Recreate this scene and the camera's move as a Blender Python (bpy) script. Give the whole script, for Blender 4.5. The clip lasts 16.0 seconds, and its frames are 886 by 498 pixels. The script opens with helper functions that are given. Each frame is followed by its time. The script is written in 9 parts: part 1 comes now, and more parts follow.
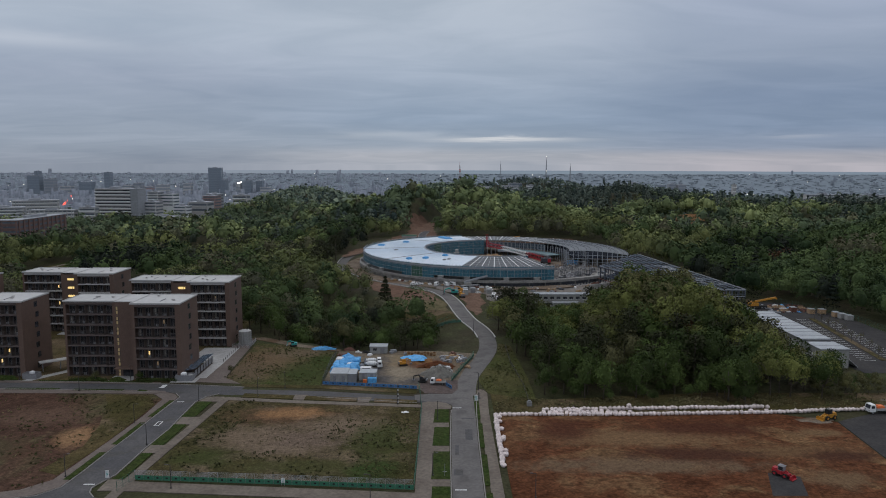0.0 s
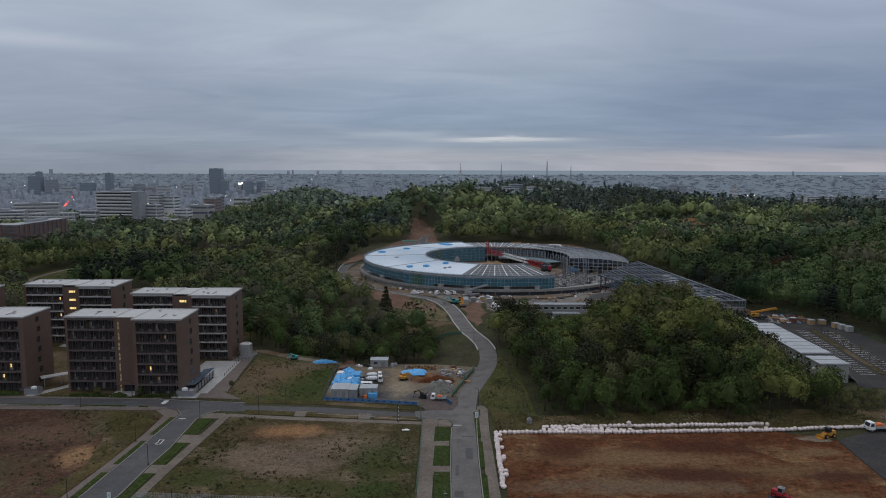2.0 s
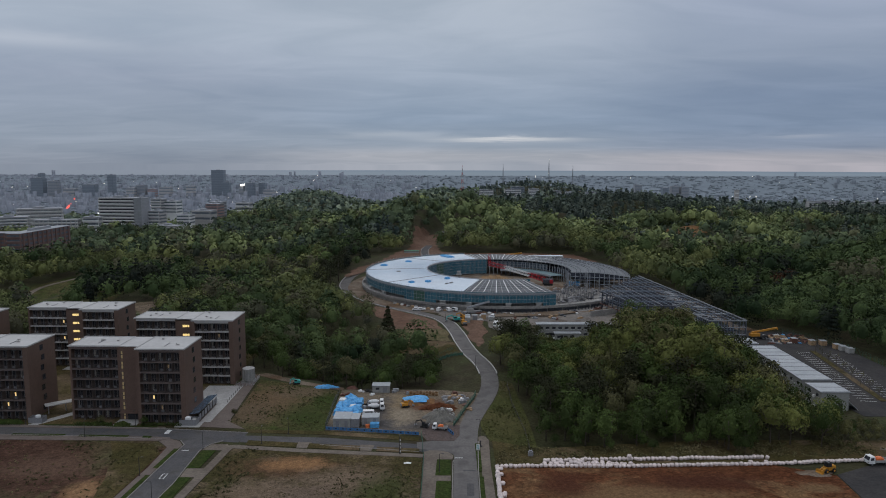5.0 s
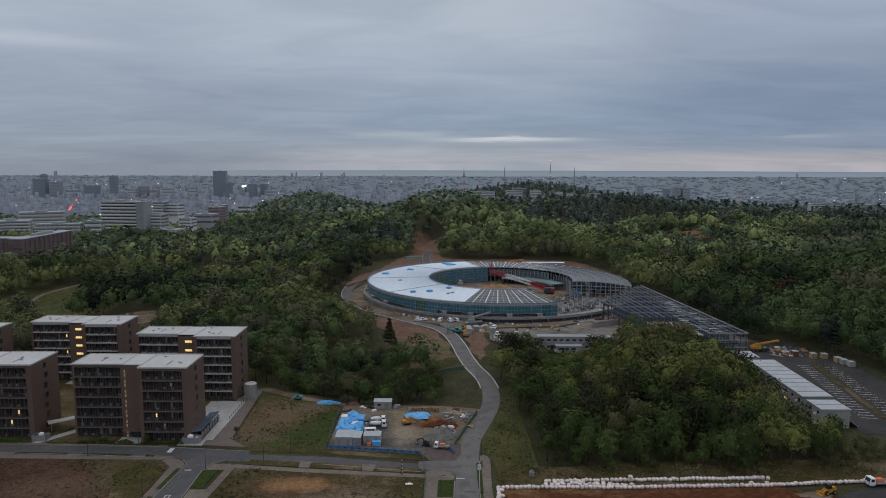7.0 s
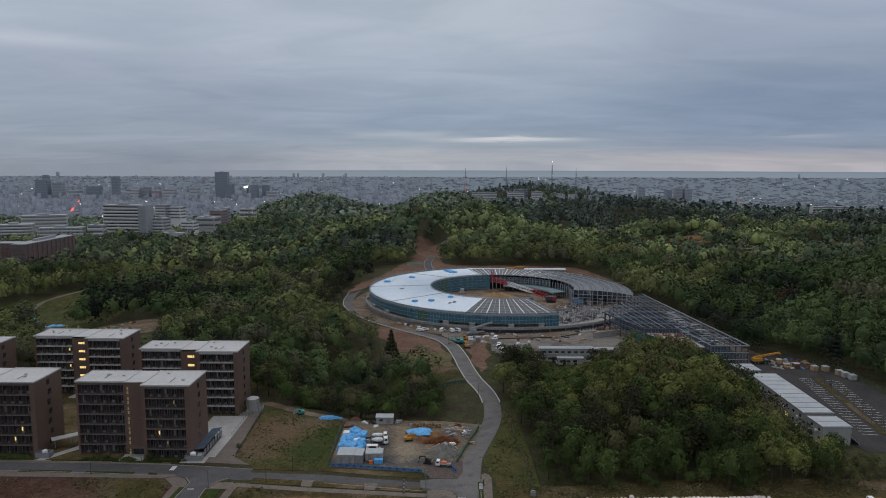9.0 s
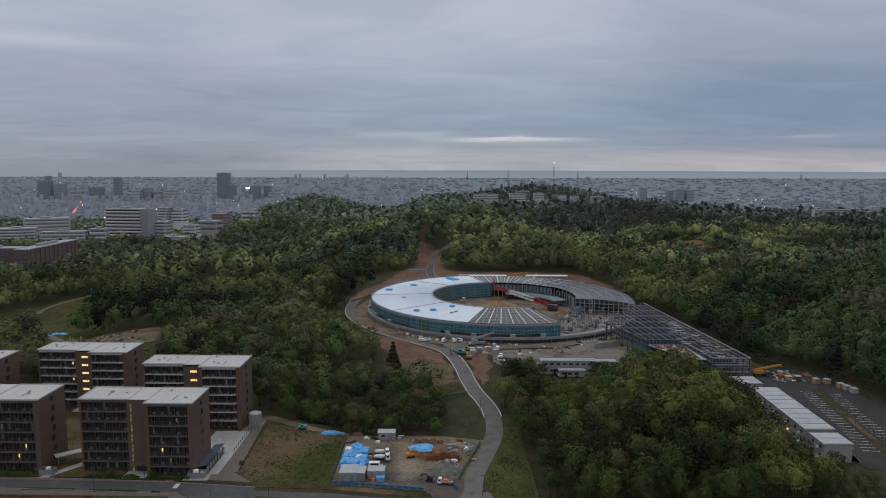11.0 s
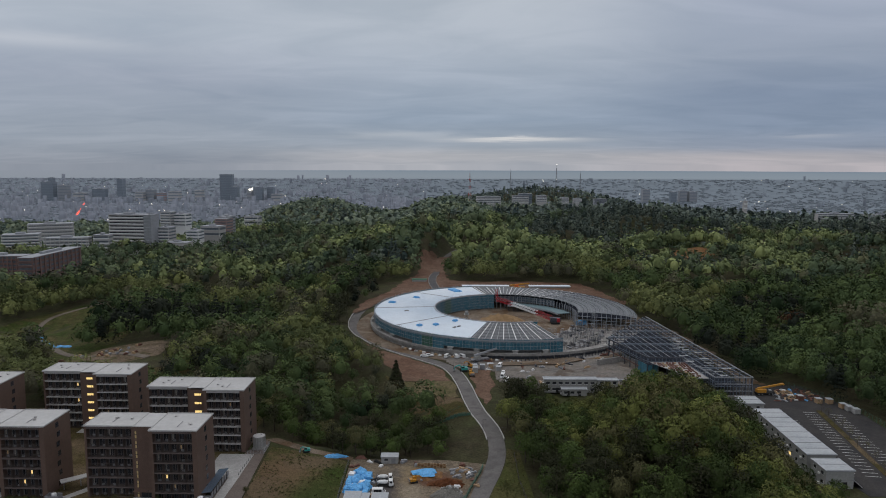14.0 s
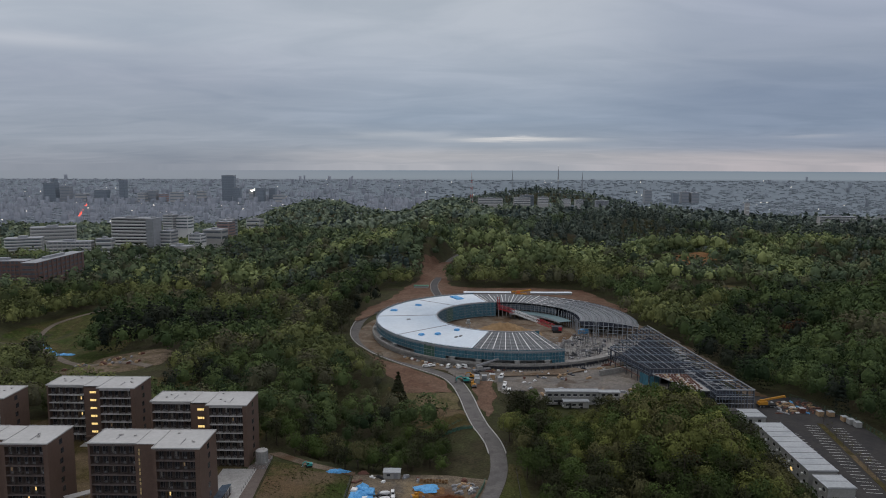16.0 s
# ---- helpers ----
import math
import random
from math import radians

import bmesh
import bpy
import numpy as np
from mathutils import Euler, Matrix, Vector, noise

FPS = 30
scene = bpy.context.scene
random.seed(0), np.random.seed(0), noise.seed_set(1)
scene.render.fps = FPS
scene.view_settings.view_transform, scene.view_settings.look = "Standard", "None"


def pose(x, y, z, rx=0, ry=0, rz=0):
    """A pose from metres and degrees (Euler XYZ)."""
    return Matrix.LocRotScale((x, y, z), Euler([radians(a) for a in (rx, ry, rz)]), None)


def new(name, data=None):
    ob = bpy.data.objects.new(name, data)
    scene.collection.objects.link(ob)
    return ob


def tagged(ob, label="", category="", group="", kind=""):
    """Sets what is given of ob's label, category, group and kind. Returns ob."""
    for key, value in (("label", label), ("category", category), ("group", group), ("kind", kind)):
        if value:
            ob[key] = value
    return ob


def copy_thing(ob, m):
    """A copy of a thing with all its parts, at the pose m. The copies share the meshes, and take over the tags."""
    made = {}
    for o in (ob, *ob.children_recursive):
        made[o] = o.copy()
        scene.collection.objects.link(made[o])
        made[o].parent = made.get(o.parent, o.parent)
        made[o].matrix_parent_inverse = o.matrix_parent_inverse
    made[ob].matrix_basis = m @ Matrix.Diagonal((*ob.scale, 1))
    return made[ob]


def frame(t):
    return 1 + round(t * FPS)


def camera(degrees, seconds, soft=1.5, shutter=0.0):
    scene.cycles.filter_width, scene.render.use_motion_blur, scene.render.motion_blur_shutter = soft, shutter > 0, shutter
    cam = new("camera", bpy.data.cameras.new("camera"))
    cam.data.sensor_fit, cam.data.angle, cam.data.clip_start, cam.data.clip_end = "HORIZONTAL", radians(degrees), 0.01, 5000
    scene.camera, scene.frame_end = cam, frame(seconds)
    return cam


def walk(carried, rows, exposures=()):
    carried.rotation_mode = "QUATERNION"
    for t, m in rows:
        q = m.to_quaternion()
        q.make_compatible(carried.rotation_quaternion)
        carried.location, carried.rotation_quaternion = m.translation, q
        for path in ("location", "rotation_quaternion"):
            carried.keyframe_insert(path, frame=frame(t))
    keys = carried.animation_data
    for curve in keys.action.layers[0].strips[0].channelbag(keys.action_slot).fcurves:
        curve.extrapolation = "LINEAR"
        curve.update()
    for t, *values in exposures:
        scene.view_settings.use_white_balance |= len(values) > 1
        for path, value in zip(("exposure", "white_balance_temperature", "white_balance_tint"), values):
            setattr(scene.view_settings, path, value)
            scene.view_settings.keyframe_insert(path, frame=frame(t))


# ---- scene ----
# a drone rises straight up beside the plateau, almost without turning
cam = camera(65.00, 16.0, soft=1.0)
ROLL = 0.113
PATH = [
    (0.0, pose(0.00, 0.00, 59.63, 83.138, 0, 0.004) @ pose(0, 0, 0, 0, 0, ROLL)),
    (0.5, pose(0.02, 0.01, 60.46, 83.138, 0, 0.014) @ pose(0, 0, 0, 0, 0, ROLL)),
    (1.0, pose(0.03, 0.03, 61.53, 83.138, 0, 0.027) @ pose(0, 0, 0, 0, 0, ROLL)),
    (1.5, pose(0.05, 0.04, 62.75, 83.138, 0, 0.042) @ pose(0, 0, 0, 0, 0, ROLL)),
    (2.0, pose(0.06, 0.05, 64.07, 83.138, 0, 0.061) @ pose(0, 0, 0, 0, 0, ROLL)),
    (2.5, pose(0.07, 0.06, 65.46, 83.138, 0, 0.082) @ pose(0, 0, 0, 0, 0, ROLL)),
    (3.0, pose(0.08, 0.07, 66.88, 83.138, 0, 0.105) @ pose(0, 0, 0, 0, 0, ROLL)),
    (3.5, pose(0.08, 0.08, 68.30, 83.138, 0, 0.130) @ pose(0, 0, 0, 0, 0, ROLL)),
    (4.0, pose(0.09, 0.09, 69.72, 83.138, 0, 0.156) @ pose(0, 0, 0, 0, 0, ROLL)),
    (4.5, pose(0.09, 0.10, 71.13, 83.138, 0, 0.185) @ pose(0, 0, 0, 0, 0, ROLL)),
    (5.0, pose(0.10, 0.10, 72.51, 83.138, 0, 0.214) @ pose(0, 0, 0, 0, 0, ROLL)),
    (5.5, pose(0.10, 0.11, 73.88, 83.138, 0, 0.244) @ pose(0, 0, 0, 0, 0, ROLL)),
    (6.0, pose(0.09, 0.12, 75.22, 83.138, 0, 0.276) @ pose(0, 0, 0, 0, 0, ROLL)),
    (6.5, pose(0.09, 0.13, 76.55, 83.138, 0, 0.308) @ pose(0, 0, 0, 0, 0, ROLL)),
    (7.0, pose(0.09, 0.13, 77.86, 83.138, 0, 0.341) @ pose(0, 0, 0, 0, 0, ROLL)),
    (7.5, pose(0.08, 0.14, 79.16, 83.138, 0, 0.375) @ pose(0, 0, 0, 0, 0, ROLL)),
    (8.0, pose(0.07, 0.14, 80.45, 83.138, 0, 0.409) @ pose(0, 0, 0, 0, 0, ROLL)),
    (8.5, pose(0.06, 0.15, 81.74, 83.138, 0, 0.443) @ pose(0, 0, 0, 0, 0, ROLL)),
    (9.0, pose(0.05, 0.15, 83.03, 83.138, 0, 0.478) @ pose(0, 0, 0, 0, 0, ROLL)),
    (9.5, pose(0.04, 0.15, 84.33, 83.138, 0, 0.513) @ pose(0, 0, 0, 0, 0, ROLL)),
    (10.0, pose(0.02, 0.16, 85.63, 83.138, 0, 0.548) @ pose(0, 0, 0, 0, 0, ROLL)),
    (10.5, pose(0.01, 0.16, 86.94, 83.138, 0, 0.583) @ pose(0, 0, 0, 0, 0, ROLL)),
    (11.0, pose(-0.01, 0.16, 88.25, 83.138, 0, 0.618) @ pose(0, 0, 0, 0, 0, ROLL)),
    (11.5, pose(-0.03, 0.16, 89.58, 83.138, 0, 0.653) @ pose(0, 0, 0, 0, 0, ROLL)),
    (12.0, pose(-0.05, 0.16, 90.93, 83.138, 0, 0.688) @ pose(0, 0, 0, 0, 0, ROLL)),
    (12.5, pose(-0.08, 0.16, 92.28, 83.138, 0, 0.723) @ pose(0, 0, 0, 0, 0, ROLL)),
    (13.0, pose(-0.10, 0.16, 93.64, 83.138, 0, 0.758) @ pose(0, 0, 0, 0, 0, ROLL)),
    (13.5, pose(-0.13, 0.16, 95.00, 83.138, 0, 0.793) @ pose(0, 0, 0, 0, 0, ROLL)),
    (14.0, pose(-0.16, 0.16, 96.37, 83.138, 0, 0.828) @ pose(0, 0, 0, 0, 0, ROLL)),
    (14.5, pose(-0.19, 0.16, 97.73, 83.138, 0, 0.864) @ pose(0, 0, 0, 0, 0, ROLL)),
    (15.0, pose(-0.22, 0.16, 99.07, 83.138, 0, 0.899) @ pose(0, 0, 0, 0, 0, ROLL)),
    (15.5, pose(-0.25, 0.15, 100.39, 83.138, 0, 0.935) @ pose(0, 0, 0, 0, 0, ROLL)),
    (16.0, pose(-0.29, 0.15, 101.66, 83.138, 0, 0.971) @ pose(0, 0, 0, 0, 0, ROLL)),
]
walk(cam, PATH, exposures=[(0.0, 0.03, 6150, 9), (3.5, -0.06, 6080, 9), (7.0, -0.02, 6200, 9), (9.0, 0.02, 6250, 9), (12.5, 0.03, 6350, 9), (16.0, 0.02, 6430, 10)])


# ---------------------------------------------------------------- world and light
SUN_EL, SUN_AZ = radians(52), radians(-35)
world = bpy.data.worlds.new("overcast_dusk")
scene.world = world
world.use_nodes = True
wt = world.node_tree
wt.nodes.clear()


def wn(kind, **values):
    n = wt.nodes.new(kind)
    for k, v in values.items():
        n.inputs[k].default_value = v
    return n


def wmath(op, a, b=None, c=None):
    n = wt.nodes.new("ShaderNodeMath")
    n.operation = op
    for i, v in enumerate((a, b, c)):
        if v is None:
            continue
        if isinstance(v, (int, float)):
            n.inputs[i].default_value = v
        else:
            wt.links.new(v, n.inputs[i])
    return n.outputs[0]


def wramp(fac, stops, interp="LINEAR"):
    n = wt.nodes.new("ShaderNodeValToRGB")
    n.color_ramp.interpolation = interp
    els = n.color_ramp.elements
    while len(els) < len(stops):
        els.new(0.5)
    for e, (p, c) in zip(els, stops):
        e.position, e.color = p, (*c, 1)
    wt.links.new(fac, n.inputs[0])
    return n.outputs[0]


def wmix(fac, a, b, mode="MIX"):
    n = wt.nodes.new("ShaderNodeMix")
    n.data_type, n.blend_type = "RGBA", mode
    for sock, v in ((n.inputs[0], fac), (n.inputs[6], a), (n.inputs[7], b)):
        if isinstance(v, (int, float)):
            sock.default_value = v
        elif isinstance(v, tuple):
            sock.default_value = (*v, 1)
        else:
            wt.links.new(v, sock)
    return n.outputs[2]


tc = wt.nodes.new("ShaderNodeTexCoord")
sep = wt.nodes.new("ShaderNodeSeparateXYZ")
wt.links.new(tc.outputs["Generated"], sep.inputs[0])
dx, dy, dz = sep.outputs
# elevation above the horizon, and the cloud deck seen in perspective
up = wmath("MAXIMUM", dz, 0.0)
den = wmath("ADD", up, 0.10)
comb = wt.nodes.new("ShaderNodeCombineXYZ")
wt.links.new(wmath("DIVIDE", dx, den), comb.inputs[0])
wt.links.new(wmath("DIVIDE", dy, den), comb.inputs[1])


def cloud(scale, detail, sx, sy, off, rough=0.55, dist=0.6):
    mp = wt.nodes.new("ShaderNodeMapping")
    mp.inputs["Scale"].default_value = (sx, sy, 1)
    mp.inputs["Location"].default_value = (off, off * 0.7, 0)
    mp.inputs["Rotation"].default_value = (0, 0, 0.12)
    wt.links.new(comb.outputs[0], mp.inputs[0])
    nz = wn("ShaderNodeTexNoise", Scale=scale, Detail=detail, Roughness=rough, Distortion=dist)
    wt.links.new(mp.outputs[0], nz.inputs["Vector"])
    return nz.outputs[0]


big = cloud(0.55, 4, 0.75, 1.0, 3.1, 0.5, 0.3)
wisp = cloud(1.5, 8, 0.75, 1.25, 7.7, 0.55, 0.9)
HIGH = [(0.33, (0.378, 0.395, 0.428)), (0.60, (0.545, 0.550, 0.575)), (1.0, (0.695, 0.690, 0.710))]
# the cloud deck by height above the horizon: ahead, towards the city and over the sea
ahead = wramp(up, [(0.0, (0.290, 0.298, 0.326)), (0.014, (0.292, 0.296, 0.318)), (0.028, (0.218, 0.250, 0.298)), (0.063, (0.196, 0.240, 0.306)), (0.115, (0.240, 0.277, 0.334)), (0.175, (0.285, 0.317, 0.362)),
                   (0.235, (0.304, 0.334, 0.372))] + HIGH)
city_side = wramp(up, [(0.0, (0.178, 0.200, 0.240)), (0.035, (0.212, 0.242, 0.292)), (0.075, (0.214, 0.244, 0.298)), (0.115, (0.250, 0.275, 0.330)), (0.175, (0.304, 0.334, 0.380)), (0.235, (0.290, 0.320, 0.364))] + HIGH)
sea_side = wramp(up, [(0.0, (0.304, 0.288, 0.308)), (0.013, (0.296, 0.284, 0.304)), (0.024, (0.182, 0.212, 0.272)), (0.05, (0.150, 0.190, 0.260)), (0.09, (0.170, 0.208, 0.280)), (0.14, (0.236, 0.266, 0.326)),
                      (0.21, (0.250, 0.280, 0.344))] + HIGH)
west = wramp(wmath("MULTIPLY_ADD", dx, -1.0, 0.5), [(0.52, (0, 0, 0)), (0.90, (1, 1, 1))], "EASE")
east = wramp(wmath("MULTIPLY_ADD", dx, 1.0, 0.5), [(0.58, (0, 0, 0)), (0.92, (1, 1, 1))], "EASE")
grad = wmix(east, wmix(west, ahead, city_side), sea_side)
shade = wmath("ADD", wmath("MULTIPLY", big, 1.0), wmath("MULTIPLY", wisp, 0.72))
mod = wramp(wmath("MULTIPLY", shade, 0.6), [(0.34, (0.83, 0.86, 0.89)), (0.51, (1.0, 1.0, 1.0)), (0.66, (1.17, 1.14, 1.12))])
deck = wmix(1.0, grad, mod, "MULTIPLY")


def rift(deck_, cx, cz, rx, rz, amount, tone):
    """A thin place in the deck, long and low, with a ragged edge."""
    ax = wmath("DIVIDE", wmath("SUBTRACT", dx, cx), rx)
    az_ = wmath("DIVIDE", wmath("SUBTRACT", dz, wmath("ADD", cz, wmath("MULTIPLY", wmath("SUBTRACT", wisp, 0.5), 0.016))), rz)
    gap = wmath("POWER", 2.718, wmath("MULTIPLY", wmath("ADD", wmath("MULTIPLY", ax, ax), wmath("MULTIPLY", az_, az_)), -1.0))
    return wmix(wmath("MULTIPLY", gap, amount), deck_, tone)


deck = rift(deck, 0.085, 0.0365, 0.085, 0.0036, 0.72, (0.56, 0.54, 0.525))
deck = rift(deck, -0.08, 0.0415, 0.080, 0.0040, 0.35, (0.40, 0.41, 0.43))
deck = rift(deck, 0.45, 0.0370, 0.035, 0.0028, 0.35, (0.34, 0.35, 0.38))
deck = rift(deck, -0.52, 0.150, 0.120, 0.0080, 0.45, (0.43, 0.44, 0.47))
# sea and far plain under the horizon, lost in the haze towards the city
sea = wramp(wmath("MULTIPLY", dz, -10.0), [(0.07, (0.132, 0.168, 0.210)), (0.10, (0.155, 0.188, 0.222)), (0.16, (0.165, 0.195, 0.228)), (0.6, (0.05, 0.06, 0.06))])
haze = wramp(wmath("MULTIPLY", dz, -10.0), [(0.07, (0.180, 0.202, 0.240)), (0.16, (0.176, 0.200, 0.235)), (0.6, (0.05, 0.06, 0.06))])
below = wmath("LESS_THAN", dz, -0.0072)
view = wmix(below, deck, wmix(west, sea, haze))
sky = wt.nodes.new("ShaderNodeTexSky")
sky.sky_type, sky.sun_disc, sky.sun_elevation, sky.sun_rotation = "NISHITA", False, SUN_EL, SUN_AZ
bg_sky = wn("ShaderNodeBackground", Strength=0.004)
wt.links.new(sky.outputs[0], bg_sky.inputs[0])
bg = wn("ShaderNodeBackground", Strength=1.30)
wt.links.new(view, bg.inputs[0])
addw = wt.nodes.new("ShaderNodeAddShader")
wt.links.new(bg_sky.outputs[0], addw.inputs[0])
wt.links.new(bg.outputs[0], addw.inputs[1])
wout = wt.nodes.new("ShaderNodeOutputWorld")
wt.links.new(addw.outputs[0], wout.inputs[0])

sun = new("sun", bpy.data.lights.new("sun", "SUN"))
sun.data.energy, sun.data.angle, sun.data.color = 0.42, radians(35), (1.0, 0.97, 0.93)
sun.matrix_world = Matrix.Rotation(-SUN_AZ, 4, "Z") @ Matrix.Rotation(-(math.pi / 2 - SUN_EL), 4, "X")
scene.view_settings.exposure = 0.0


# ---------------------------------------------------------------- materials
def mat(name, color, rough=0.8, vary=0.25, scale=0.4, fine=6.0, bump=0.0, metal=0.0, tint=None, island=0.0, objvary=0.0, spec=0.3, mix=None, stretch=None, warp=0.0, patch=None, patch_scale=0.1):
    """A surface: base colour, broken up by a broad and a fine noise, tint: second colour of the broad noise."""
    m = bpy.data.materials.new(name)
    m.use_nodes = True
    nt = m.node_tree
    b = nt.nodes["Principled BSDF"]
    b.inputs["Roughness"].default_value, b.inputs["Metallic"].default_value = rough, metal
    b.inputs["Specular IOR Level"].default_value = spec
    co = nt.nodes.new("ShaderNodeTexCoord")
    src = co.outputs["Object"]
    if stretch:
        mp = nt.nodes.new("ShaderNodeMapping")
        mp.inputs["Scale"].default_value = stretch
        nt.links.new(src, mp.inputs[0])
        src = mp.outputs[0]

    def noise_(s, d):
        n = nt.nodes.new("ShaderNodeTexNoise")
        n.inputs["Scale"].default_value, n.inputs["Detail"].default_value, n.inputs["Distortion"].default_value = s, d, warp
        nt.links.new(src, n.inputs["Vector"])
        return n.outputs[0]

    def ramp(fac, lo, hi, c0, c1):
        n = nt.nodes.new("ShaderNodeValToRGB")
        n.color_ramp.elements[0].position, n.color_ramp.elements[1].position = lo, hi
        n.color_ramp.elements[0].color, n.color_ramp.elements[1].color = (*c0, 1), (*c1, 1)
        nt.links.new(fac, n.inputs[0])
        return n.outputs[0]

    def mul(a, bcol, mode="MULTIPLY", fac=1.0):
        n = nt.nodes.new("ShaderNodeMix")
        n.data_type, n.blend_type = "RGBA", mode
        n.inputs[0].default_value = fac
        nt.links.new(a, n.inputs[6])
        nt.links.new(bcol, n.inputs[7])
        return n.outputs[2]

    broad = noise_(scale, 5)
    col = ramp(broad, 0.36, 0.64, color, tint or color)
    if patch:
        pn = nt.nodes.new("ShaderNodeValToRGB")
        pn.color_ramp.elements[0].position, pn.color_ramp.elements[1].position = 0.52, 0.62
        nt.links.new(noise_(patch_scale, 6), pn.inputs[0])
        pm = nt.nodes.new("ShaderNodeMix")
        pm.data_type = "RGBA"
        nt.links.new(pn.outputs[0], pm.inputs[0])
        nt.links.new(col, pm.inputs[6])
        pm.inputs[7].default_value = (*patch, 1)
        col = pm.outputs[2]
    lo, hi = 1 - vary, 1 + vary
    f = noise_(fine, 4)
    col = mul(col, ramp(f, 0.3, 0.7, (lo, lo, lo), (hi, hi, hi)))
    mid = noise_(scale * 4.3, 3)
    col = mul(col, ramp(mid, 0.3, 0.7, (1 - vary * 0.6,) * 3, (1 + vary * 0.6,) * 3))
    for amount, node, sock in ((island, "ShaderNodeNewGeometry", "Random Per Island"), (objvary, "ShaderNodeObjectInfo", "Random")):
        if amount:
            g = nt.nodes.new(node)
            warm = mix or (1, 1, 1)
            col = mul(col, ramp(g.outputs[sock], 0.0, 1.0, (1 - amount,) * 3, tuple((1 + amount) * w for w in warm)))
    nt.links.new(col, b.inputs["Base Color"])
    if bump:
        bp = nt.nodes.new("ShaderNodeBump")
        bp.inputs["Strength"].default_value = bump
        bp.inputs["Distance"].default_value = 0.3
        nt.links.new(f, bp.inputs["Height"])
        nt.links.new(bp.outputs[0], b.inputs["Normal"])
    return m


def add_spots(m, spots):
    """Bare or stained spots with ragged edges on one ground: (x, y, rx, ry, colour)."""
    nt = m.node_tree
    b = nt.nodes["Principled BSDF"]
    col = b.inputs["Base Color"].links[0].from_socket
    co = nt.nodes.new("ShaderNodeTexCoord").outputs["Object"]
    ns = nt.nodes.new("ShaderNodeTexNoise")
    ns.inputs["Scale"].default_value, ns.inputs["Detail"].default_value, ns.inputs["Roughness"].default_value = 0.20, 9, 0.75
    nt.links.new(co, ns.inputs["Vector"])
    for x, y, rx, ry, c in spots:
        mp = nt.nodes.new("ShaderNodeMapping")
        mp.inputs["Location"].default_value = (-x / rx, -y / ry, 0)
        mp.inputs["Scale"].default_value = (1 / rx, 1 / ry, 0)
        nt.links.new(co, mp.inputs[0])
        ln = nt.nodes.new("ShaderNodeVectorMath")
        ln.operation = "LENGTH"
        nt.links.new(mp.outputs[0], ln.inputs[0])
        ma = nt.nodes.new("ShaderNodeMath")
        ma.operation = "MULTIPLY_ADD"
        nt.links.new(ns.outputs[0], ma.inputs[0])
        ma.inputs[1].default_value = -2.6
        nt.links.new(ln.outputs["Value"], ma.inputs[2])
        mr = nt.nodes.new("ShaderNodeMapRange")
        mr.interpolation_type = "SMOOTHSTEP"
        mr.inputs["From Min"].default_value, mr.inputs["From Max"].default_value = 0.05, -0.95
        mr.inputs["To Max"].default_value = 0.9
        nt.links.new(ma.outputs[0], mr.inputs[0])
        mx = nt.nodes.new("ShaderNodeMix")
        mx.data_type = "RGBA"
        nt.links.new(mr.outputs[0], mx.inputs[0])
        nt.links.new(col, mx.inputs[6])
        mx.inputs[7].default_value = (*c, 1)
        col = mx.outputs[2]
    # clods and stones
    for s, lo in ((0.9, 0.72), (2.7, 0.72)):
        cl = nt.nodes.new("ShaderNodeTexNoise")
        cl.inputs["Scale"].default_value, cl.inputs["Detail"].default_value, cl.inputs["Roughness"].default_value = s, 5, 0.7
        nt.links.new(co, cl.inputs["Vector"])
        rp = nt.nodes.new("ShaderNodeMapRange")
        rp.inputs["From Min"].default_value, rp.inputs["From Max"].default_value = 0.33, 0.67
        rp.inputs["To Min"].default_value, rp.inputs["To Max"].default_value = lo, 2 - lo
        nt.links.new(cl.outputs[0], rp.inputs[0])
        sc = nt.nodes.new("ShaderNodeVectorMath")
        sc.operation = "SCALE"
        nt.links.new(col, sc.inputs[0])
        nt.links.new(rp.outputs[0], sc.inputs["Scale"])
        col = sc.outputs[0]
    nt.links.new(col, b.inputs["Base Color"])
    return m


def glow(name, color, strength):
    m = bpy.data.materials.new(name)
    m.use_nodes = True
    b = m.node_tree.nodes["Principled BSDF"]
    b.inputs["Base Color"].default_value = (*(0.12 * c for c in color), 1)
    b.inputs["Emission Color"].default_value = (*color, 1)
    b.inputs["Emission Strength"].default_value = strength
    return m


M_forest_floor = mat("forest_floor", (0.040, 0.034, 0.020), vary=0.35, scale=0.05, fine=1.2, tint=(0.042, 0.046, 0.020), bump=0.4, spec=0.05)
# far plain paled towards blue: the haze over it is in this colour
M_plain_hazed = mat("built_up_plain_hazed", (0.172, 0.204, 0.235), vary=0.10, scale=0.004, fine=0.03, tint=(0.155, 0.184, 0.211), spec=0.05)
M_asphalt = mat("asphalt", (0.070, 0.069, 0.073), rough=0.95, vary=0.16, scale=0.10, fine=2.0, tint=(0.090, 0.087, 0.088), spec=0.1, patch=(0.079, 0.075, 0.073), patch_scale=0.25)
M_asphalt_pale = mat("worn_asphalt", (0.113, 0.107, 0.105), rough=0.95, vary=0.14, scale=0.08, fine=1.6, tint=(0.136, 0.127, 0.122), spec=0.1, patch=(0.099, 0.093, 0.090), patch_scale=0.2)
M_asphalt_dark = mat("asphalt_dark", (0.037, 0.036, 0.037), rough=0.95, vary=0.2, scale=0.12, fine=2.0, tint=(0.049, 0.046, 0.045), spec=0.1)
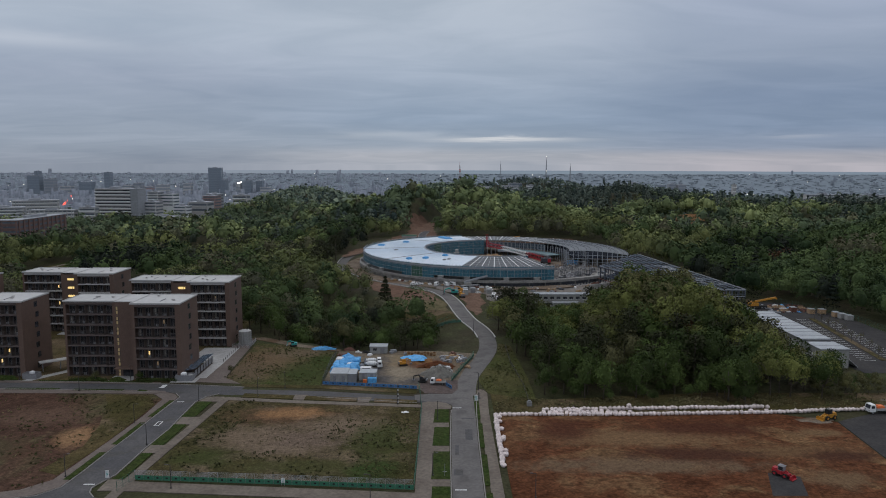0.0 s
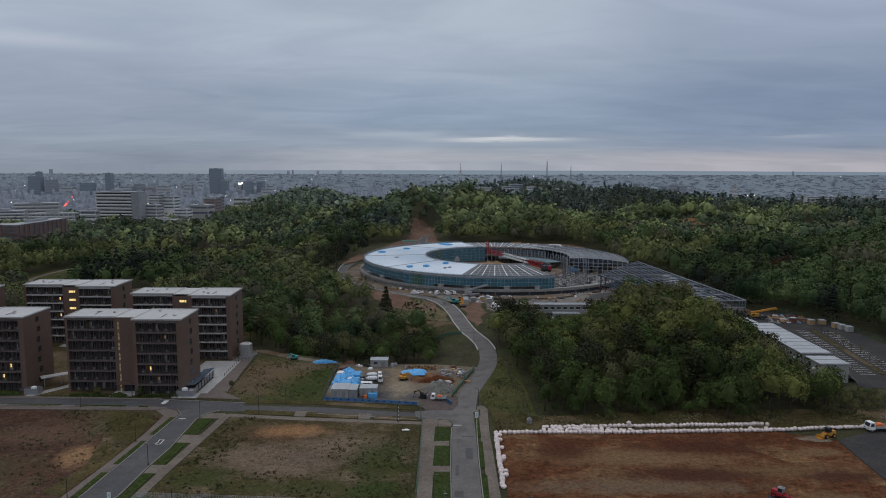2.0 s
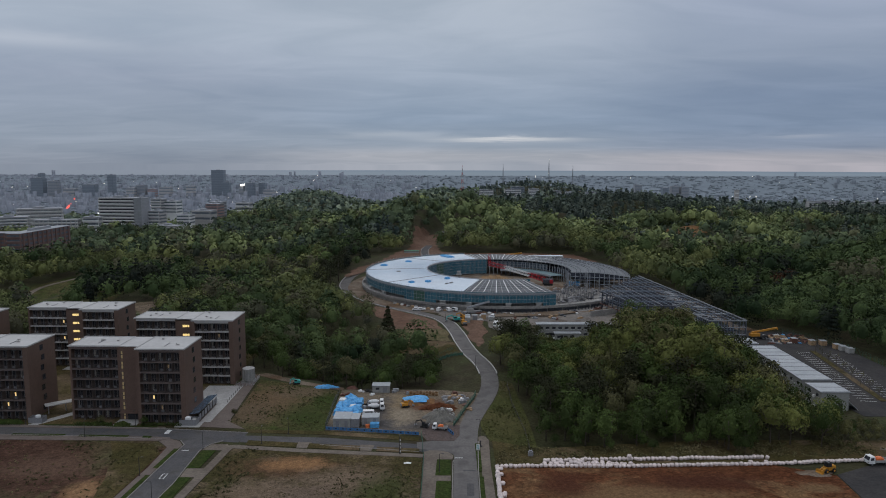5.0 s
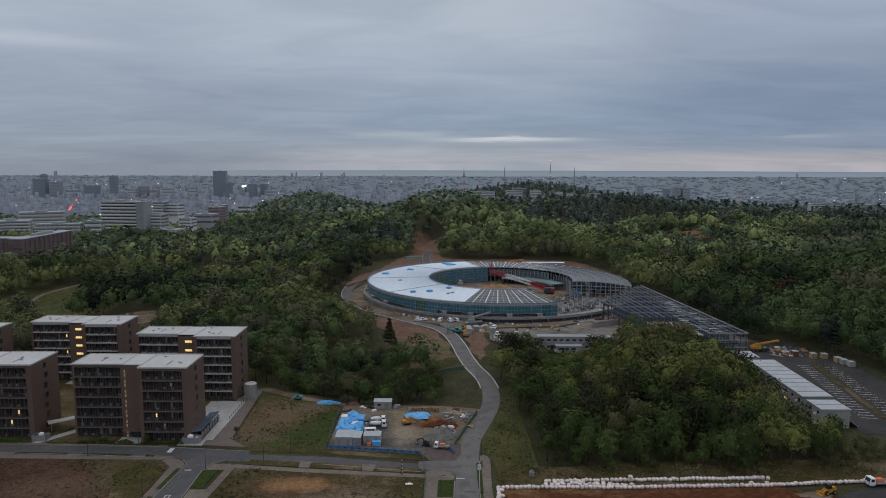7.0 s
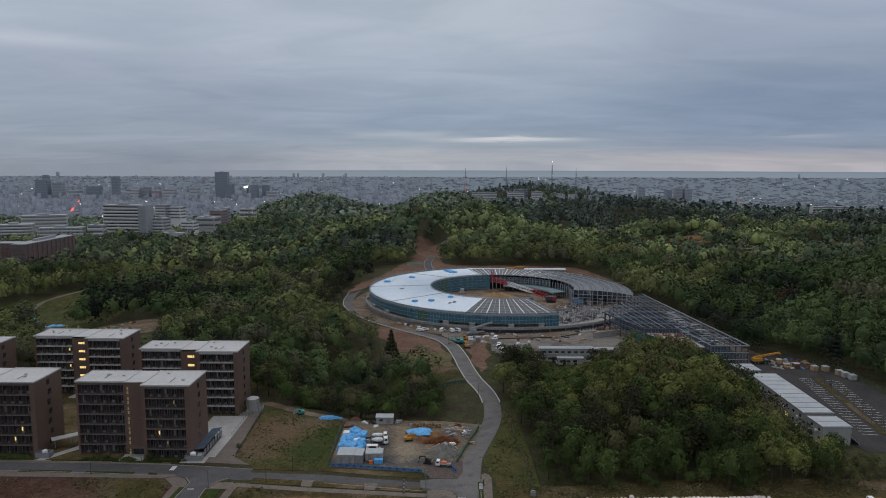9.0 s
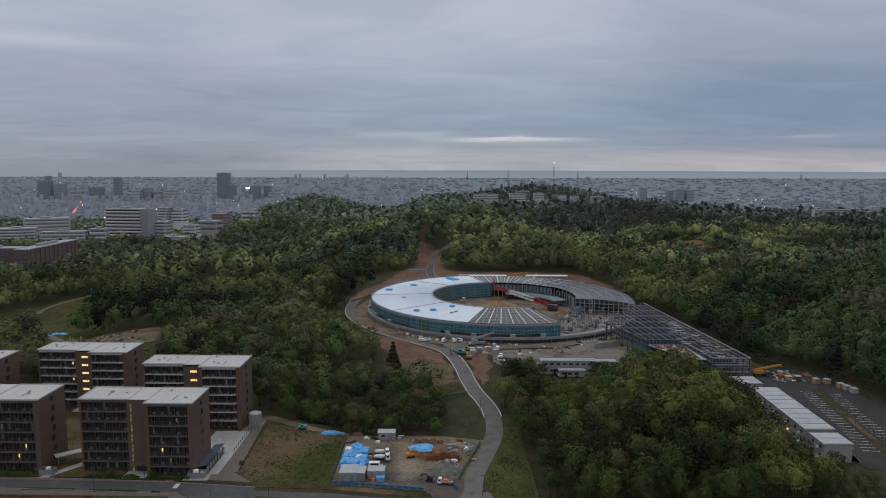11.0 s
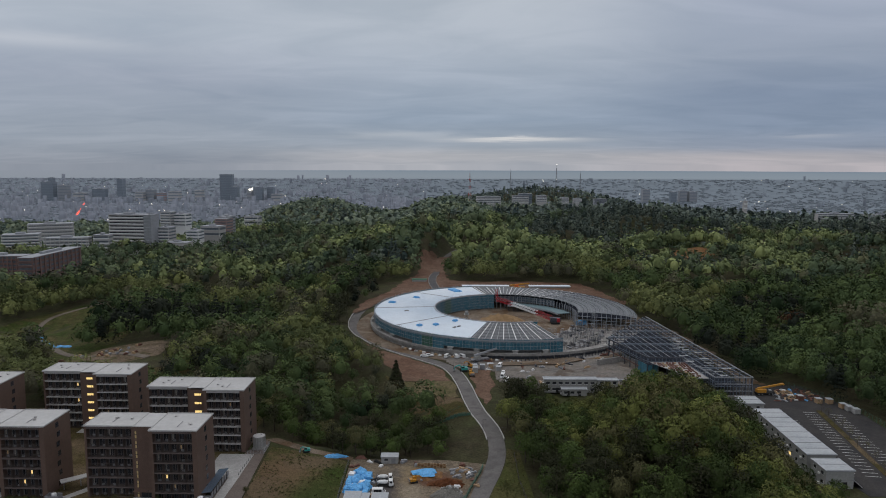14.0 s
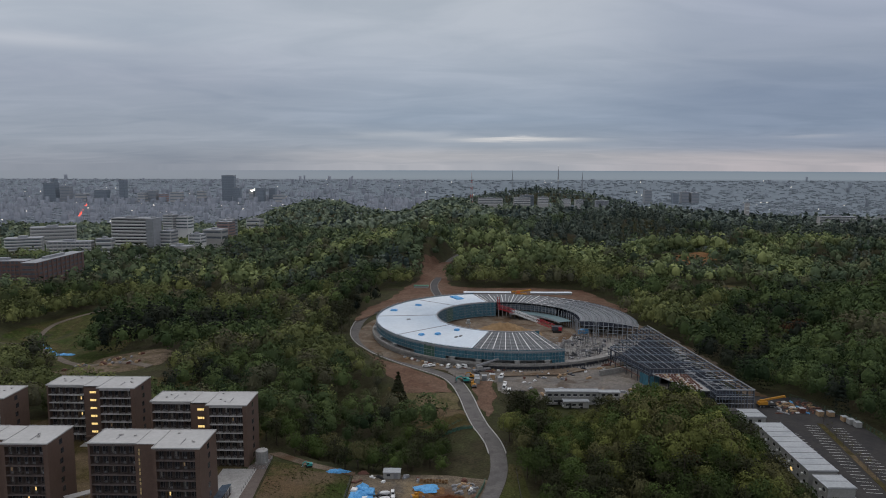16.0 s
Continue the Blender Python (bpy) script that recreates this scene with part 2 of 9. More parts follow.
M_concrete_path = mat("path_concrete", (0.150, 0.127, 0.106), vary=0.18, scale=0.15, fine=1.6, tint=(0.116, 0.096, 0.080), spec=0.1)
M_paving = mat("brown_paving", (0.142, 0.117, 0.104), vary=0.14, scale=0.25, fine=2.0, tint=(0.120, 0.097, 0.086), spec=0.1)
M_kerb = mat("kerb_concrete", (0.215, 0.20, 0.188), vary=0.18, scale=0.4, spec=0.1)
M_paint = mat("road_paint", (0.52, 0.52, 0.51), vary=0.25, scale=0.8, fine=5)
M_grass = mat("grass", (0.044, 0.050, 0.016), vary=0.4, scale=0.06, fine=1.6, tint=(0.064, 0.060, 0.024), bump=0.5, spec=0.03, warp=0.6, patch=(0.076, 0.064, 0.032), patch_scale=0.05)
M_verge = mat("verge_grass", (0.026, 0.042, 0.010), vary=0.4, scale=0.25, fine=2.5, tint=(0.036, 0.046, 0.014), bump=0.4, spec=0.03)
M_scrub = mat("dry_scrub", (0.047, 0.042, 0.016), vary=0.4, scale=0.06, fine=1.8, tint=(0.076, 0.058, 0.027), bump=0.5, spec=0.03, warp=0.8, patch=(0.105, 0.078, 0.048), patch_scale=0.055)
M_stony = mat("stony_earth", (0.150, 0.115, 0.085), vary=0.4, scale=0.10, fine=2.2, tint=(0.095, 0.072, 0.048), bump=0.5, spec=0.03, warp=0.7, patch=(0.062, 0.056, 0.026), patch_scale=0.22)
M_red_soil = mat("red_soil", (0.070, 0.027, 0.013), vary=0.42, scale=0.07, fine=0.9, tint=(0.104, 0.047, 0.023), bump=0.4, spec=0.03, stretch=(0.75, 1.05, 1), warp=1.2, patch=(0.125, 0.072, 0.036), patch_scale=0.07)
add_spots(M_red_soil, [(44, 147, 22, 6, (0.138, 0.085, 0.045)), (70, 140, 20, 3.5, (0.118, 0.070, 0.036)), (40, 133, 26, 4, (0.118, 0.080, 0.050)), (84, 150, 6, 2.5, (0.135, 0.085, 0.045)), (60, 153, 17, 4.5, (0.055, 0.022, 0.013)), (28, 152, 7, 6, (0.060, 0.024, 0.014)),
                       (52, 138.5, 15, 3.5, (0.050, 0.022, 0.014)), (82, 138, 8, 3, (0.052, 0.024, 0.015)), (76, 127, 7, 4, (0.125, 0.080, 0.045))])
M_lot = mat("lot_scrub", (0.040, 0.037, 0.014), vary=0.4, scale=0.06, fine=1.8, tint=(0.062, 0.048, 0.023), bump=0.5, spec=0.03, warp=0.8, patch=(0.100, 0.076, 0.048), patch_scale=0.09)
add_spots(M_lot, [(-38, 160, 13, 7, (0.085, 0.050, 0.030)), (-36, 162, 9, 4, (0.215, 0.120, 0.058)), (-23, 153, 12, 8, (0.142, 0.105, 0.074)), (-41, 147, 11, 8, (0.135, 0.100, 0.070)), (-33, 142, 10, 5, (0.140, 0.104, 0.074)), (-14, 146, 7, 10, (0.040, 0.048, 0.015)), (-50, 136, 8, 5, (0.042, 0.048, 0.016)), (-27, 132, 16, 4, (0.050, 0.050, 0.019)), (-14, 130, 5, 6, (0.032, 0.050, 0.014)), (-30, 146, 8, 5, (0.120, 0.088, 0.066))])
M_meadow = mat("rough_meadow", (0.042, 0.050, 0.016), vary=0.4, scale=0.07, fine=1.6, tint=(0.070, 0.060, 0.027), bump=0.5, spec=0.03, warp=0.6, patch=(0.036, 0.050, 0.013), patch_scale=0.08)
add_spots(M_meadow, [(-55, 208, 11, 18, (0.115, 0.077, 0.046)), (-58, 196, 8, 12, (0.100, 0.073, 0.046)), (-46, 217, 10, 6, (0.105, 0.078, 0.050)), (-40, 195, 8, 8, (0.034, 0.046, 0.013))])
M_ochre = mat("ochre_soil", (0.20, 0.115, 0.055), vary=0.3, scale=0.12, fine=1.2, tint=(0.15, 0.078, 0.038), bump=0.4, spec=0.03, warp=0.5)
M_brown_soil = mat("brown_soil", (0.053, 0.029, 0.021), vary=0.36, scale=0.05, fine=1.1, tint=(0.069, 0.041, 0.028), bump=0.4, spec=0.03, warp=0.7, patch=(0.066, 0.058, 0.030), patch_scale=0.035)
M_red_brown = mat("red_brown_soil", (0.106, 0.062, 0.044), vary=0.3, scale=0.05, fine=1.0, tint=(0.138, 0.090, 0.065), bump=0.4, spec=0.03, warp=0.7)
M_sand = mat("sand", (0.26, 0.175, 0.095), vary=0.25, scale=0.1, fine=1.4, tint=(0.21, 0.135, 0.072), bump=0.3, spec=0.05)
M_gravel = mat("gravel", (0.175, 0.145, 0.115), vary=0.3, scale=0.12, fine=2.0, tint=(0.125, 0.092, 0.066), bump=0.3, spec=0.05, warp=0.6, patch=(0.105, 0.068, 0.042), patch_scale=0.07)
M_yard = mat("yard_gravel", (0.160, 0.130, 0.094), vary=0.3, scale=0.12, fine=2.0, tint=(0.112, 0.090, 0.068), bump=0.3, spec=0.05, warp=0.6, patch=(0.098, 0.086, 0.074), patch_scale=0.09)
add_spots(M_yard, [(-14, 188, 10, 4.5, (0.062, 0.060, 0.062)), (-21, 196, 5, 9, (0.066, 0.062, 0.062)), (-12, 196, 4, 9, (0.205, 0.170, 0.125)), (-13, 208, 4, 7, (0.190, 0.145, 0.090)), (-4, 204, 8, 5, (0.110, 0.052, 0.030)), (4, 204, 5, 8, (0.130, 0.098, 0.066))])
M_gate = mat("gate_earth", (0.098, 0.074, 0.066), vary=0.3, scale=0.2, fine=2.0, tint=(0.078, 0.066, 0.064), bump=0.3, spec=0.05, warp=0.6)
M_gravel_grey = mat("grey_gravel", (0.150, 0.145, 0.132), vary=0.3, scale=0.3, fine=4.0, tint=(0.120, 0.112, 0.100), bump=0.5, spec=0.05)
M_tan_scrub = mat("tan_dry_grass", (0.118, 0.096, 0.056), vary=0.4, scale=0.12, fine=1.4, tint=(0.080, 0.072, 0.034), bump=0.5, spec=0.03, warp=0.6)
M_site = mat("dusty_site", (0.135, 0.125, 0.118), vary=0.25, scale=0.08, fine=1.2, tint=(0.175, 0.155, 0.135), spec=0.05, warp=0.8, patch=(0.10, 0.082, 0.068), patch_scale=0.09)
M_concrete = mat("concrete", (0.34, 0.335, 0.325), vary=0.15, scale=0.15, fine=2.0, tint=(0.28, 0.27, 0.26))
M_concrete_dark = mat("stained_concrete", (0.19, 0.185, 0.18), vary=0.25, scale=0.2, fine=2.0, tint=(0.25, 0.24, 0.225))
M_terrace = mat("dusty_concrete", (0.25, 0.24, 0.23), vary=0.3, scale=0.1, fine=1.2, tint=(0.19, 0.18, 0.17), spec=0.1, patch=(0.30, 0.29, 0.27), patch_scale=0.12)
M_brown_tile = mat("brown_tile", (0.126, 0.084, 0.066), rough=0.6, vary=0.12, scale=0.2, fine=5.0, tint=(0.112, 0.074, 0.059))
M_slab_brown = mat("brown_grey_slab", (0.108, 0.086, 0.080), rough=0.7, vary=0.1, scale=0.4)
M_railing = mat("brown_grey_railing", (0.080, 0.066, 0.062), rough=0.6, vary=0.15, scale=0.5)
M_brown_dark = mat("dark_brown_panel", (0.105, 0.082, 0.073), rough=0.6, vary=0.1, scale=0.4)
M_roof_grey = mat("roof_membrane", (0.36, 0.355, 0.35), rough=0.75, vary=0.07, scale=0.12, fine=1.0, tint=(0.41, 0.405, 0.40))
M_slab_light = mat("painted_concrete", (0.38, 0.37, 0.36), vary=0.1, scale=0.4)
M_window = mat("window_glass", (0.034, 0.036, 0.042), rough=0.12, vary=0.3, scale=0.35, fine=1.0, spec=0.5, objvary=0.3)
M_curtain = mat("curtain", (0.30, 0.28, 0.25), vary=0.2, scale=1.0)
M_rail = mat("dark_railing", (0.045, 0.040, 0.040), rough=0.5, vary=0.15, scale=0.5)
M_white_roof = mat("white_roof_sheet", (0.67, 0.72, 0.77), rough=0.45, vary=0.05, scale=0.03, fine=0.6, tint=(0.59, 0.66, 0.73), spec=0.4)
M_deck = mat("grey_deck", (0.088, 0.092, 0.098), rough=0.6, vary=0.2, scale=0.25, fine=1.0, tint=(0.112, 0.116, 0.122))
M_steel = mat("galvanised_steel", (0.30, 0.31, 0.33), rough=0.45, vary=0.15, scale=0.5, metal=0.3)
M_dark_steel = mat("dark_steel", (0.065, 0.07, 0.085), rough=0.5, vary=0.2, scale=0.4, metal=0.3)
M_blue_steel = mat("blue_grey_steel", (0.150, 0.178, 0.215), rough=0.5, vary=0.2, scale=0.4)
M_canopy = mat("teal_deck", (0.13, 0.19, 0.205), rough=0.5, vary=0.15, scale=0.2)
M_rib = mat("pale_rib_steel", (0.36, 0.375, 0.39), rough=0.5, vary=0.15, scale=0.4)
M_purlin = mat("grey_purlin_steel", (0.29, 0.31, 0.335), rough=0.5, vary=0.15, scale=0.4)
M_glazing = mat("dusty_blue_glazing", (0.075, 0.105, 0.135), rough=0.25, vary=0.2, scale=0.3, spec=0.5)
# near-black deck colour paints the shade seen between open roof members
M_shade_deck = mat("shade_deck", (0.026, 0.030, 0.040), spec=0.02, rough=0.95, vary=0.25, scale=0.3, fine=1.2)
M_rust = mat("primed_steel", (0.12, 0.055, 0.04), rough=0.7, vary=0.2, scale=0.5)
M_net = mat("blue_net", (0.034, 0.116, 0.160), rough=0.8, vary=0.3, scale=0.12, fine=1.5, tint=(0.05, 0.14, 0.185), stretch=(1, 1, 0.4))
M_net_green = mat("green_net", (0.05, 0.115, 0.085), rough=0.8, vary=0.3, scale=0.3, fine=1.5)
M_tarp = mat("blue_tarpaulin", (0.10, 0.33, 0.62), rough=0.5, vary=0.2, scale=0.6, fine=2.0, bump=0.5)
M_white = mat("white_paint", (0.66, 0.66, 0.66), rough=0.5, vary=0.08, scale=0.5)
M_prefab = mat("prefab_panel", (0.285, 0.285, 0.275), rough=0.6, vary=0.1, scale=0.3, fine=2.0, objvary=0.12)
M_prefab_roof = mat("prefab_roof", (0.29, 0.308, 0.325), rough=0.5, vary=0.12, scale=0.15, fine=1.5, tint=(0.35, 0.365, 0.38))
M_green_paint = mat("green_fence_paint", (0.045, 0.16, 0.10), rough=0.6, vary=0.2, scale=0.5)
M_blue_paint = mat("blue_fence_paint", (0.05, 0.14, 0.30), rough=0.6, vary=0.2, scale=0.5)
M_yellow = mat("machine_yellow", (0.42, 0.20, 0.025), rough=0.5, vary=0.15, scale=0.6)
M_red = mat("machine_red", (0.31, 0.02, 0.028), rough=0.5, vary=0.15, scale=0.6)
M_teal = mat("machine_teal", (0.04, 0.28, 0.26), rough=0.5, vary=0.15, scale=0.6)
M_orange = mat("orange_paint", (0.62, 0.16, 0.05), rough=0.5, vary=0.15, scale=0.6)
M_rubber = mat("black_rubber", (0.02, 0.02, 0.02), rough=0.9, vary=0.1)
M_grey_metal = mat("grey_metal", (0.20, 0.20, 0.21), rough=0.5, vary=0.15, scale=0.5)
M_bag = mat("white_sack", (0.64, 0.555, 0.535), rough=0.8, vary=0.18, scale=0.8, fine=3.0, objvary=0.12, bump=0.5)
M_bark = mat("bark", (0.075, 0.06, 0.048), vary=0.3, scale=0.8, fine=4.0, bump=0.5)
M_timber = mat("timber", (0.32, 0.22, 0.13), vary=0.2, scale=0.6, fine=4.0)
M_lit = glow("lit_window", (1.0, 0.70, 0.26), 0.95)
M_lit_dim = glow("dim_lit_window", (0.9, 0.62, 0.36), 0.13)
M_stair = glow("stair_window", (0.9, 0.66, 0.34), 0.13)
M_lamp_far = glow("far_lamp", (1.0, 0.92, 0.78), 3.0)
M_lamp_red = glow("red_lamp", (1.0, 0.12, 0.08), 1.5)


# ---------------------------------------------------------------- mesh helpers
class Geo:
    """Collects plain solids for one mesh."""

    def __init__(self):
        self.v, self.f = [], []

    def add(self, verts, faces):
        n = len(self.v)
        self.v.extend(verts)
        self.f.extend(tuple(i + n for i in fc) for fc in faces)
        return self

    def box(self, x0, x1, y0, y1, z0, z1, rz=0.0, at=(0, 0, 0)):
        vs = [(x, y, z) for z in (z0, z1) for x, y in ((x0, y0), (x1, y0), (x1, y1), (x0, y1))]
        if rz or at != (0, 0, 0):
            c, s = math.cos(rz), math.sin(rz)
            vs = [(at[0] + c * x - s * y, at[1] + s * x + c * y, at[2] + z) for x, y, z in vs]
        return self.add(vs, [(3, 2, 1, 0), (4, 5, 6, 7), (0, 1, 5, 4), (1, 2, 6, 5), (2, 3, 7, 6), (3, 0, 4, 7)])

    def prism(self, poly, z0, z1):
        n = len(poly)
        z0f = z0 if callable(z0) else (lambda x, y: z0)
        z1f = z1 if callable(z1) else (lambda x, y: z1)
        vs = [(x, y, z0f(x, y)) for x, y in poly] + [(x, y, z1f(x, y)) for x, y in poly]
        area = sum(poly[i][0] * poly[(i + 1) % n][1] - poly[(i + 1) % n][0] * poly[i][1] for i in range(n))
        idx = list(range(n)) if area > 0 else list(range(n))[::-1]
        fs = [tuple(idx[::-1]), tuple(i + n for i in idx)]
        for k in range(n):
            a, b_ = idx[k], idx[(k + 1) % n]
            fs.append((a, b_, b_ + n, a + n))
        return self.add(vs, fs)

    def beam(self, p, q, w, h=None, sides=4):
        """A straight bar from p to q, w wide (square, or round with more sides)."""
        p, q = Vector(p), Vector(q)
        d = (q - p).normalized()
        u = d.cross(Vector((0, 0, 1)))
        u = u.normalized() if u.length > 1e-4 else Vector((1, 0, 0))
        w2 = u.cross(d)
        h = h or w
        vs = []
        for e in (p, q):
            for k in range(sides):
                a = 2 * math.pi * (k + 0.5) / sides
                r = 0.7071 if sides == 4 else 0.5
                vs.append(tuple(e + u * (math.cos(a) * w * r) + w2 * (math.sin(a) * h * r)))
        fs = [tuple(range(sides))[::-1], tuple(range(sides, 2 * sides))]
        for k in range(sides):
            fs.append((k, (k + 1) % sides, (k + 1) % sides + sides, k + sides))
        return self.add(vs, fs)

    def path(self, pts, w, h):
        """A bent bar of one piece through pts."""
        vs, fs = [], []
        P = [Vector(p) for p in pts]
        for i, p in enumerate(P):
            d = (P[min(i + 1, len(P) - 1)] - P[max(i - 1, 0)]).normalized()
            u = d.cross(Vector((0, 0, 1))).normalized()
            v = u.cross(d)
            vs += [tuple(p + u * a * w / 2 + v * b_ * h / 2) for a, b_ in ((-1, -1), (1, -1), (1, 1), (-1, 1))]
        for i in range(len(P) - 1):
            fs += [(4 * i + k, 4 * i + (k + 1) % 4, 4 * i + 4 + (k + 1) % 4, 4 * i + 4 + k) for k in range(4)]
        fs += [(3, 2, 1, 0), tuple(4 * (len(P) - 1) + k for k in range(4))]
        return self.add(vs, fs)

    def cyl(self, x, y, z0, z1, r, r2=None, sides=12, axis="z"):
        r2 = r if r2 is None else r2
        vs = []
        for z, rr in ((z0, r), (z1, r2)):
            for k in range(sides):
                a = 2 * math.pi * k / sides
                c, s = rr * math.cos(a), rr * math.sin(a)
                vs.append((x + c, y + s, z) if axis == "z" else ((z, x + c, y + s) if axis == "x" else (x + c, z, y + s)))
        fs = [tuple(range(sides))[::-1], tuple(range(sides, 2 * sides))]
        for k in range(sides):
            fs.append((k, (k + 1) % sides, (k + 1) % sides + sides, k + sides))
        return self.add(vs, fs)

    def arc(self, cx, cy, r0, r1, a0, a1, z0, z1, n=24, zi=None):
        """A ring sector from radius r0 to r1, degrees a0 to a1; zi: (bottom, top) at the inner edge."""
        zi = zi or (z0, z1)
        vs, fs = [], []
        for k in range(n + 1):
            a = radians(a0 + (a1 - a0) * k / n)
            c, s = math.cos(a), math.sin(a)
            vs += [(cx + r0 * c, cy + r0 * s, zi[0]), (cx + r1 * c, cy + r1 * s, z0), (cx + r1 * c, cy + r1 * s, z1), (cx + r0 * c, cy + r0 * s, zi[1])]
        for k in range(n):
            i, j = 4 * k, 4 * k + 4
            fs += [(i, j, j + 1, i + 1), (i + 1, j + 1, j + 2, i + 2), (i + 2, j + 2, j + 3, i + 3), (i + 3, j + 3, j, i)]
        fs += [(0, 1, 2, 3), (4 * n + 3, 4 * n + 2, 4 * n + 1, 4 * n)]
        return self.add(vs, fs)

    def mesh(self, name, material, smooth=False):
        me = bpy.data.meshes.new(name)
        me.from_pydata(self.v, [], self.f)
        for m in material if isinstance(material, (list, tuple)) else [material]:
            me.materials.append(m)
        if smooth:
            me.polygons.foreach_set("use_smooth", [True] * len(me.polygons))
        me.update()
        return me


def thing(name, label, category, at=(0, 0, 0), rz=0.0, group="", kind=""):
    ob = new(name)
    ob.empty_display_size = 0.3
    ob.matrix_world = pose(*at, 0, 0, rz)
    return tagged(ob, label, category, group, kind)


def part(name, geo, material, parent, label="", smooth=False, kind=""):
    ob = new(name, geo.mesh(name, material, smooth) if isinstance(geo, Geo) else geo)
    ob.parent = parent
    return tagged(ob, label, kind=kind)


def solid(name, geo, material, label, category, group="", kind="", smooth=False):
    return tagged(new(name, geo.mesh(name, material, smooth)), label, category, group, kind)


def lerp(a, b_, t):
    return a + (b_ - a) * t


def sstep(a, b_, x):
    t = np.clip((x - a) / (b_ - a), 0, 1)
    return t * t * (3 - 2 * t)


# ---------------------------------------------------------------- terrain
RING_X, RING_Y = 31.3, 420.0


def gauss(x, y, cx, cy, sx, sy):
    return np.exp(-(((x - cx) / sx) ** 2 + ((y - cy) / sy) ** 2))


def waves(x, y):
    return (np.sin(x / 47 + 1.3) * np.cos(y / 61 + 0.4) + 0.6 * np.sin(x / 23 + y / 31 + 2.1) + 0.5 * np.cos(x / 93 - y / 71)
            + 0.35 * np.sin(x / 13.0 - y / 17.0))


def near_line(x, y, pts, full, fade):
    d = np.full(np.shape(x), 1e9)
    for (x0, y0), (x1, y1) in zip(pts[:-1], pts[1:]):
        ux, uy = x1 - x0, y1 - y0
        t = np.clip(((x - x0) * ux + (y - y0) * uy) / (ux * ux + uy * uy), 0, 1)
        d = np.minimum(d, np.hypot(x - x0 - t * ux, y - y0 - t * uy))
    return 1 - sstep(full, full + fade, d)


MAIN_ROAD = [(4.6, -60), (4.7, 119), (4.9, 152), (5.3, 167), (5.9, 179), (6.9, 189.5), (9.2, 199), (11.9, 208.5), (14.1, 218), (15.1, 226.5), (15.2, 237), (14.1, 247), (12.2, 255.5), (10.1, 263.5), (7.5, 279), (5.7, 293),
             (3.6, 305.5), (1.3, 315.5), (-2.6, 325.5), (-8.0, 332.6), (-15.2, 339.8), (-26.8, 351.6), (-39.2, 366), (-47.6, 379.5), (-54.6, 393), (-60.0, 411), (-62.0, 432), (-61, 455), (-55, 478),
             (-45, 500), (-33, 520), (-22, 545), (-17, 580), (-15, 630), (-11, 700), (-3, 757), (12, 820)]


# rises (+) and hollows (-) of the wooded ground: place, breadth, metres
KNOLLS = [(-242, 818, 154, -19.5), (248, 802, 84, 10.4), (492, 950, 62, -9.3), (-235, 1025, 154, -12.7), (-231, 1418, 62, 17.0), (82, 625, 154, 6.5), (-139, 348, 110, 7.6),
          (-136, 832, 62, -10.2), (-176, 591, 62, -12.5), (-158, 660, 62, 9.0), (293, 786, 62, 10.5), (235, 1035, 62, -5.4), (-184, 454, 45, 6.0), (528, 904, 112, -7.1),
          (493, 1088, 62, 5.3), (-64, 293, 45, 4.1), (-115, 345, 45, -4.6), (-153, 511, 45, -3.5), (397, 717, 84, -3.2), (-124, 706, 34, 9.0), (-440, 870, 80, -7.0), (205, 545, 50, -8.0), (330, 905, 110, -12.0), (270, 788, 60, 5.0), (-40, 770, 70, 6.0), (-60, 1000, 90, -10.0)]


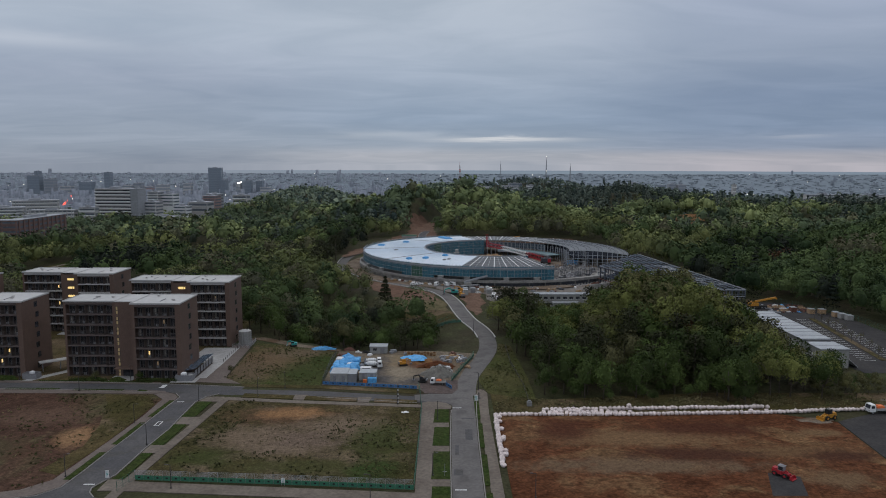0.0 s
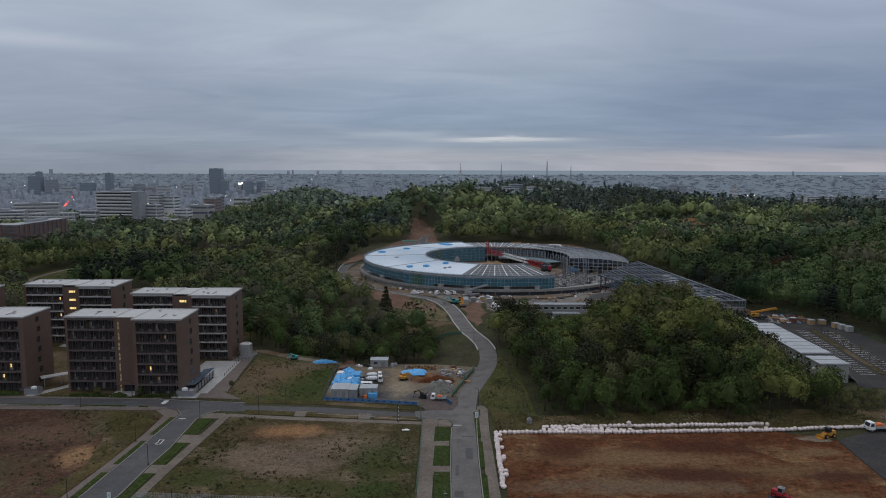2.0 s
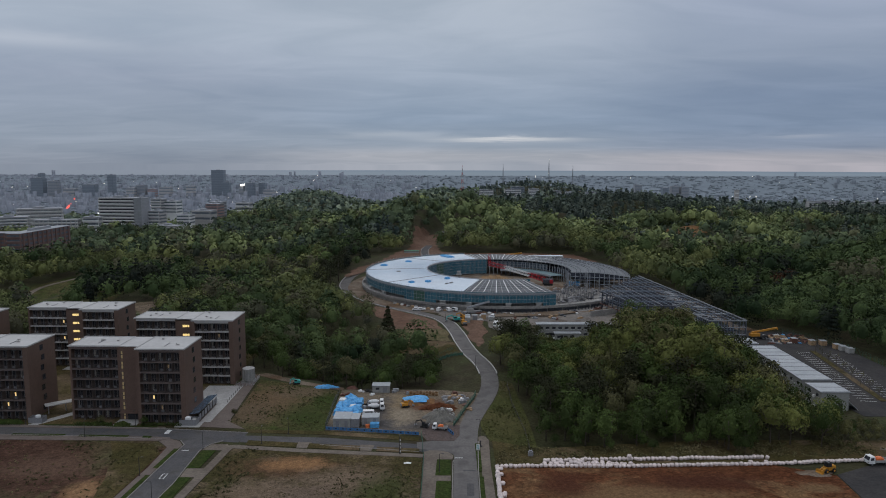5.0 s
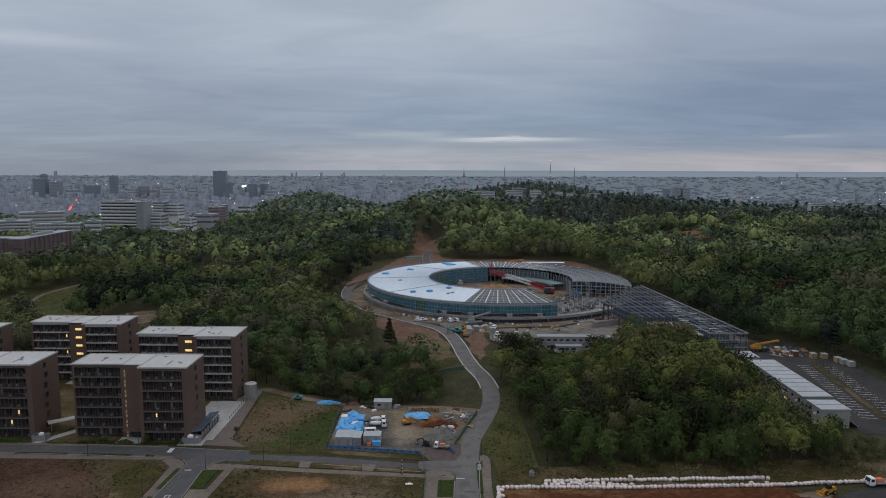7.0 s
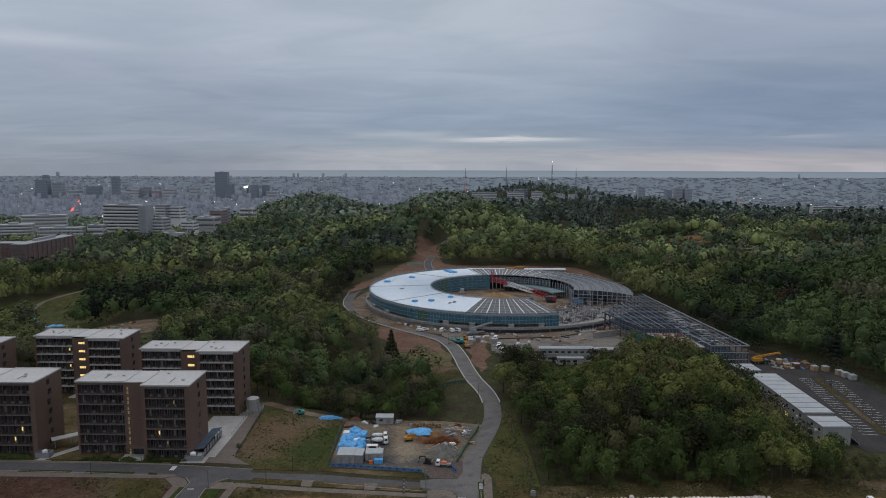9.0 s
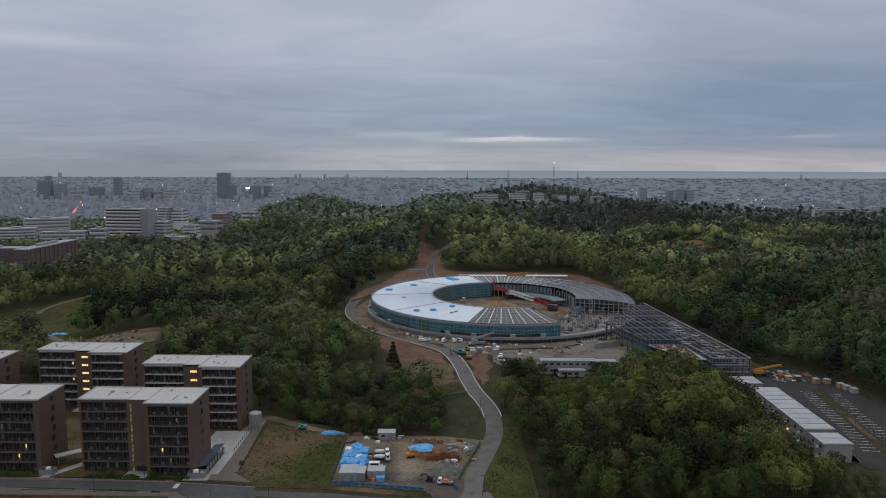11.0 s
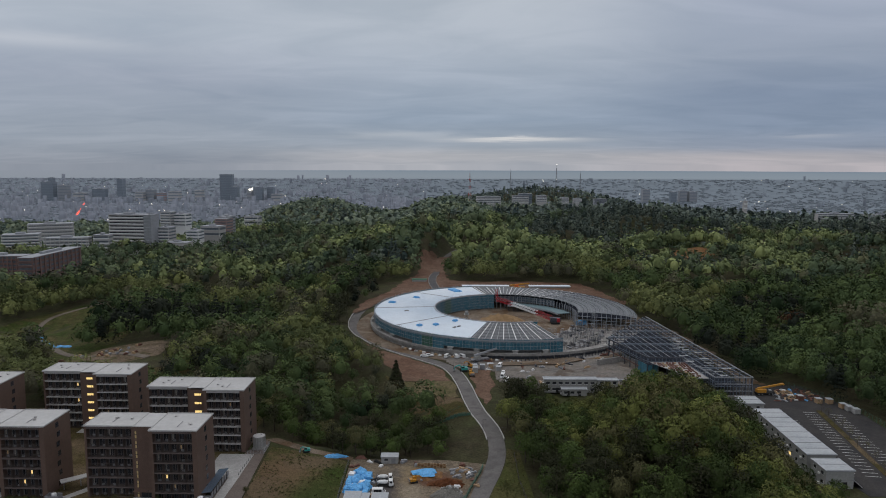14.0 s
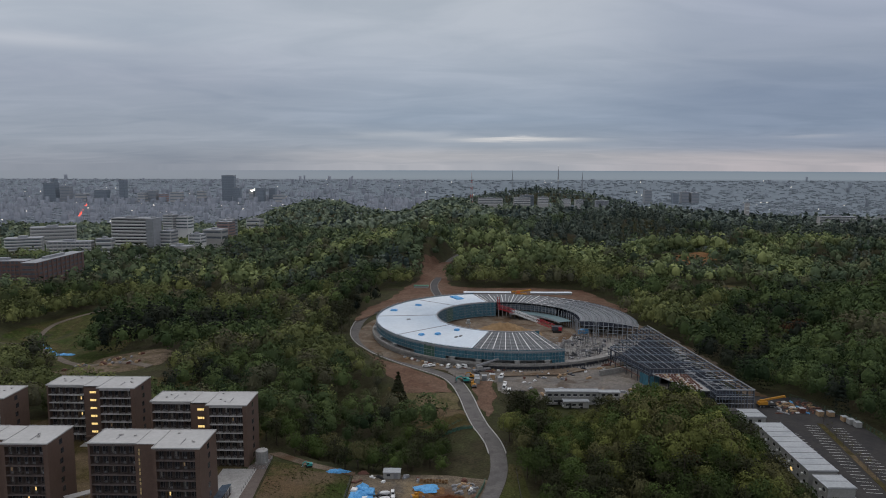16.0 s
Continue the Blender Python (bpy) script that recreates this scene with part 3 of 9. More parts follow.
def height(x, y):
    x, y = np.asarray(x, float), np.asarray(y, float)
    h = 0.0 * x - 1.0
    h = h - 17 * gauss(x, y, -250, 440, 150, 190) - 15 * gauss(x, y, -410, 660, 130, 130) - 9 * gauss(x, y, -75, 290, 55, 50) - 7 * gauss(x, y, -45, 265, 45, 35)
    h = h + 12 * gauss(x, y, 71, 230, 22, 25) + 6 * gauss(x, y, 230, 380, 80, 90) + 1 * gauss(x, y, 60, 1080, 260, 220)
    h = h - 12 * gauss(x, y, -300, 900, 260, 200) - 14 * gauss(x, y, 330, 700, 190, 150) + 3 * gauss(x, y, -30, 760, 130, 130)
    h = h + waves(x, y) * 4.2 * sstep(230, 420, y) + waves(x / 2.2 + 40, y / 2.2) * 8.5 * sstep(430, 850, y)
    # ridges and hollows of the woods
    h = h + 14 * gauss(x, y, 70, 730, 120, 50) - 12 * gauss(x, y, 150, 860, 210, 45) - 6 * gauss(x, y, 170, 1000, 220, 70) - 10 * gauss(x, y, 250, 560, 70, 40) + 11 * gauss(x, y, 300, 470, 50, 45)
    h = h - 12 * gauss(x, y, -130, 470, 45, 80) + 9 * gauss(x, y, -70, 560, 30, 60) - 12 * gauss(x, y, -150, 700, 60, 60) + 12 * gauss(x, y, -220, 800, 90, 50) + 12 * gauss(x, y, 420, 640, 70, 60) - 12 * gauss(x, y, 480, 800, 90, 60)
    for kx, ky, kr, kz in KNOLLS:
        h = h + kz * gauss(x, y, kx, ky, kr, kr)
    # the hills sink towards the city, the far plain lies under the haze
    fall = sstep(950, 2450, y - 0.75 * np.minimum(x, 0) + 0.12 * np.maximum(x, 0))
    campus = gauss(x, y, -470, 960, 170, 150)
    h = h * (1 - campus) - 18 * campus
    h = h * (1 - fall) - 106 * fall
    h = h + 80 * gauss(x, y, -417, 2120, 190, 300) * sstep(1300, 1700, y) + 20 * gauss(x, y, 120, 2760, 520, 420) + 34 * gauss(x, y, 260, 2480, 230, 160) + 72 * gauss(x, y, -20, 2050, 150, 330) + 42 * gauss(x, y, 350, 1650, 330, 140) + 22 * gauss(x, y, 940, 1660, 220, 140) + 82 * gauss(x, y, 390, 2960, 370, 180)
    h = h + 106 * sstep(3500, 4990, y) ** 1.6
    # levelled ground
    flat = (1 - sstep(96, 114, np.hypot(x - RING_X, y - RING_Y)))
    flat = np.maximum(flat, (1 - sstep(206, 224, y + 0 * x)) * (1 - sstep(8, 30, x)))
    flat = np.maximum(flat, (1 - sstep(168, 180, y + 0 * x)))
    flat = np.maximum(flat, (1 - sstep(-62, -50, x)) * (1 - sstep(262, 285, y)))
    flat = np.maximum(flat, sstep(96, 108, x) * (1 - sstep(158, 172, x)) * (1 - sstep(305, 330, y)))
    flat = np.maximum(flat, sstep(40, 60, x) * (1 - sstep(126, 145, x)) * sstep(266, 282, y) * (1 - sstep(412, 440, y)))
    flat = np.maximum(flat, near_line(x, y, MAIN_ROAD, 6.0, 16.0))
    flat = np.maximum(flat, near_line(x, y, [(0, 545), (92, 545)], 52.0, 26.0))
    flat = np.maximum(flat, near_line(x, y, [(-36, 354), (-20, 330), (0, 300)], 17.0, 12.0))
    flat = np.maximum(flat, near_line(x, y, [(-66, 235), (-48, 225.5), (-33, 219.5)], 4.0, 8.0))
    flat = np.maximum(flat, (1 - sstep(-4, 3, x)) * sstep(-36, -30, x) * (1 - sstep(218, 228, y)))
    return h * (1 - np.clip(flat, 0, 1))


def hgt(x, y):
    return float(height(x, y))


def grid_mesh(name, xs, ys, zfun, material):
    X, Y = np.meshgrid(xs, ys)
    Zg = zfun(X, Y)
    nx, ny = len(xs), len(ys)
    co = np.stack([X, Y, Zg], -1).reshape(-1, 3)
    i = (np.arange(ny - 1)[:, None] * nx + np.arange(nx - 1)[None]).reshape(-1)
    fa = np.stack([i, i + 1, i + 1 + nx, i + nx], -1)
    return quads_mesh(name, co, fa, material, True)


def quads_mesh(name, co, fa, material, smooth=False):
    me = bpy.data.meshes.new(name)
    k = fa.shape[1]
    me.vertices.add(len(co))
    me.vertices.foreach_set("co", co.astype(np.float32).ravel())
    me.loops.add(fa.size)
    me.loops.foreach_set("vertex_index", fa.astype(np.int32).ravel())
    me.polygons.add(len(fa))
    me.polygons.foreach_set("loop_start", np.arange(0, fa.size, k, dtype=np.int32))
    if smooth:
        me.polygons.foreach_set("use_smooth", np.ones(len(fa), bool))
    me.materials.append(material)
    me.update(calc_edges=True)
    return me


gx = np.concatenate([np.linspace(-4600, -620, 34), np.linspace(-600, -170, 32), np.linspace(-160, 180, 80), np.linspace(190, 620, 32), np.linspace(640, 4600, 34)])
gy = np.concatenate([np.linspace(-1500, -70, 12), np.linspace(-60, 170, 16), np.linspace(174, 560, 98), np.linspace(570, 1300, 50), np.linspace(1320, 4985, 70)])
ground_me = grid_mesh("ground", gx, gy, height, M_forest_floor)
ground_me.materials.append(M_plain_hazed)
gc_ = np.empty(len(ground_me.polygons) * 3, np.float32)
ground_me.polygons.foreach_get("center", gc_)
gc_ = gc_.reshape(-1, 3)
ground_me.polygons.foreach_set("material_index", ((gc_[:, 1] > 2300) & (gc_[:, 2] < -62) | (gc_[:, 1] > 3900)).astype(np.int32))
tagged(new("ground", ground_me), "uneven earth and leaf litter under the woods", "ground", kind="structure")


def sheet(name, poly, z, material, label, category="", kind="structure", drop=0.25):
    """A level paved or planted area with an edge that goes into the ground."""
    low = (lambda x, y: z(x, y) - 0.8) if callable(z) else z - drop
    return solid(name, Geo().prism(poly, low, z), material, label, category, kind=kind)


def ribbon(pts, w0, w1, z0, z1, follow=False):
    """A strip along pts between the offsets w0 and w1 (left positive)."""
    P = [Vector((x, y, 0)) for x, y in pts]
    g = Geo()
    rows = []
    for i, p in enumerate(P):
        d = (P[min(i + 1, len(P) - 1)] - P[max(i - 1, 0)]).normalized()
        nrm = Vector((-d.y, d.x, 0))
        a, b_ = p + nrm * w0, p + nrm * w1
        za = hgt(a.x, a.y) if follow else 0.0
        zb = hgt(b_.x, b_.y) if follow else 0.0
        rows.append([(a.x, a.y, za + z0), (b_.x, b_.y, zb + z0), (b_.x, b_.y, zb + z1), (a.x, a.y, za + z1)])
    vs = [v for r in rows for v in r]
    fs = []
    for i in range(len(rows) - 1):
        for k in range(4):
            fs.append((4 * i + k, 4 * i + (k + 1) % 4, 4 * i + 4 + (k + 1) % 4, 4 * i + 4 + k))
    fs += [(3, 2, 1, 0), tuple(4 * (len(rows) - 1) + k for k in range(4))]
    g.add(vs, [f[::-1] for f in fs] if w1 > w0 else fs)
    return g


def smooth_line(pts, n=5):
    out = []
    P = [Vector((x, y, 0)) for x, y in pts]
    for i in range(len(P) - 1):
        p0, p1, p2, p3 = P[max(i - 1, 0)], P[i], P[i + 1], P[min(i + 2, len(P) - 1)]
        for k in range(n):
            t = k / n
            q = 0.5 * ((2 * p1) + (p2 - p0) * t + (2 * p0 - 5 * p1 + 4 * p2 - p3) * t * t + (3 * p1 - p0 - 3 * p2 + p3) * t ** 3)
            out.append((q.x, q.y))
    out.append(pts[-1])
    return out


def in_poly(x, y, poly):
    c = np.zeros(np.shape(x), bool)
    for (xa, ya), (xb, yb) in zip(poly, poly[1:] + poly[:1]):
        if ya != yb:
            c ^= ((ya > y) != (yb > y)) & (x < (xb - xa) * (y - ya) / (yb - ya) + xa)
    return c


def drape(name, poly, step, material, label, category, lift=0.25):
    """Ground cover inside an outline, laid on the terrain."""
    xs_, ys_ = [p[0] for p in poly], [p[1] for p in poly]
    nx, ny = int((max(xs_) - min(xs_)) / step) + 2, int((max(ys_) - min(ys_)) / step) + 2
    Xg, Yg = np.meshgrid(min(xs_) + np.arange(nx) * step, min(ys_) + np.arange(ny) * step)
    co = np.stack([Xg, Yg, height(Xg, Yg) + lift], -1).reshape(-1, 3)
    i = (np.arange(ny - 1)[:, None] * nx + np.arange(nx - 1)[None]).reshape(-1)
    fa = np.stack([i, i + 1, i + 1 + nx, i + nx], -1)
    cen = co[fa].mean(1)
    keep = in_poly(cen[:, 0] + 0.9 * np.sin(cen[:, 1] * 0.31 + 0.6 * np.sin(cen[:, 0] * 0.7)), cen[:, 1] + 0.9 * np.sin(cen[:, 0] * 0.27), poly)
    fa = fa[keep]
    used, inv = np.unique(fa, return_inverse=True)
    return tagged(new(name, quads_mesh(name, co[used], inv.reshape(fa.shape), material, True)), label, category, kind="structure")


# ---------------------------------------------------------------- roads, lots and paving
road_line = smooth_line(MAIN_ROAD)
near_road = [p for p in road_line if p[1] < 178]
solid("road_main", ribbon(road_line, -2.9, 2.9, -0.6, 0.06, True), M_asphalt_pale, "grey asphalt road winding up to the round building", "road", kind="structure")
SOUTH = (-3.0, 1.5)
CROSS = [(-330, 185.5), (-123, 183.8), (-97, 182.6), (-75, 181.0), (-54, 178.6), (-32, 177.3), (-6, 173.0), (4.5, 171.5)]
solid("road_cross", ribbon(CROSS[:5], -3.2, 3.2, -0.3, 0.045), M_asphalt, "grey asphalt side road", "road", kind="structure")
solid("road_cross", ribbon(CROSS[4:], SOUTH[0], SOUTH[1], -0.3, 0.045), M_asphalt, "grey asphalt side road", "road", kind="structure")
STREET_W = [(-73.0, 177.9), (-69.8, 176.4), (-67.9, 173.7), (-68.3, 168.1), (-68.9, 157), (-69.3, 147), (-69.9, 139), (-70.3, 130), (-70.9, 123), (-73.7, 119.6), (-82, 117.4), (-100, 116)]
STREET_E = [(-54.3, 178.0), (-58.6, 176.3), (-61.2, 174.0), (-62.6, 169.8), (-62.3, 158.7), (-62.1, 151.6), (-62.9, 141.4), (-63.2, 128.4), (-64.7, 124.2), (-65.1, 122.8), (-64.6, 121.0), (-63.0, 119.2), (-58, 117.6)]
sheet("road_side", STREET_W + [(-100, 60), (-58, 60)] + STREET_E[::-1] + [(-56, 181), (-72, 182)], 0.052, M_asphalt, "grey asphalt street between two empty lots", "road")
sheet("pavement_drive", [(-71.5, 186.8), (-55.5, 185.0), (-61.5, 192), (-62.8, 213), (-63.8, 233), (-66.8, 236), (-69.8, 224), (-70.4, 214)], 0.05, M_paving, "brown paved service drive", "pavement")
sheet("pavement_yard", [(-78, 205), (-69.5, 205), (-69.5, 189.9), (-66.6, 189.9), (-66.4, 205), (-66.6, 222.6), (-78, 222.6)], 0.08, M_concrete, "pale concrete forecourt beside a brown block", "pavement")

for i, (x0, x1, y0, y1) in enumerate(((2.2, 4.0, 128.5, 131.0), (5.0, 6.6, 146, 152), (2.6, 3.4, 138, 143), (4.4, 7.4, 158.6, 159.2))):
    sheet("road_patch", [(x0, y0), (x1, y0 - 0.1), (x1 + 0.1, y1), (x0 + 0.1, y1 + 0.1)], 0.067, M_asphalt, "darker asphalt repair in the road", "road")

# kerbs
kerb_i = 0
for line, off in (([p for p in near_road if p[1] < 167], 3.0), (near_road, -3.2), (CROSS[:5], 3.3), (CROSS[:4], -3.5), (CROSS[5:7], -3.5), (STREET_E[1:12], -0.1), (STREET_W[1:11], -0.1)):
    solid("kerb", ribbon(line, off - 0.0, off + 0.2, -0.2, 0.17), M_kerb, "pale concrete kerb along the road", "kerb", group="kerbs", kind="structure")
# white guard edge of the winding stretch
curve_line = [p for p in road_line if 236 < p[1] < 318]
for off in (3.0, -3.2):
    solid("kerb", ribbon(curve_line, off, off + 0.36, -0.5, 0.34, True), M_slab_light, "white concrete edge of the winding road", "kerb", group="kerbs", kind="structure")
outer = [p for p in road_line if 316 <= p[1] < 470 and p[0] < 2]
solid("kerb", ribbon(outer, 3.0, 3.36, -0.5, 0.35, True), M_slab_light, "white concrete edge of the winding road", "kerb", group="kerbs", kind="structure")

# pavements beside the main road
sheet("pavement_west", [(-5.0, 60), (-2.3, 60), (-1.7, 169.5), (-5.2, 169.5)], 0.14, M_concrete_path, "pale concrete footpath", "pavement")
sheet("pavement_east", [(8.9, 60), (11.4, 60), (11.2, 162), (11.7, 177.2), (11.0, 179.6), (9.9, 180.4), (9.0, 179.4), (8.9, 170)], 0.14, M_concrete_path, "pale concrete footpath", "pavement")
for y0, y1 in ((100, 108), (113, 123.5), (126.5, 139.5), (142.5, 153.2), (156, 165)):
    sheet("grass_verge", [(-2.2, y0), (1.4, y0), (1.5, y1), (-1.9, y1)], 0.16, M_verge, "mown green grass strip beside the road", "grass")
    if y1 < 160:
        sheet("crossing_path", [(-2.25, y1), (1.45, y1), (1.45, y1 + 3.0), (-2.2, y1 + 3.0)], 0.13, M_concrete_path, "short concrete crossing path", "pavement")
sheet("pavement_corner", [(-5.2, 165.0), (1.9, 165.0), (2.2, 167.4), (1.0, 169.4), (-1.0, 170.4), (-3.9, 170.6), (-5.2, 169.6)], 0.13, M_concrete_path, "concrete pavement at the road corner", "pavement")
for y0, y1 in ((100, 121), (124, 138), (141.5, 155.5), (158.5, 175)):
    sheet("grass_verge", [(7.9, y0), (9.0, y0), (9.2, y1), (7.9, y1)], 0.16, M_verge, "narrow green grass strip beside the road", "grass")
# the walled lot between the streets
sheet("lot_scrub", [(-58.2, 127.5), (-5.6, 123.5), (-5.6, 166), (-20, 168), (-37.5, 169.8), (-54.5, 172)], 0.10, M_lot, "rough dry grass and bare earth of an empty lot", "ground")
sheet("walk_north", [(-56.5, 173.2), (-54.5, 171.4), (-37.7, 169.2), (-20.4, 167.6), (-5.4, 166.2), (-5.4, 168.2), (-20.4, 169.7), (-37.7, 171.3), (-54.5, 173.6)], 0.14, M_concrete_path, "concrete footpath along the empty lot", "pavement")
sheet("walk_west", [(-56.6, 173.6), (-54.6, 172.4), (-57.2, 142.3), (-58.4, 127), (-59, 110), (-61.2, 110), (-60.5, 127), (-59.4, 142.3)], 0.142, M_concrete_path, "concrete footpath along the empty lot", "pavement")
sheet("walk_south", [(-58.8, 121.5), (-5, 117.5), (-5, 121), (-58.6, 125.4)], 0.145, M_concrete_path, "concrete footpath along the empty lot", "pavement")
for west_, east_, y0, y1 in ((-62.6, -60.7, 126.2, 138.4), (-62.2, -59.6, 142.6, 154.6), (-62.0, -58.8, 159.4, 170.2)):
    sheet("grass_verge", [(west_ - 0.3, y0), (east_ - 0.2, y0), (east_ + 0.4, y1), (west_ + 0.1, y1)], 0.15, M_verge, "mown green grass strip beside the street", "grass")
for y0, y1 in ((121.6, 126.2), (138.4, 142.6), (154.6, 159.4), (170.2, 174.0)):
    w0, w1 = np.interp([y0, y1], [119, 124.2, 128.4, 141.4, 151.6, 170, 174], [-62.8, -64.3, -62.9, -62.6, -61.8, -62.2, -60.8])
    e0, e1 = np.interp([y0, y1], [119, 127, 142.3, 172.4], [-60.9, -60.4, -59.3, -56.5])
    sheet("crossing_path", [(w0, y0), (e0, y0), (e1, y1), (w1, y1)], 0.13, M_concrete_path, "short concrete crossing path", "pavement")
for x0, x1 in ((-52, -38.5), (-35.5, -22), (-17.5, -6.5)):
    ya = np.interp([x0, x1], [-54, -6], [172.9, 168.0])
    yb = np.interp([x0, x1], [-54, -6], [177.0, 171.6])
    sheet("grass_verge", [(x0, ya[0] + 0.9), (x1, ya[1] + 0.9), (x1, yb[1] - 0.1), (x0, yb[0] - 0.1)], 0.15, M_scrub, "dry grass strip beside the side road", "grass")
for x0 in (-38.3, -21.6):
    y0 = float(np.interp(x0, [-54, -6], [173.6, 168.7]))
    sheet("crossing_path", [(x0, y0), (x0 + 2.8, y0 - 0.3), (x0 + 3.3, y0 + 3.5), (x0 - 0.4, y0 + 3.8)], 0.12, M_concrete_path, "short concrete path to the side road", "pavement")
# lots to the west
sheet("lot_west", [(-150, 60), (-101, 60), (-101, 118.6), (-84, 120.3), (-78, 122), (-74.2, 126), (-73.2, 136), (-72.4, 146), (-71.6, 160), (-71.8, 172), (-76, 176), (-150, 177)], 0.09, add_spots(M_brown_soil, [(-81, 147, 4.5, 7, (0.215, 0.128, 0.068)), (-90, 140, 8, 6, (0.075, 0.036, 0.026)), (-96, 160, 12, 7, (0.090, 0.056, 0.040)), (-100, 140, 14, 8, (0.060, 0.048, 0.027))]), "bare brown earth lot with scrub", "ground")
sheet("lot_edge_grass", [(-79, 130), (-74.4, 128), (-73.0, 140), (-72.3, 150), (-71.9, 168), (-76, 174), (-88, 175.6), (-84, 168), (-79, 154), (-76.5, 142)], 0.13, M_scrub, "rough dry grass along the brown lot", "grass")
sheet("walk_street", [(-100, 116.4), (-82, 117.7), (-74.2, 119.8), (-71.2, 123), (-70.6, 130), (-70.2, 139), (-69.6, 147), (-69.2, 157), (-68.6, 168), (-68.3, 173.4), (-70, 176.0), (-73.2, 177.6), (-75.4, 175.9), (-71.7, 172), (-71.5, 160), (-72.3, 146), (-73.1, 136), (-74.1, 126), (-77.9, 121.9), (-84, 120.1), (-100, 118.5)], 0.145, M_paving, "brown paved footpath along the street", "pavement")
for west_, east_, y0, y1 in ((-72.2, -70.8, 126, 138.8), (-71.0, -69.7, 142.8, 155.6), (-70.2, -68.8, 159.4, 171)):
    sheet("grass_verge", [(west_, y0), (east_, y0), (east_ + 0.7, y1), (west_ + 0.7, y1)], 0.16, M_verge, "narrow green grass strip beside the street", "grass")
for x0, x1, yy in ((-117, -102.5, 180.9), (-98.5, -85, 180.2), (-81, -78.5, 179.6)):
    sheet("grass_verge", [(x0, yy - 1.3), (x1, yy - 1.7), (x1, yy - 0.4), (x0, yy + 0.0)], 0.15, M_verge, "mown green grass strip beside the road", "grass")
sheet("pavement_lots", [(-150, 177.2), (-76, 176.2), (-73.2, 177.8), (-73.4, 178.4), (-76, 178.9), (-97, 179.4), (-123, 180.5), (-150, 181)], 0.12, M_paving, "brown paved footpath between lot and road", "pavement")
for x0, x1, yy in ((-150, -119, 188.0), (-112, -98.5, 187.2), (-94.5, -80, 186.5)):
    sheet("grass_verge", [(x0, yy - 0.6), (x1, yy - 1.0), (x1, yy + 0.1), (x0, yy + 0.4)], 0.17, M_verge, "mown green grass strip before the blocks", "grass")
# strips on the near side of the blocks
sheet("pavement_blocks", [(-200, 187.6), (-77.6, 184.4), (-77.6, 185.9), (-200, 189.6)], 0.14, M_paving, "brown paved footpath before the blocks", "pavement")
sheet("lawn_blocks", [(-230, 189.7), (-72.2, 186.0), (-72.0, 262), (-230, 268)], 0.06, M_scrub, "thin worn lawn round the brown blocks", "grass")
# meadow with the site yard
sheet("meadow", [(-61.0, 190), (-55, 184.6), (-33.2, 182.6), (-33.6, 217), (-40, 221), (-62.5, 229)], 0.07, M_meadow, "rough green and brown meadow", "grass")
sheet("road_mouth", [(-7.4, 175.9), (-3.2, 176.8), (2.4, 176.8), (4.0, 180.4), (4.6, 188), (6.4, 188), (6.0, 166), (2.5, 167.6), (1.2, 169.7), (-0.9, 170.8), (-4.0, 171.0), (-7.0, 171.8)], 0.05, M_asphalt_pale, "asphalt mouth where the side road meets the main road", "road")
sheet("gate_ground", [(-6.2, 182.4), (-4.8, 177.0), (2.4, 176.9), (4.0, 180.6), (4.2, 188.2), (-6.0, 188.4)], 0.092, M_gate, "reddish trampled earth inside the yard gate", "ground")
sheet("verge_strip", [(-54, 182.2), (-32, 180.9), (-7, 176.7), (-6.8, 179.4), (-32.4, 183.4), (-55, 184.5)], 0.09, M_scrub, "dry grass strip beside the side road", "grass")
sheet("yard_gravel", [(-33, 184.0), (-6.4, 180.6), (-4.6, 177.2), (2.4, 177.2), (4.0, 181), (4.2, 188), (6.2, 198.4), (9.1, 208), (10.8, 216), (-2, 219), (-33.4, 219)], 0.075, M_yard, "trampled gravel yard of the building site", "ground")
sheet("slope_grass", [(9.8, 189), (11.4, 180), (12, 177), (24, 171), (24, 190), (22.5, 226), (18.6, 229), (17.4, 218), (15.2, 208.5), (12.3, 199)], 0.07, M_grass, "rough grass bank beside the road", "grass")
sheet("track", [(-66, 235.4), (-63, 232.8), (-48, 224.0), (-33, 218.0), (-33, 220.8), (-47, 227), (-62, 236.5)], 0.085, M_gravel, "narrow gravel track at the wood's edge", "path")
# red earth field
sheet("field_red", [(12.6, 95), (12.9, 160.5), (25, 161.5), (80, 162.6), (92.5, 157), (90.6, 136), (84, 118), (84, 95)], 0.10, M_red_soil, "bare red and ochre earth of a levelled field", "ground")
sheet("field_edge", [(12.5, 161), (25, 162.0), (80, 163.2), (107, 165.5), (130, 167), (130, 178), (70, 178), (24, 172), (12.5, 177)], 0.085, M_scrub, "dry grass strip behind the white sacks", "grass")
sheet("lane", [(112, 172.2), (116, 170.2), (122, 168.6), (140, 168.0), (140, 169.3), (122, 169.8), (116.5, 171.4), (113, 173.4)], 0.10, M_concrete_path, "pale narrow lane through the rough grass", "path")
sheet("asphalt_patch", [(92.8, 157.2), (109, 165), (150, 166), (150, 95), (84.4, 95), (84.4, 118), (91, 136.2)], 0.11, M_asphalt_dark, "dark asphalt of a levelled corner", "pavement")
sheet("plate", [(60.0, 120), (66.5, 120), (69.0, 128), (63.5, 129.6)], 0.125, M_asphalt_dark, "dark steel sheet laid on the red earth", "plate")
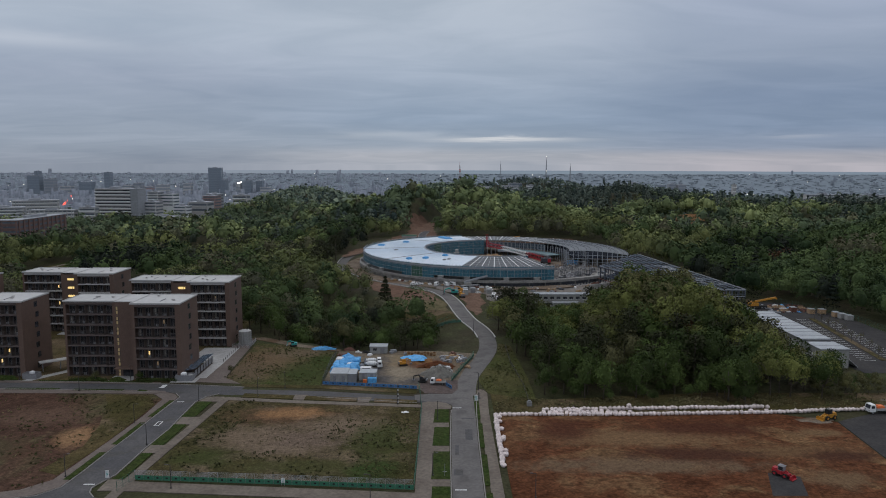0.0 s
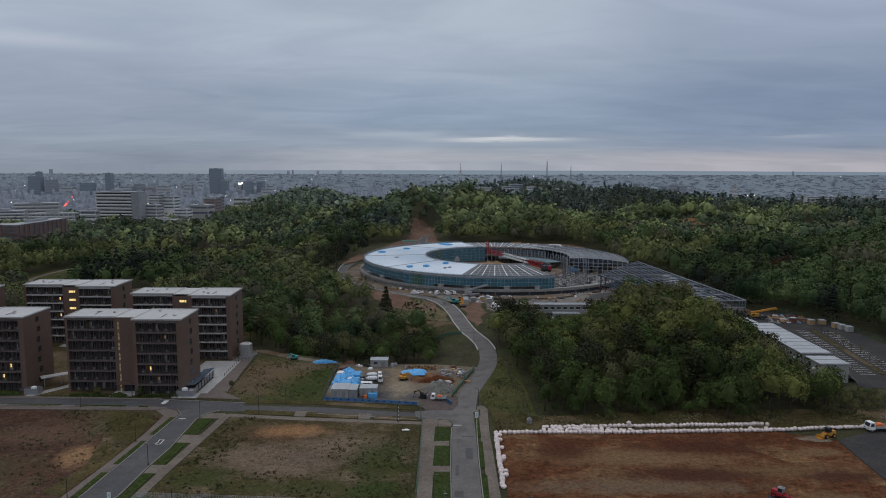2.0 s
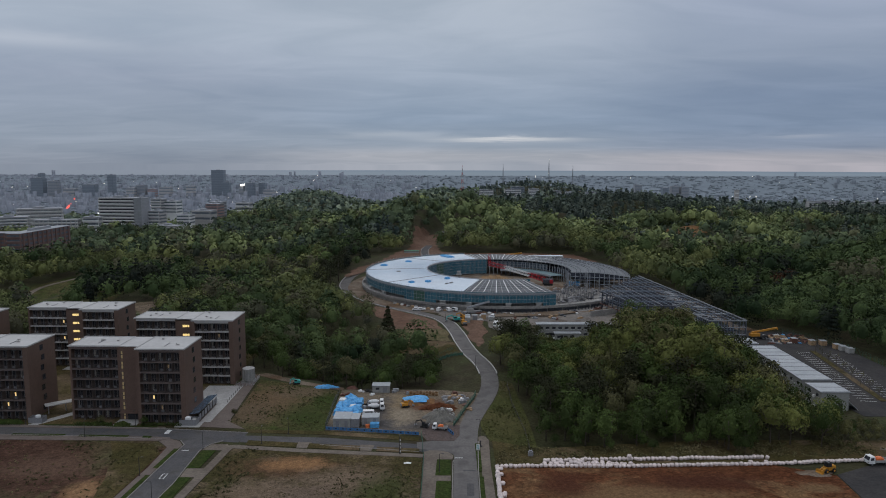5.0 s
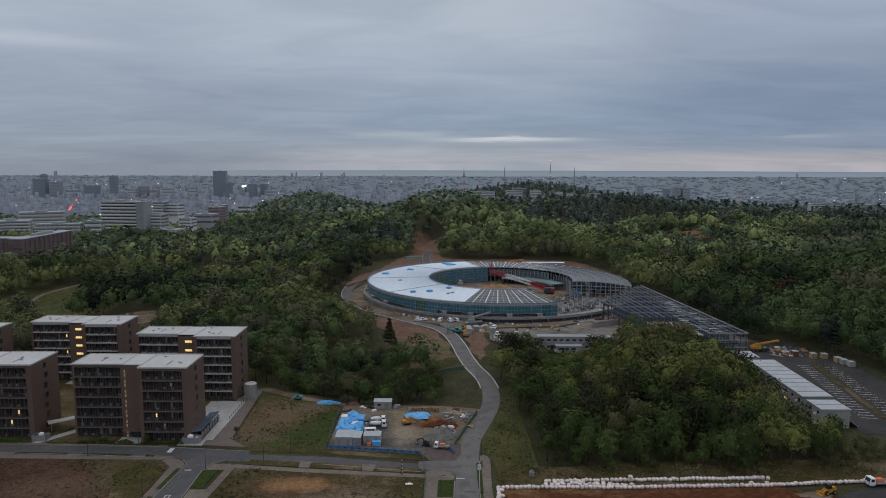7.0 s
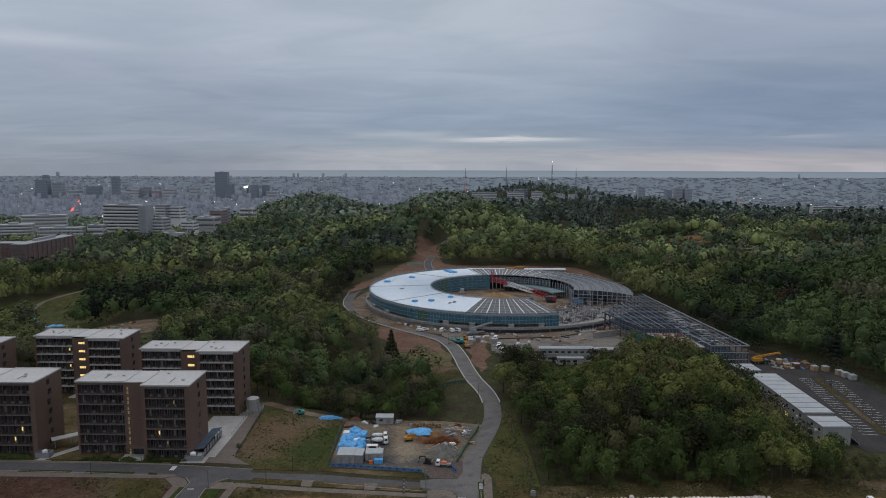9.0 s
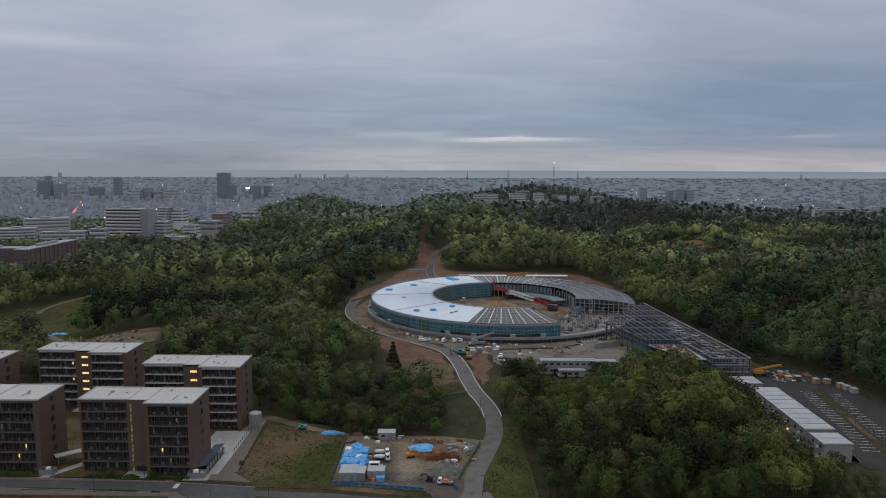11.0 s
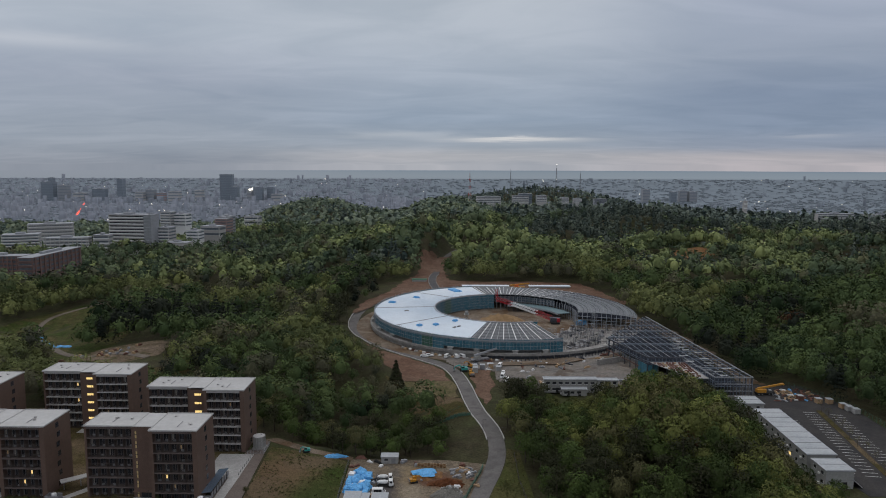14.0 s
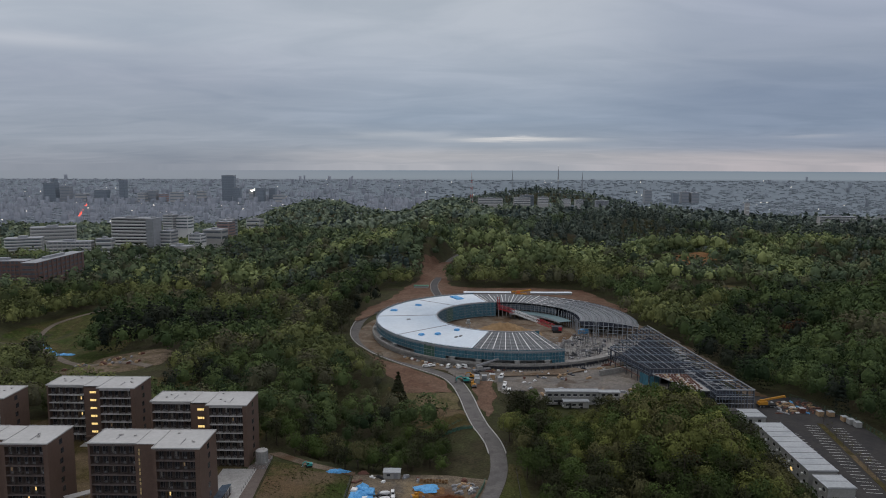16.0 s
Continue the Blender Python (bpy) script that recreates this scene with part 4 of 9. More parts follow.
# car park and its approaches
sheet("car_park", [(122.5, 196), (141, 196), (160, 236), (160, 270), (152, 300), (118, 302), (104, 300), (104, 268), (113, 262)], 0.08, M_asphalt_dark, "dark asphalt car park", "pavement")
sheet("island_strip", [(135.2, 209), (137.2, 209), (146.0, 268), (143.9, 268.6)], 0.2, M_scrub, "planted strip between the parking rows", "grass")


# painted bays of the car park
def bays(x0, y0, x1, y1, n, length, side):
    for k in range(n):
        t = k / (n - 1)
        x, y = lerp(x0, x1, t), lerp(y0, y1, t)
        solid("parking_line", Geo().box(0, length * side, -0.09, 0.09, 0.05, 0.092, radians(-8), (x, y, 0)), M_paint, "white painted parking bay line", "marking", group="parking bay lines", kind="structure")


bays(133.8, 209, 142.6, 266, 23, 4.8, -1)
bays(138.4, 211, 147.0, 264, 21, 4.8, 1)
bays(122.6, 212, 127.0, 258, 18, 4.4, 1)
# road paint
solid("stop_line", Geo().box(-76.3, -75.0, 181.2, 183.9, 0.03, 0.052, 0), M_paint, "white painted stop line", "marking", kind="structure")
solid("stop_line", Geo().box(2.5, 4.6, 166.0, 166.3, 0.04, 0.068), M_paint, "white painted stop line", "marking", kind="structure")
solid("stop_line", Geo().box(2.3, 4.5, 122.1, 122.5, 0.04, 0.068), M_paint, "white painted stop line", "marking", kind="structure")
solid("stop_line", Geo().box(-67.4, -65.3, 124.1, 124.5, 0.04, 0.06), M_paint, "white painted stop line", "marking", kind="structure")
solid("stop_line", Geo().box(-67.2, -65.4, 170.0, 170.35, 0.04, 0.06), M_paint, "white painted stop line", "marking", kind="structure")
g = Geo()
for a in ((-66.5, -65.3, 153.8, 154.0), (-66.5, -65.3, 156.4, 156.6), (-66.5, -66.3, 154.0, 156.4), (-65.5, -65.3, 154.0, 156.4)):
    g.box(*a, 0.04, 0.06)
solid("box_marking", g, M_paint, "white painted rectangle on the street", "marking", kind="structure")
# bare earth round the round building
BANK = [(-3.0, 313), (-9.8, 328), (-17.8, 335.8), (-30, 347.6), (-42.8, 361.4), (-49, 373), (-41, 350), (-32, 327), (-23, 302.4), (-1.4, 302.4)]
drape("earth_bank", BANK, 0.5, M_red_brown, "bare red earth bank below the ring road", "ground")
SLOPE = [(2.6, 280.8), (-10, 282.2), (-21.6, 289.3), (-23.2, 302.2), (-31, 312), (-26, 296), (-16, 276), (-8, 262), (6.8, 262), (4.2, 275)]
drape("bank_scrub", [(-0.9, 302.2), (-22.8, 302.2), (-21.5, 289.5), (-10, 282.4), (2.6, 281), (1.6, 294)], 0.5, M_tan_scrub, "dead tan grass below the red bank", "grass", 0.32)
drape("bank_scrub", SLOPE, 0.5, M_scrub, "dry grass slope beside the road", "grass")
drape("earth_verge", [(7.8, 313), (9, 319), (17, 318), (18.4, 306), (17.2, 291), (14.0, 272), (12.4, 274), (11.2, 282), (9.4, 297)], 0.5, M_red_brown, "bare brown earth beside the site road", "ground", 0.2)
solid("ring_apron", Geo().arc(RING_X, RING_Y, 0, 90, 0, 359.9, -0.4, 0.07, 72), M_gravel, "trampled gravel site ground under the round building", "ground", kind="structure")
NORTH = [(-66, 446), (-62, 446), (-52, 478), (-40, 500), (-22, 520), (14, 506), (60, 504), (96, 476), (108, 462), (122, 478), (112, 530), (104, 562), (60, 572), (20, 570), (-4, 578), (-9, 640), (-9, 680), (-4, 726), (-18, 722), (-31, 690), (-31, 640), (-33, 611), (-41, 570), (-49, 524), (-63, 488)]
drape("earth_north", NORTH, 1.2, M_red_brown, "bare red-brown earth cutting behind the round building", "ground", 0.6)
solid("road_north", ribbon(smooth_line([(-9, 478), (-9.5, 500), (-12.2, 530), (-16.5, 560), (-17.5, 590), (-14.5, 622)], 6), -2.8, 2.8, -0.5, 0.9, True), M_asphalt, "grey site road leaving the round building northwards", "road", kind="structure")
for off in (2.9, -3.3):
    solid("kerb", ribbon(smooth_line([(-9.5, 506), (-12.2, 530), (-16.5, 560), (-17.5, 590), (-15.5, 610)], 6), off, off + 0.45, -0.5, 1.15, True), M_kerb, "white concrete edge of the site road", "kerb", group="kerbs", kind="structure")
drape("earth_east", [(116, 424), (122, 380), (127.5, 335), (130, 300), (138, 300), (137, 345), (132, 385), (124, 432)], 1.5, M_gravel, "bare gravel strip along the steel hall", "ground", 0.3)
drape("site_south", [(9, 320), (17.4, 319), (21, 304), (26, 296), (70, 290), (96, 294), (112, 316), (98, 342), (60, 340), (4, 345), (-8, 342), (2, 326)], 1.2, M_site, "dusty grey site ground with tracks", "ground", 0.14)
sheet("spoil_strip", [(24, 327), (52, 330), (66, 338), (60, 342), (40, 335), (22, 332)], 0.7, M_gravel, "low bank of pale spoil at the building's foot", "ground")


# ---------------------------------------------------------------- the brown residential blocks
FL, BW, BD, BH = 2.98, 33.9, 13.8, 21.4


def railing(x0, x1, y, z):
    g = Geo().box(x0, x1, y, y + 0.05, z + 1.08, z + 1.14).box(x0, x1, y, y + 0.05, z + 0.12, z + 0.17)
    n = max(2, round((x1 - x0) / 0.45))
    for k in range(n + 1):
        x = lerp(x0 + 0.03, x1 - 0.03, k / n)
        g.box(x - 0.03, x + 0.03, y + 0.005, y + 0.045, z + 0.17, z + 1.08)
    return g


def block(at, style, lit, seed):
    """A seven-storey block: two wings of balconies with a stair tower between; style 'brown' or 'pale' slab edges."""
    rnd = random.Random(seed)
    slab_m = M_slab_brown if style == "brown" else M_slab_light
    words = ("seven-storey dark brown tiled residential block with balconies and some lit windows" if style == "brown"
             else "seven-storey brown residential block with pale balcony slabs and a lit stairwell")
    b = thing("apartment_block", words, "building", at, 0, "brown residential blocks")
    wings = ((0.0, 14.3, 3.3), (20.3, BW, 0.0))
    for wx0, wx1, wy in wings:
        # core, end walls, back wall
        part("wall", Geo().box(wx0 + 0.6, wx1 - 0.6, wy + 1.7, BD, 0, BH - 0.7), M_brown_dark, b, "dark recessed wall behind the balconies")
        left_w, right_w = (0.6, 0.6) if wx0 == 0 else (1.0, 1.4)
        part("wall", Geo().box(wx0, wx0 + left_w, wy, BD + 0.02, 0, BH), M_brown_tile, b, "brown tiled end wall")
        part("wall", Geo().box(wx1 - right_w, wx1, wy, BD + 0.02, 0, BH), M_brown_tile, b, "brown tiled end wall")
        part("fascia", Geo().box(wx0 + left_w, wx1 - right_w, wy, wy + 0.3, BH - 0.75, BH), slab_m, b)
        roof = part("roof", Geo().box(wx0 - 0.12, wx1 + 0.12, wy - 0.15, BD + 0.15, BH, BH + 0.16), M_roof_grey, b, "pale grey flat roof sheet")
        edge = Geo()
        for bx in ((wx0 - 0.16, wx1 + 0.16, wy - 0.2, wy), (wx0 - 0.16, wx1 + 0.16, BD, BD + 0.2), (wx0 - 0.16, wx0, wy, BD), (wx1, wx1 + 0.16, wy, BD)):
            edge.box(*bx, BH - 0.05, BH + 0.36)
        part("parapet", edge, M_roof_grey, roof)
        for k in range(3):
            x, y = rnd.uniform(wx0 + 2, wx1 - 2), rnd.uniform(wy + 3, BD - 2)
            part("roof_vent", Geo().box(x - 0.3, x + 0.3, y - 0.25, y + 0.25, BH + 0.16, BH + 0.5).box(x - 0.36, x + 0.36, y - 0.3, y + 0.3, BH + 0.5, BH + 0.58), M_slab_light, roof)
        part("pipe", Geo().box(wx0 + 7, wx0 + 7.15, wy + 3, wy + 7, BH + 0.16, BH + 0.32), M_grey_metal, roof)
        x0, x1 = wx0 + left_w, wx1 - right_w
        bays_n = 5
        for f in range(7):
            z = f * FL
            if f:
                part("balcony_slab", Geo().box(x0, x1, wy + 0.02, wy + 1.72, z - 0.22, z), slab_m, b)
                part("balcony_front", Geo().box(x0, x1, wy + 0.0, wy + 0.14, z - 0.3, z + (0.10 if style == "brown" else 0.08)), slab_m, b)
            part("railing", railing(x0, x1, wy + 0.06, z + (0.12 if f else 0)), M_railing, b)
            for k in range(bays_n):
                bx0, bx1 = lerp(x0, x1, k / bays_n), lerp(x0, x1, (k + 1) / bays_n)
                key = (0 if wx0 == 0 else 1, f, k)
                win = part("window", Geo().box(bx0 + 0.35, bx1 - 0.45, wy + 1.63, wy + 1.695, z + 0.12, z + 2.15), M_window, b)
                fr = Geo()
                for u in (bx0 + 0.3, (bx0 + bx1) / 2 - 0.08, bx1 - 0.45):
                    fr.box(u, u + 0.07, wy + 1.59, wy + 1.635, z + 0.08, z + 2.2)
                fr.box(bx0 + 0.3, bx1 - 0.38, wy + 1.59, wy + 1.635, z + 2.14, z + 2.22)
                part("window_frame", fr, M_grey_metal, win)
                if key in lit:
                    part("lit_pane", Geo().box(bx0 + 0.55, bx0 + 0.95, wy + 1.6, wy + 1.628, z + 0.7, z + 1.8), M_lit if rnd.random() < 0.6 else M_lit_dim, win, "warm lit window")
                elif rnd.random() < 0.16:
                    part("curtain", Geo().box(bx0 + 0.5, bx0 + rnd.uniform(0.8, 1.1), wy + 1.6, wy + 1.626, z + 0.25, z + 2.1), M_curtain, win)
                if k:
                    part("partition", Geo().box(bx0 - 0.03, bx0 + 0.03, wy + 0.2, wy + 1.6, z + 0.0, z + 2.35), M_brown_dark, b)
                if rnd.random() < 0.55:
                    ux = rnd.uniform(bx0 + 0.5, bx1 - 1.2)
                    part("air_conditioner", Geo().box(ux, ux + 0.75, wy + 1.2, wy + 1.5, z + 0.0, z + 0.62).cyl(ux + 0.3, z + 0.32, wy + 1.185, wy + 1.2, 0.22, sides=10, axis="y"), M_grey_metal, b)
        if wx0 > 0:
            for f in range(7):
                z = f * FL + 1.0
                w = part("window", Geo().box(wx1 - 0.02, wx1 + 0.03, 6.0 + 0.5 * (f % 2), 7.6 + 0.5 * (f % 2), z, z + 1.5), M_window, b)
                part("window_sill", Geo().box(wx1, wx1 + 0.08, 5.95 + 0.5 * (f % 2), 7.65 + 0.5 * (f % 2), z - 0.08, z), M_rail, w)
    # stair tower
    ty = 3.1 if style == "brown" else 2.6
    part("stair_tower", Geo().box(14.3, 20.3, ty, BD, 0, BH - (0.0 if style == "brown" else 0.5)), M_brown_tile, b, "brown tiled stair tower")
    part("roof", Geo().box(14.2, 20.4, ty - 0.12, BD + 0.1, BH + 0.01, BH + 0.2), M_roof_grey, b)
    for f in range(7):
        z = f * FL
        if style == "brown":
            for dz, h in ((0.15, 0.95), (1.35, 0.85)):
                w = part("window", Geo().box(14.82, 15.34, ty - 0.05, ty + 0.02, z + dz, z + dz + h), M_stair if (f < 7) else M_window, b, "dimly lit stair window")
                part("window_frame", Geo().box(14.7, 15.46, ty - 0.03, ty + 0.02, z + dz - 0.1, z + dz + h + 0.1), M_rail, w)
        elif f > 0:
            w = part("window", Geo().box(16.3, 18.7, ty - 0.05, ty + 0.02, z + 0.9, z + 1.65), M_lit, b, "wide warm lit stair window")
            for u in (16.3, 18.0, 18.62):
                part("mullion", Geo().box(u, u + 0.08, ty - 0.08, ty - 0.05, z + 0.9, z + 1.65), M_rail, w)
    part("entrance_canopy", Geo().box(14.4, 20.2, 1.0, ty, 2.6, 2.85), M_brown_tile, b)
    part("entrance", Geo().box(16.0, 19.0, ty - 0.06, ty + 0.01, 0.05, 2.4), M_lit_dim if style == "pale" else M_window, b, "glazed entrance")
    part("porch", Geo().box(13.6, 20.2, -1.2, ty, 0.0, 0.16), M_concrete, b, "pale concrete porch slab")
    return b


block((-106.5, 188.3, 0.06), "brown", {(1, 5, 3), (1, 2, 1), (1, 1, 2)}, 11)
block((-151.6, 190.6, 0.06), "brown", {(1, 4, 0), (1, 2, 3), (1, 1, 2)}, 12)
block((-103.8, 224.0, 0.06), "pale", {(1, 5, 3)}, 13)
block((-149.6, 241.0, 0.06), "pale", {(0, 5, 4), (0, 3, 4), (1, 2, 1)}, 14)
block((-189.4, 229.0, 0.06), "pale", {(1, 5, 1), (1, 2, 3)}, 15)


# ---------------------------------------------------------------- the round building under construction
RO, RI, RZ = 78.8, 42.6, 9.3


def pol(r, a, z=0.0):
    return (RING_X + r * math.cos(radians(a)), RING_Y + r * math.sin(radians(a)), z)


ring = thing("round_building", "ring-shaped hall under construction, half roofed white, wrapped in blue netting", "building")
# white roof, three sheets with dark joints between
for a0, a1 in ((103.3, 136), (136.4, 179), (179.4, 216), (216.4, 252.8)):
    roof = part("roof_sheet", Geo().arc(RING_X, RING_Y, RI, RO, a0, a1, RZ - 0.7, RZ - 0.25, 22, (RZ + 0.3, RZ + 0.75)), M_white_roof, ring, "white metal roof sheet")
    seams = Geo()
    n = int((a1 - a0) / 1.15)
    for k in range(1, n):
        a = lerp(a0, a1, k / n)
        seams.beam(pol(RI + 0.3, a, RZ + 0.79), pol(RO - 0.3, a, RZ - 0.21), 0.13, 0.16)
    part("seam", seams, M_white_roof, roof, kind="stuff")
for a in (136.2, 179.2, 216.2):
    part("roof_joint", Geo().beam(pol(RI, a, RZ + 0.8), pol(RO, a, RZ - 0.2), 0.7, 0.2), M_grey_metal, ring, "grey roof joint")
# low edge rails of the roof
for r, z in ((RO + 0.2, RZ - 0.5), (RI - 0.2, RZ + 0.6)):
    part("edge_trim", Geo().arc(RING_X, RING_Y, r - 0.35, r + 0.35, 103, 288, z - 0.4, z + 0.5, 90), M_steel, ring)
# grey deck on the near side with pale battens
deck = part("roof_deck", Geo().arc(RING_X, RING_Y, RI, RO, 253.2, 288, RZ - 0.8, RZ - 0.45, 18, (RZ + 0.2, RZ + 0.55)), M_deck, ring, "dark grey roof deck not yet covered")
for k in range(15):
    a = 253.6 + k * 2.42
    part("batten", Geo().beam(pol(RI + 0.5, a, RZ + 0.68), pol(RO - 0.8, a, RZ - 0.35), 0.42 if k % 2 else 0.16, 0.14), M_white if k % 2 else M_rib, deck, "white batten on the deck")
for r in (48, 54, 60, 66, 72):
    zr = lerp(RZ + 0.55, RZ - 0.45, (r - RI) / (RO - RI))
    part("purlin", Geo().arc(RING_X, RING_Y, r - 0.1, r + 0.1, 253.4, 287.8, zr - 0.2, zr + 0.12, 12), M_dark_steel, deck)
# far deck and open steel on the east side
far_deck = part("roof_deck", Geo().arc(RING_X, RING_Y, RI + 1, RO, 40, 103, RZ - 0.8, RZ - 0.5, 24, (RZ + 0.2, RZ + 0.5)), M_deck, ring, "dark grey roof deck not yet covered")
rb = random.Random(8)
for k in range(28):
    a = 40.5 + k * 2.28
    ra = RI + 1.5 + rb.uniform(0, 8) * (k % 3 > 0)
    rz_ = RO - 0.5 - rb.uniform(0, 10) * (k % 2)
    part("batten", Geo().beam(pol(ra, a, lerp(RZ + 0.65, RZ - 0.4, (ra - RI) / (RO - RI))), pol(rz_, a, lerp(RZ + 0.65, RZ - 0.4, (rz_ - RI) / (RO - RI))), 0.5, 0.2), M_rib if k % 3 else M_white, far_deck, "pale batten on the deck")
for k in range(25):
    a = 344.5 + k * 2.33
    pts = []
    for j in range(8):
        t = j / 7
        pts.append(pol(lerp(RI + 2, RO, t), a, RZ + 0.5 + 0.6 * math.sin(math.pi * t) - 1.4 * t * t))
    rib = Geo().path(pts, 0.38, 0.5)
    part("rafter", rib, M_rib, ring, "curved steel rafter")
for j in range(15):
    r = lerp(RI + 3, RO - 0.5, j / 14)
    t = (r - RI - 2) / (RO - RI - 2)
    z = RZ + 0.5 + 0.6 * math.sin(math.pi * t) - 1.4 * t * t
    part("purlin", Geo().arc(RING_X, RING_Y, r - 0.11, r + 0.11, 344.5, 401 + (j % 4) * 6, z + 0.15, z + 0.35, 30), M_dark_steel if j % 3 else M_purlin, ring, "grey curved purlin")
# deck coloured black so the gaps between rafters read as shade
part("floor_deck", Geo().arc(RING_X, RING_Y, RI + 4, RO - 2, 353, 463, 4.6, 5.0, 40), M_shade_deck, ring, "steel upper floor deck, blackened to stand for shade under the roof")
for k in range(13):
    r = lerp(RI + 2, RO - 0.6, k / 12)
    part("column", Geo().beam(pol(r, 345.2, 0.1), pol(r, 345.2, RZ - 0.2), 0.3), M_steel if k % 2 else M_purlin, ring)
    part("column", Geo().beam(pol(r, 350.5, 0.1), pol(r, 350.5, RZ - 0.2), 0.3), M_purlin if k % 2 else M_dark_steel, ring)
for z in (3.2, 5.2, 7.2):
    part("rail", Geo().beam(pol(RI + 2, 345.1, z), pol(RO - 0.6, 345.1, z), 0.22), M_purlin, ring)
for r in (RI + 1, RI + 12, 66, RO - 1):
    for k in range(33 if r < 60 else 40):
        a = 347.5 + k * (115.5 / (32 if r < 60 else 39))
        part("column", Geo().beam(pol(r, a, 0), pol(r, a, RZ - 0.9), 0.4 if r < 60 else 0.28), M_steel if r < 60 else M_dark_steel, ring)
# facades behind the netting
for nm, r, a0, a1 in (("outer_wall", RO - 3.2, 103, 288), ("inner_wall", RI + 2.4, 103, 288)):
    part(nm, Geo().arc(RING_X, RING_Y, r - 0.4, r, a0, a1, 0.1, RZ - 0.9, 80), M_concrete_dark, ring, "unfinished concrete facade")
for r, a0, a1, zt, sgn in ((RO + 0.3, 103, 288, RZ + 0.3, 1), (RI - 0.4, 95, 292, RZ + 0.7, -1)):
    n = int((a1 - a0) / 5.0)
    for k in range(n):
        b0, b1 = lerp(a0, a1, k / n), lerp(a0, a1, (k + 1) / n)
        zb = 4.4 if sgn > 0 else 0.6
        if sgn > 0 and (227 < b0 < 243 or 280 < b0):
            zb = 1.0
        part("netting", Geo().arc(RING_X, RING_Y, r - 0.05, r, b0 + 0.06, b1 - 0.06, zb, zt, 4), M_net_green if (sgn < 0 and k in (9, 10, 22)) or (sgn > 0 and k in (26,)) else M_net, ring, "scaffold netting in front of the facade")
    for z in np.arange(4.4 if sgn > 0 else 1.0, zt + 0.5, 1.8):
        part("scaffold_rail", Geo().arc(RING_X, RING_Y, r + 0.02 * sgn, r + 0.10 * sgn, a0, a1, z - 0.06, z + 0.06, 80), M_steel, ring)
    m = int((a1 - a0) / 1.25)
    poles = Geo()
    for k in range(m + 1):
        a = lerp(a0, a1, k / m)
        poles.beam(pol(r + 0.12 * sgn, a, 0.2), pol(r + 0.12 * sgn, a, zt + 1.0), 0.09)
    part("scaffold_frame", poles, M_steel, ring, kind="stuff")
# terrace round the foot
part("terrace", Geo().arc(RING_X, RING_Y, RO - 2.5, RO + 2.3, 146, 318, 2.3, 2.7, 70), M_terrace, ring, "pale concrete terrace slab")
part("terrace_edge", Geo().arc(RING_X, RING_Y, RO + 2.2, RO + 2.8, 146, 322, 1.9, 3.2, 70), M_concrete_dark, ring, "stained concrete terrace edge")
part("terrace_wall", Geo().arc(RING_X, RING_Y, RO + 1.6, RO + 2.1, 146, 256, 0.1, 2.3, 50), M_concrete_dark, ring, "stained concrete terrace wall")
# solid wall, coloured dark in place of the shade inside shored openings
part("terrace_wall", Geo().arc(RING_X, RING_Y, RO + 0.6, RO + 1.1, 256, 322, 0.1, 2.3, 40), M_dark_steel, ring, "wall coloured dark for the shade of shored openings under the terrace")
for k in range(28):
    a = 152 + k * 6.0
    part("terrace_pier", Geo().beam(pol(RO + 2.4, a, 0.05), pol(RO + 2.4, a, 2.0), 0.4), M_concrete_dark, ring)
for a in (170, 186, 203, 216, 246, 256, 270, 281):
    part("vent_box", Geo().box(-1.3, 1.3, -0.7, 0.7, 0, 1.6, radians(a + 90), pol(RO + 1.1, a, 2.7)).box(-1.5, 1.5, -0.9, 0.9, 1.6, 1.8, radians(a + 90), pol(RO + 1.1, a, 2.7)), M_prefab, ring)
# folded tarpaulins and bundles on the roof
for r, a, w, d in ((72, 167, 4.2, 2.4), (64, 150, 4.0, 1.8), (69, 224, 2.6, 2.4), (62, 229, 2.6, 2.4), (49, 232, 2.4, 2.2), (66, 117, 12, 5)):
    p = pol(r, a, lerp(RZ + 0.75, RZ - 0.25, (r - RI) / (RO - RI)))
    solid("tarpaulin", Geo().box(-w / 2, w / 2, -d / 2, d / 2, 0.0, 0.8, radians(a), p).box(-w / 2.6, w / 2.6, -d / 2.8, d / 2.8, 0.8, 1.05, radians(a + 3), p), M_tarp, "blue tarpaulin over stacked material on the white roof", "tarpaulin", group="roof tarpaulins")
for r, a in ((60, 190), (58, 241), (61, 240)):
    p = pol(r, a, lerp(RZ + 0.75, RZ - 0.25, (r - RI) / (RO - RI)))
    solid("bundle", Geo().box(-1.2, 1.2, -0.5, 0.5, 0, 0.45, radians(a), p).box(-0.8, 0.8, -0.3, 0.3, 0.45, 0.6, radians(a), p), M_grey_metal, "grey bundle of material on the white roof", "bundle", group="roof bundles")

# steel hall that joins the ring
hall = thing("steel_hall", "long steel-framed hall under construction, with an open roof grid", "building")
HZ = 8.8


def hall_x(y):
    left = np.interp(y, [283, 312.4, 312.5, 349, 401], [109.2, 106.2, 89.5, 78.5, 112.0])
    return float(left), float(np.interp(y, [283, 401], [125.0, 112.4]))


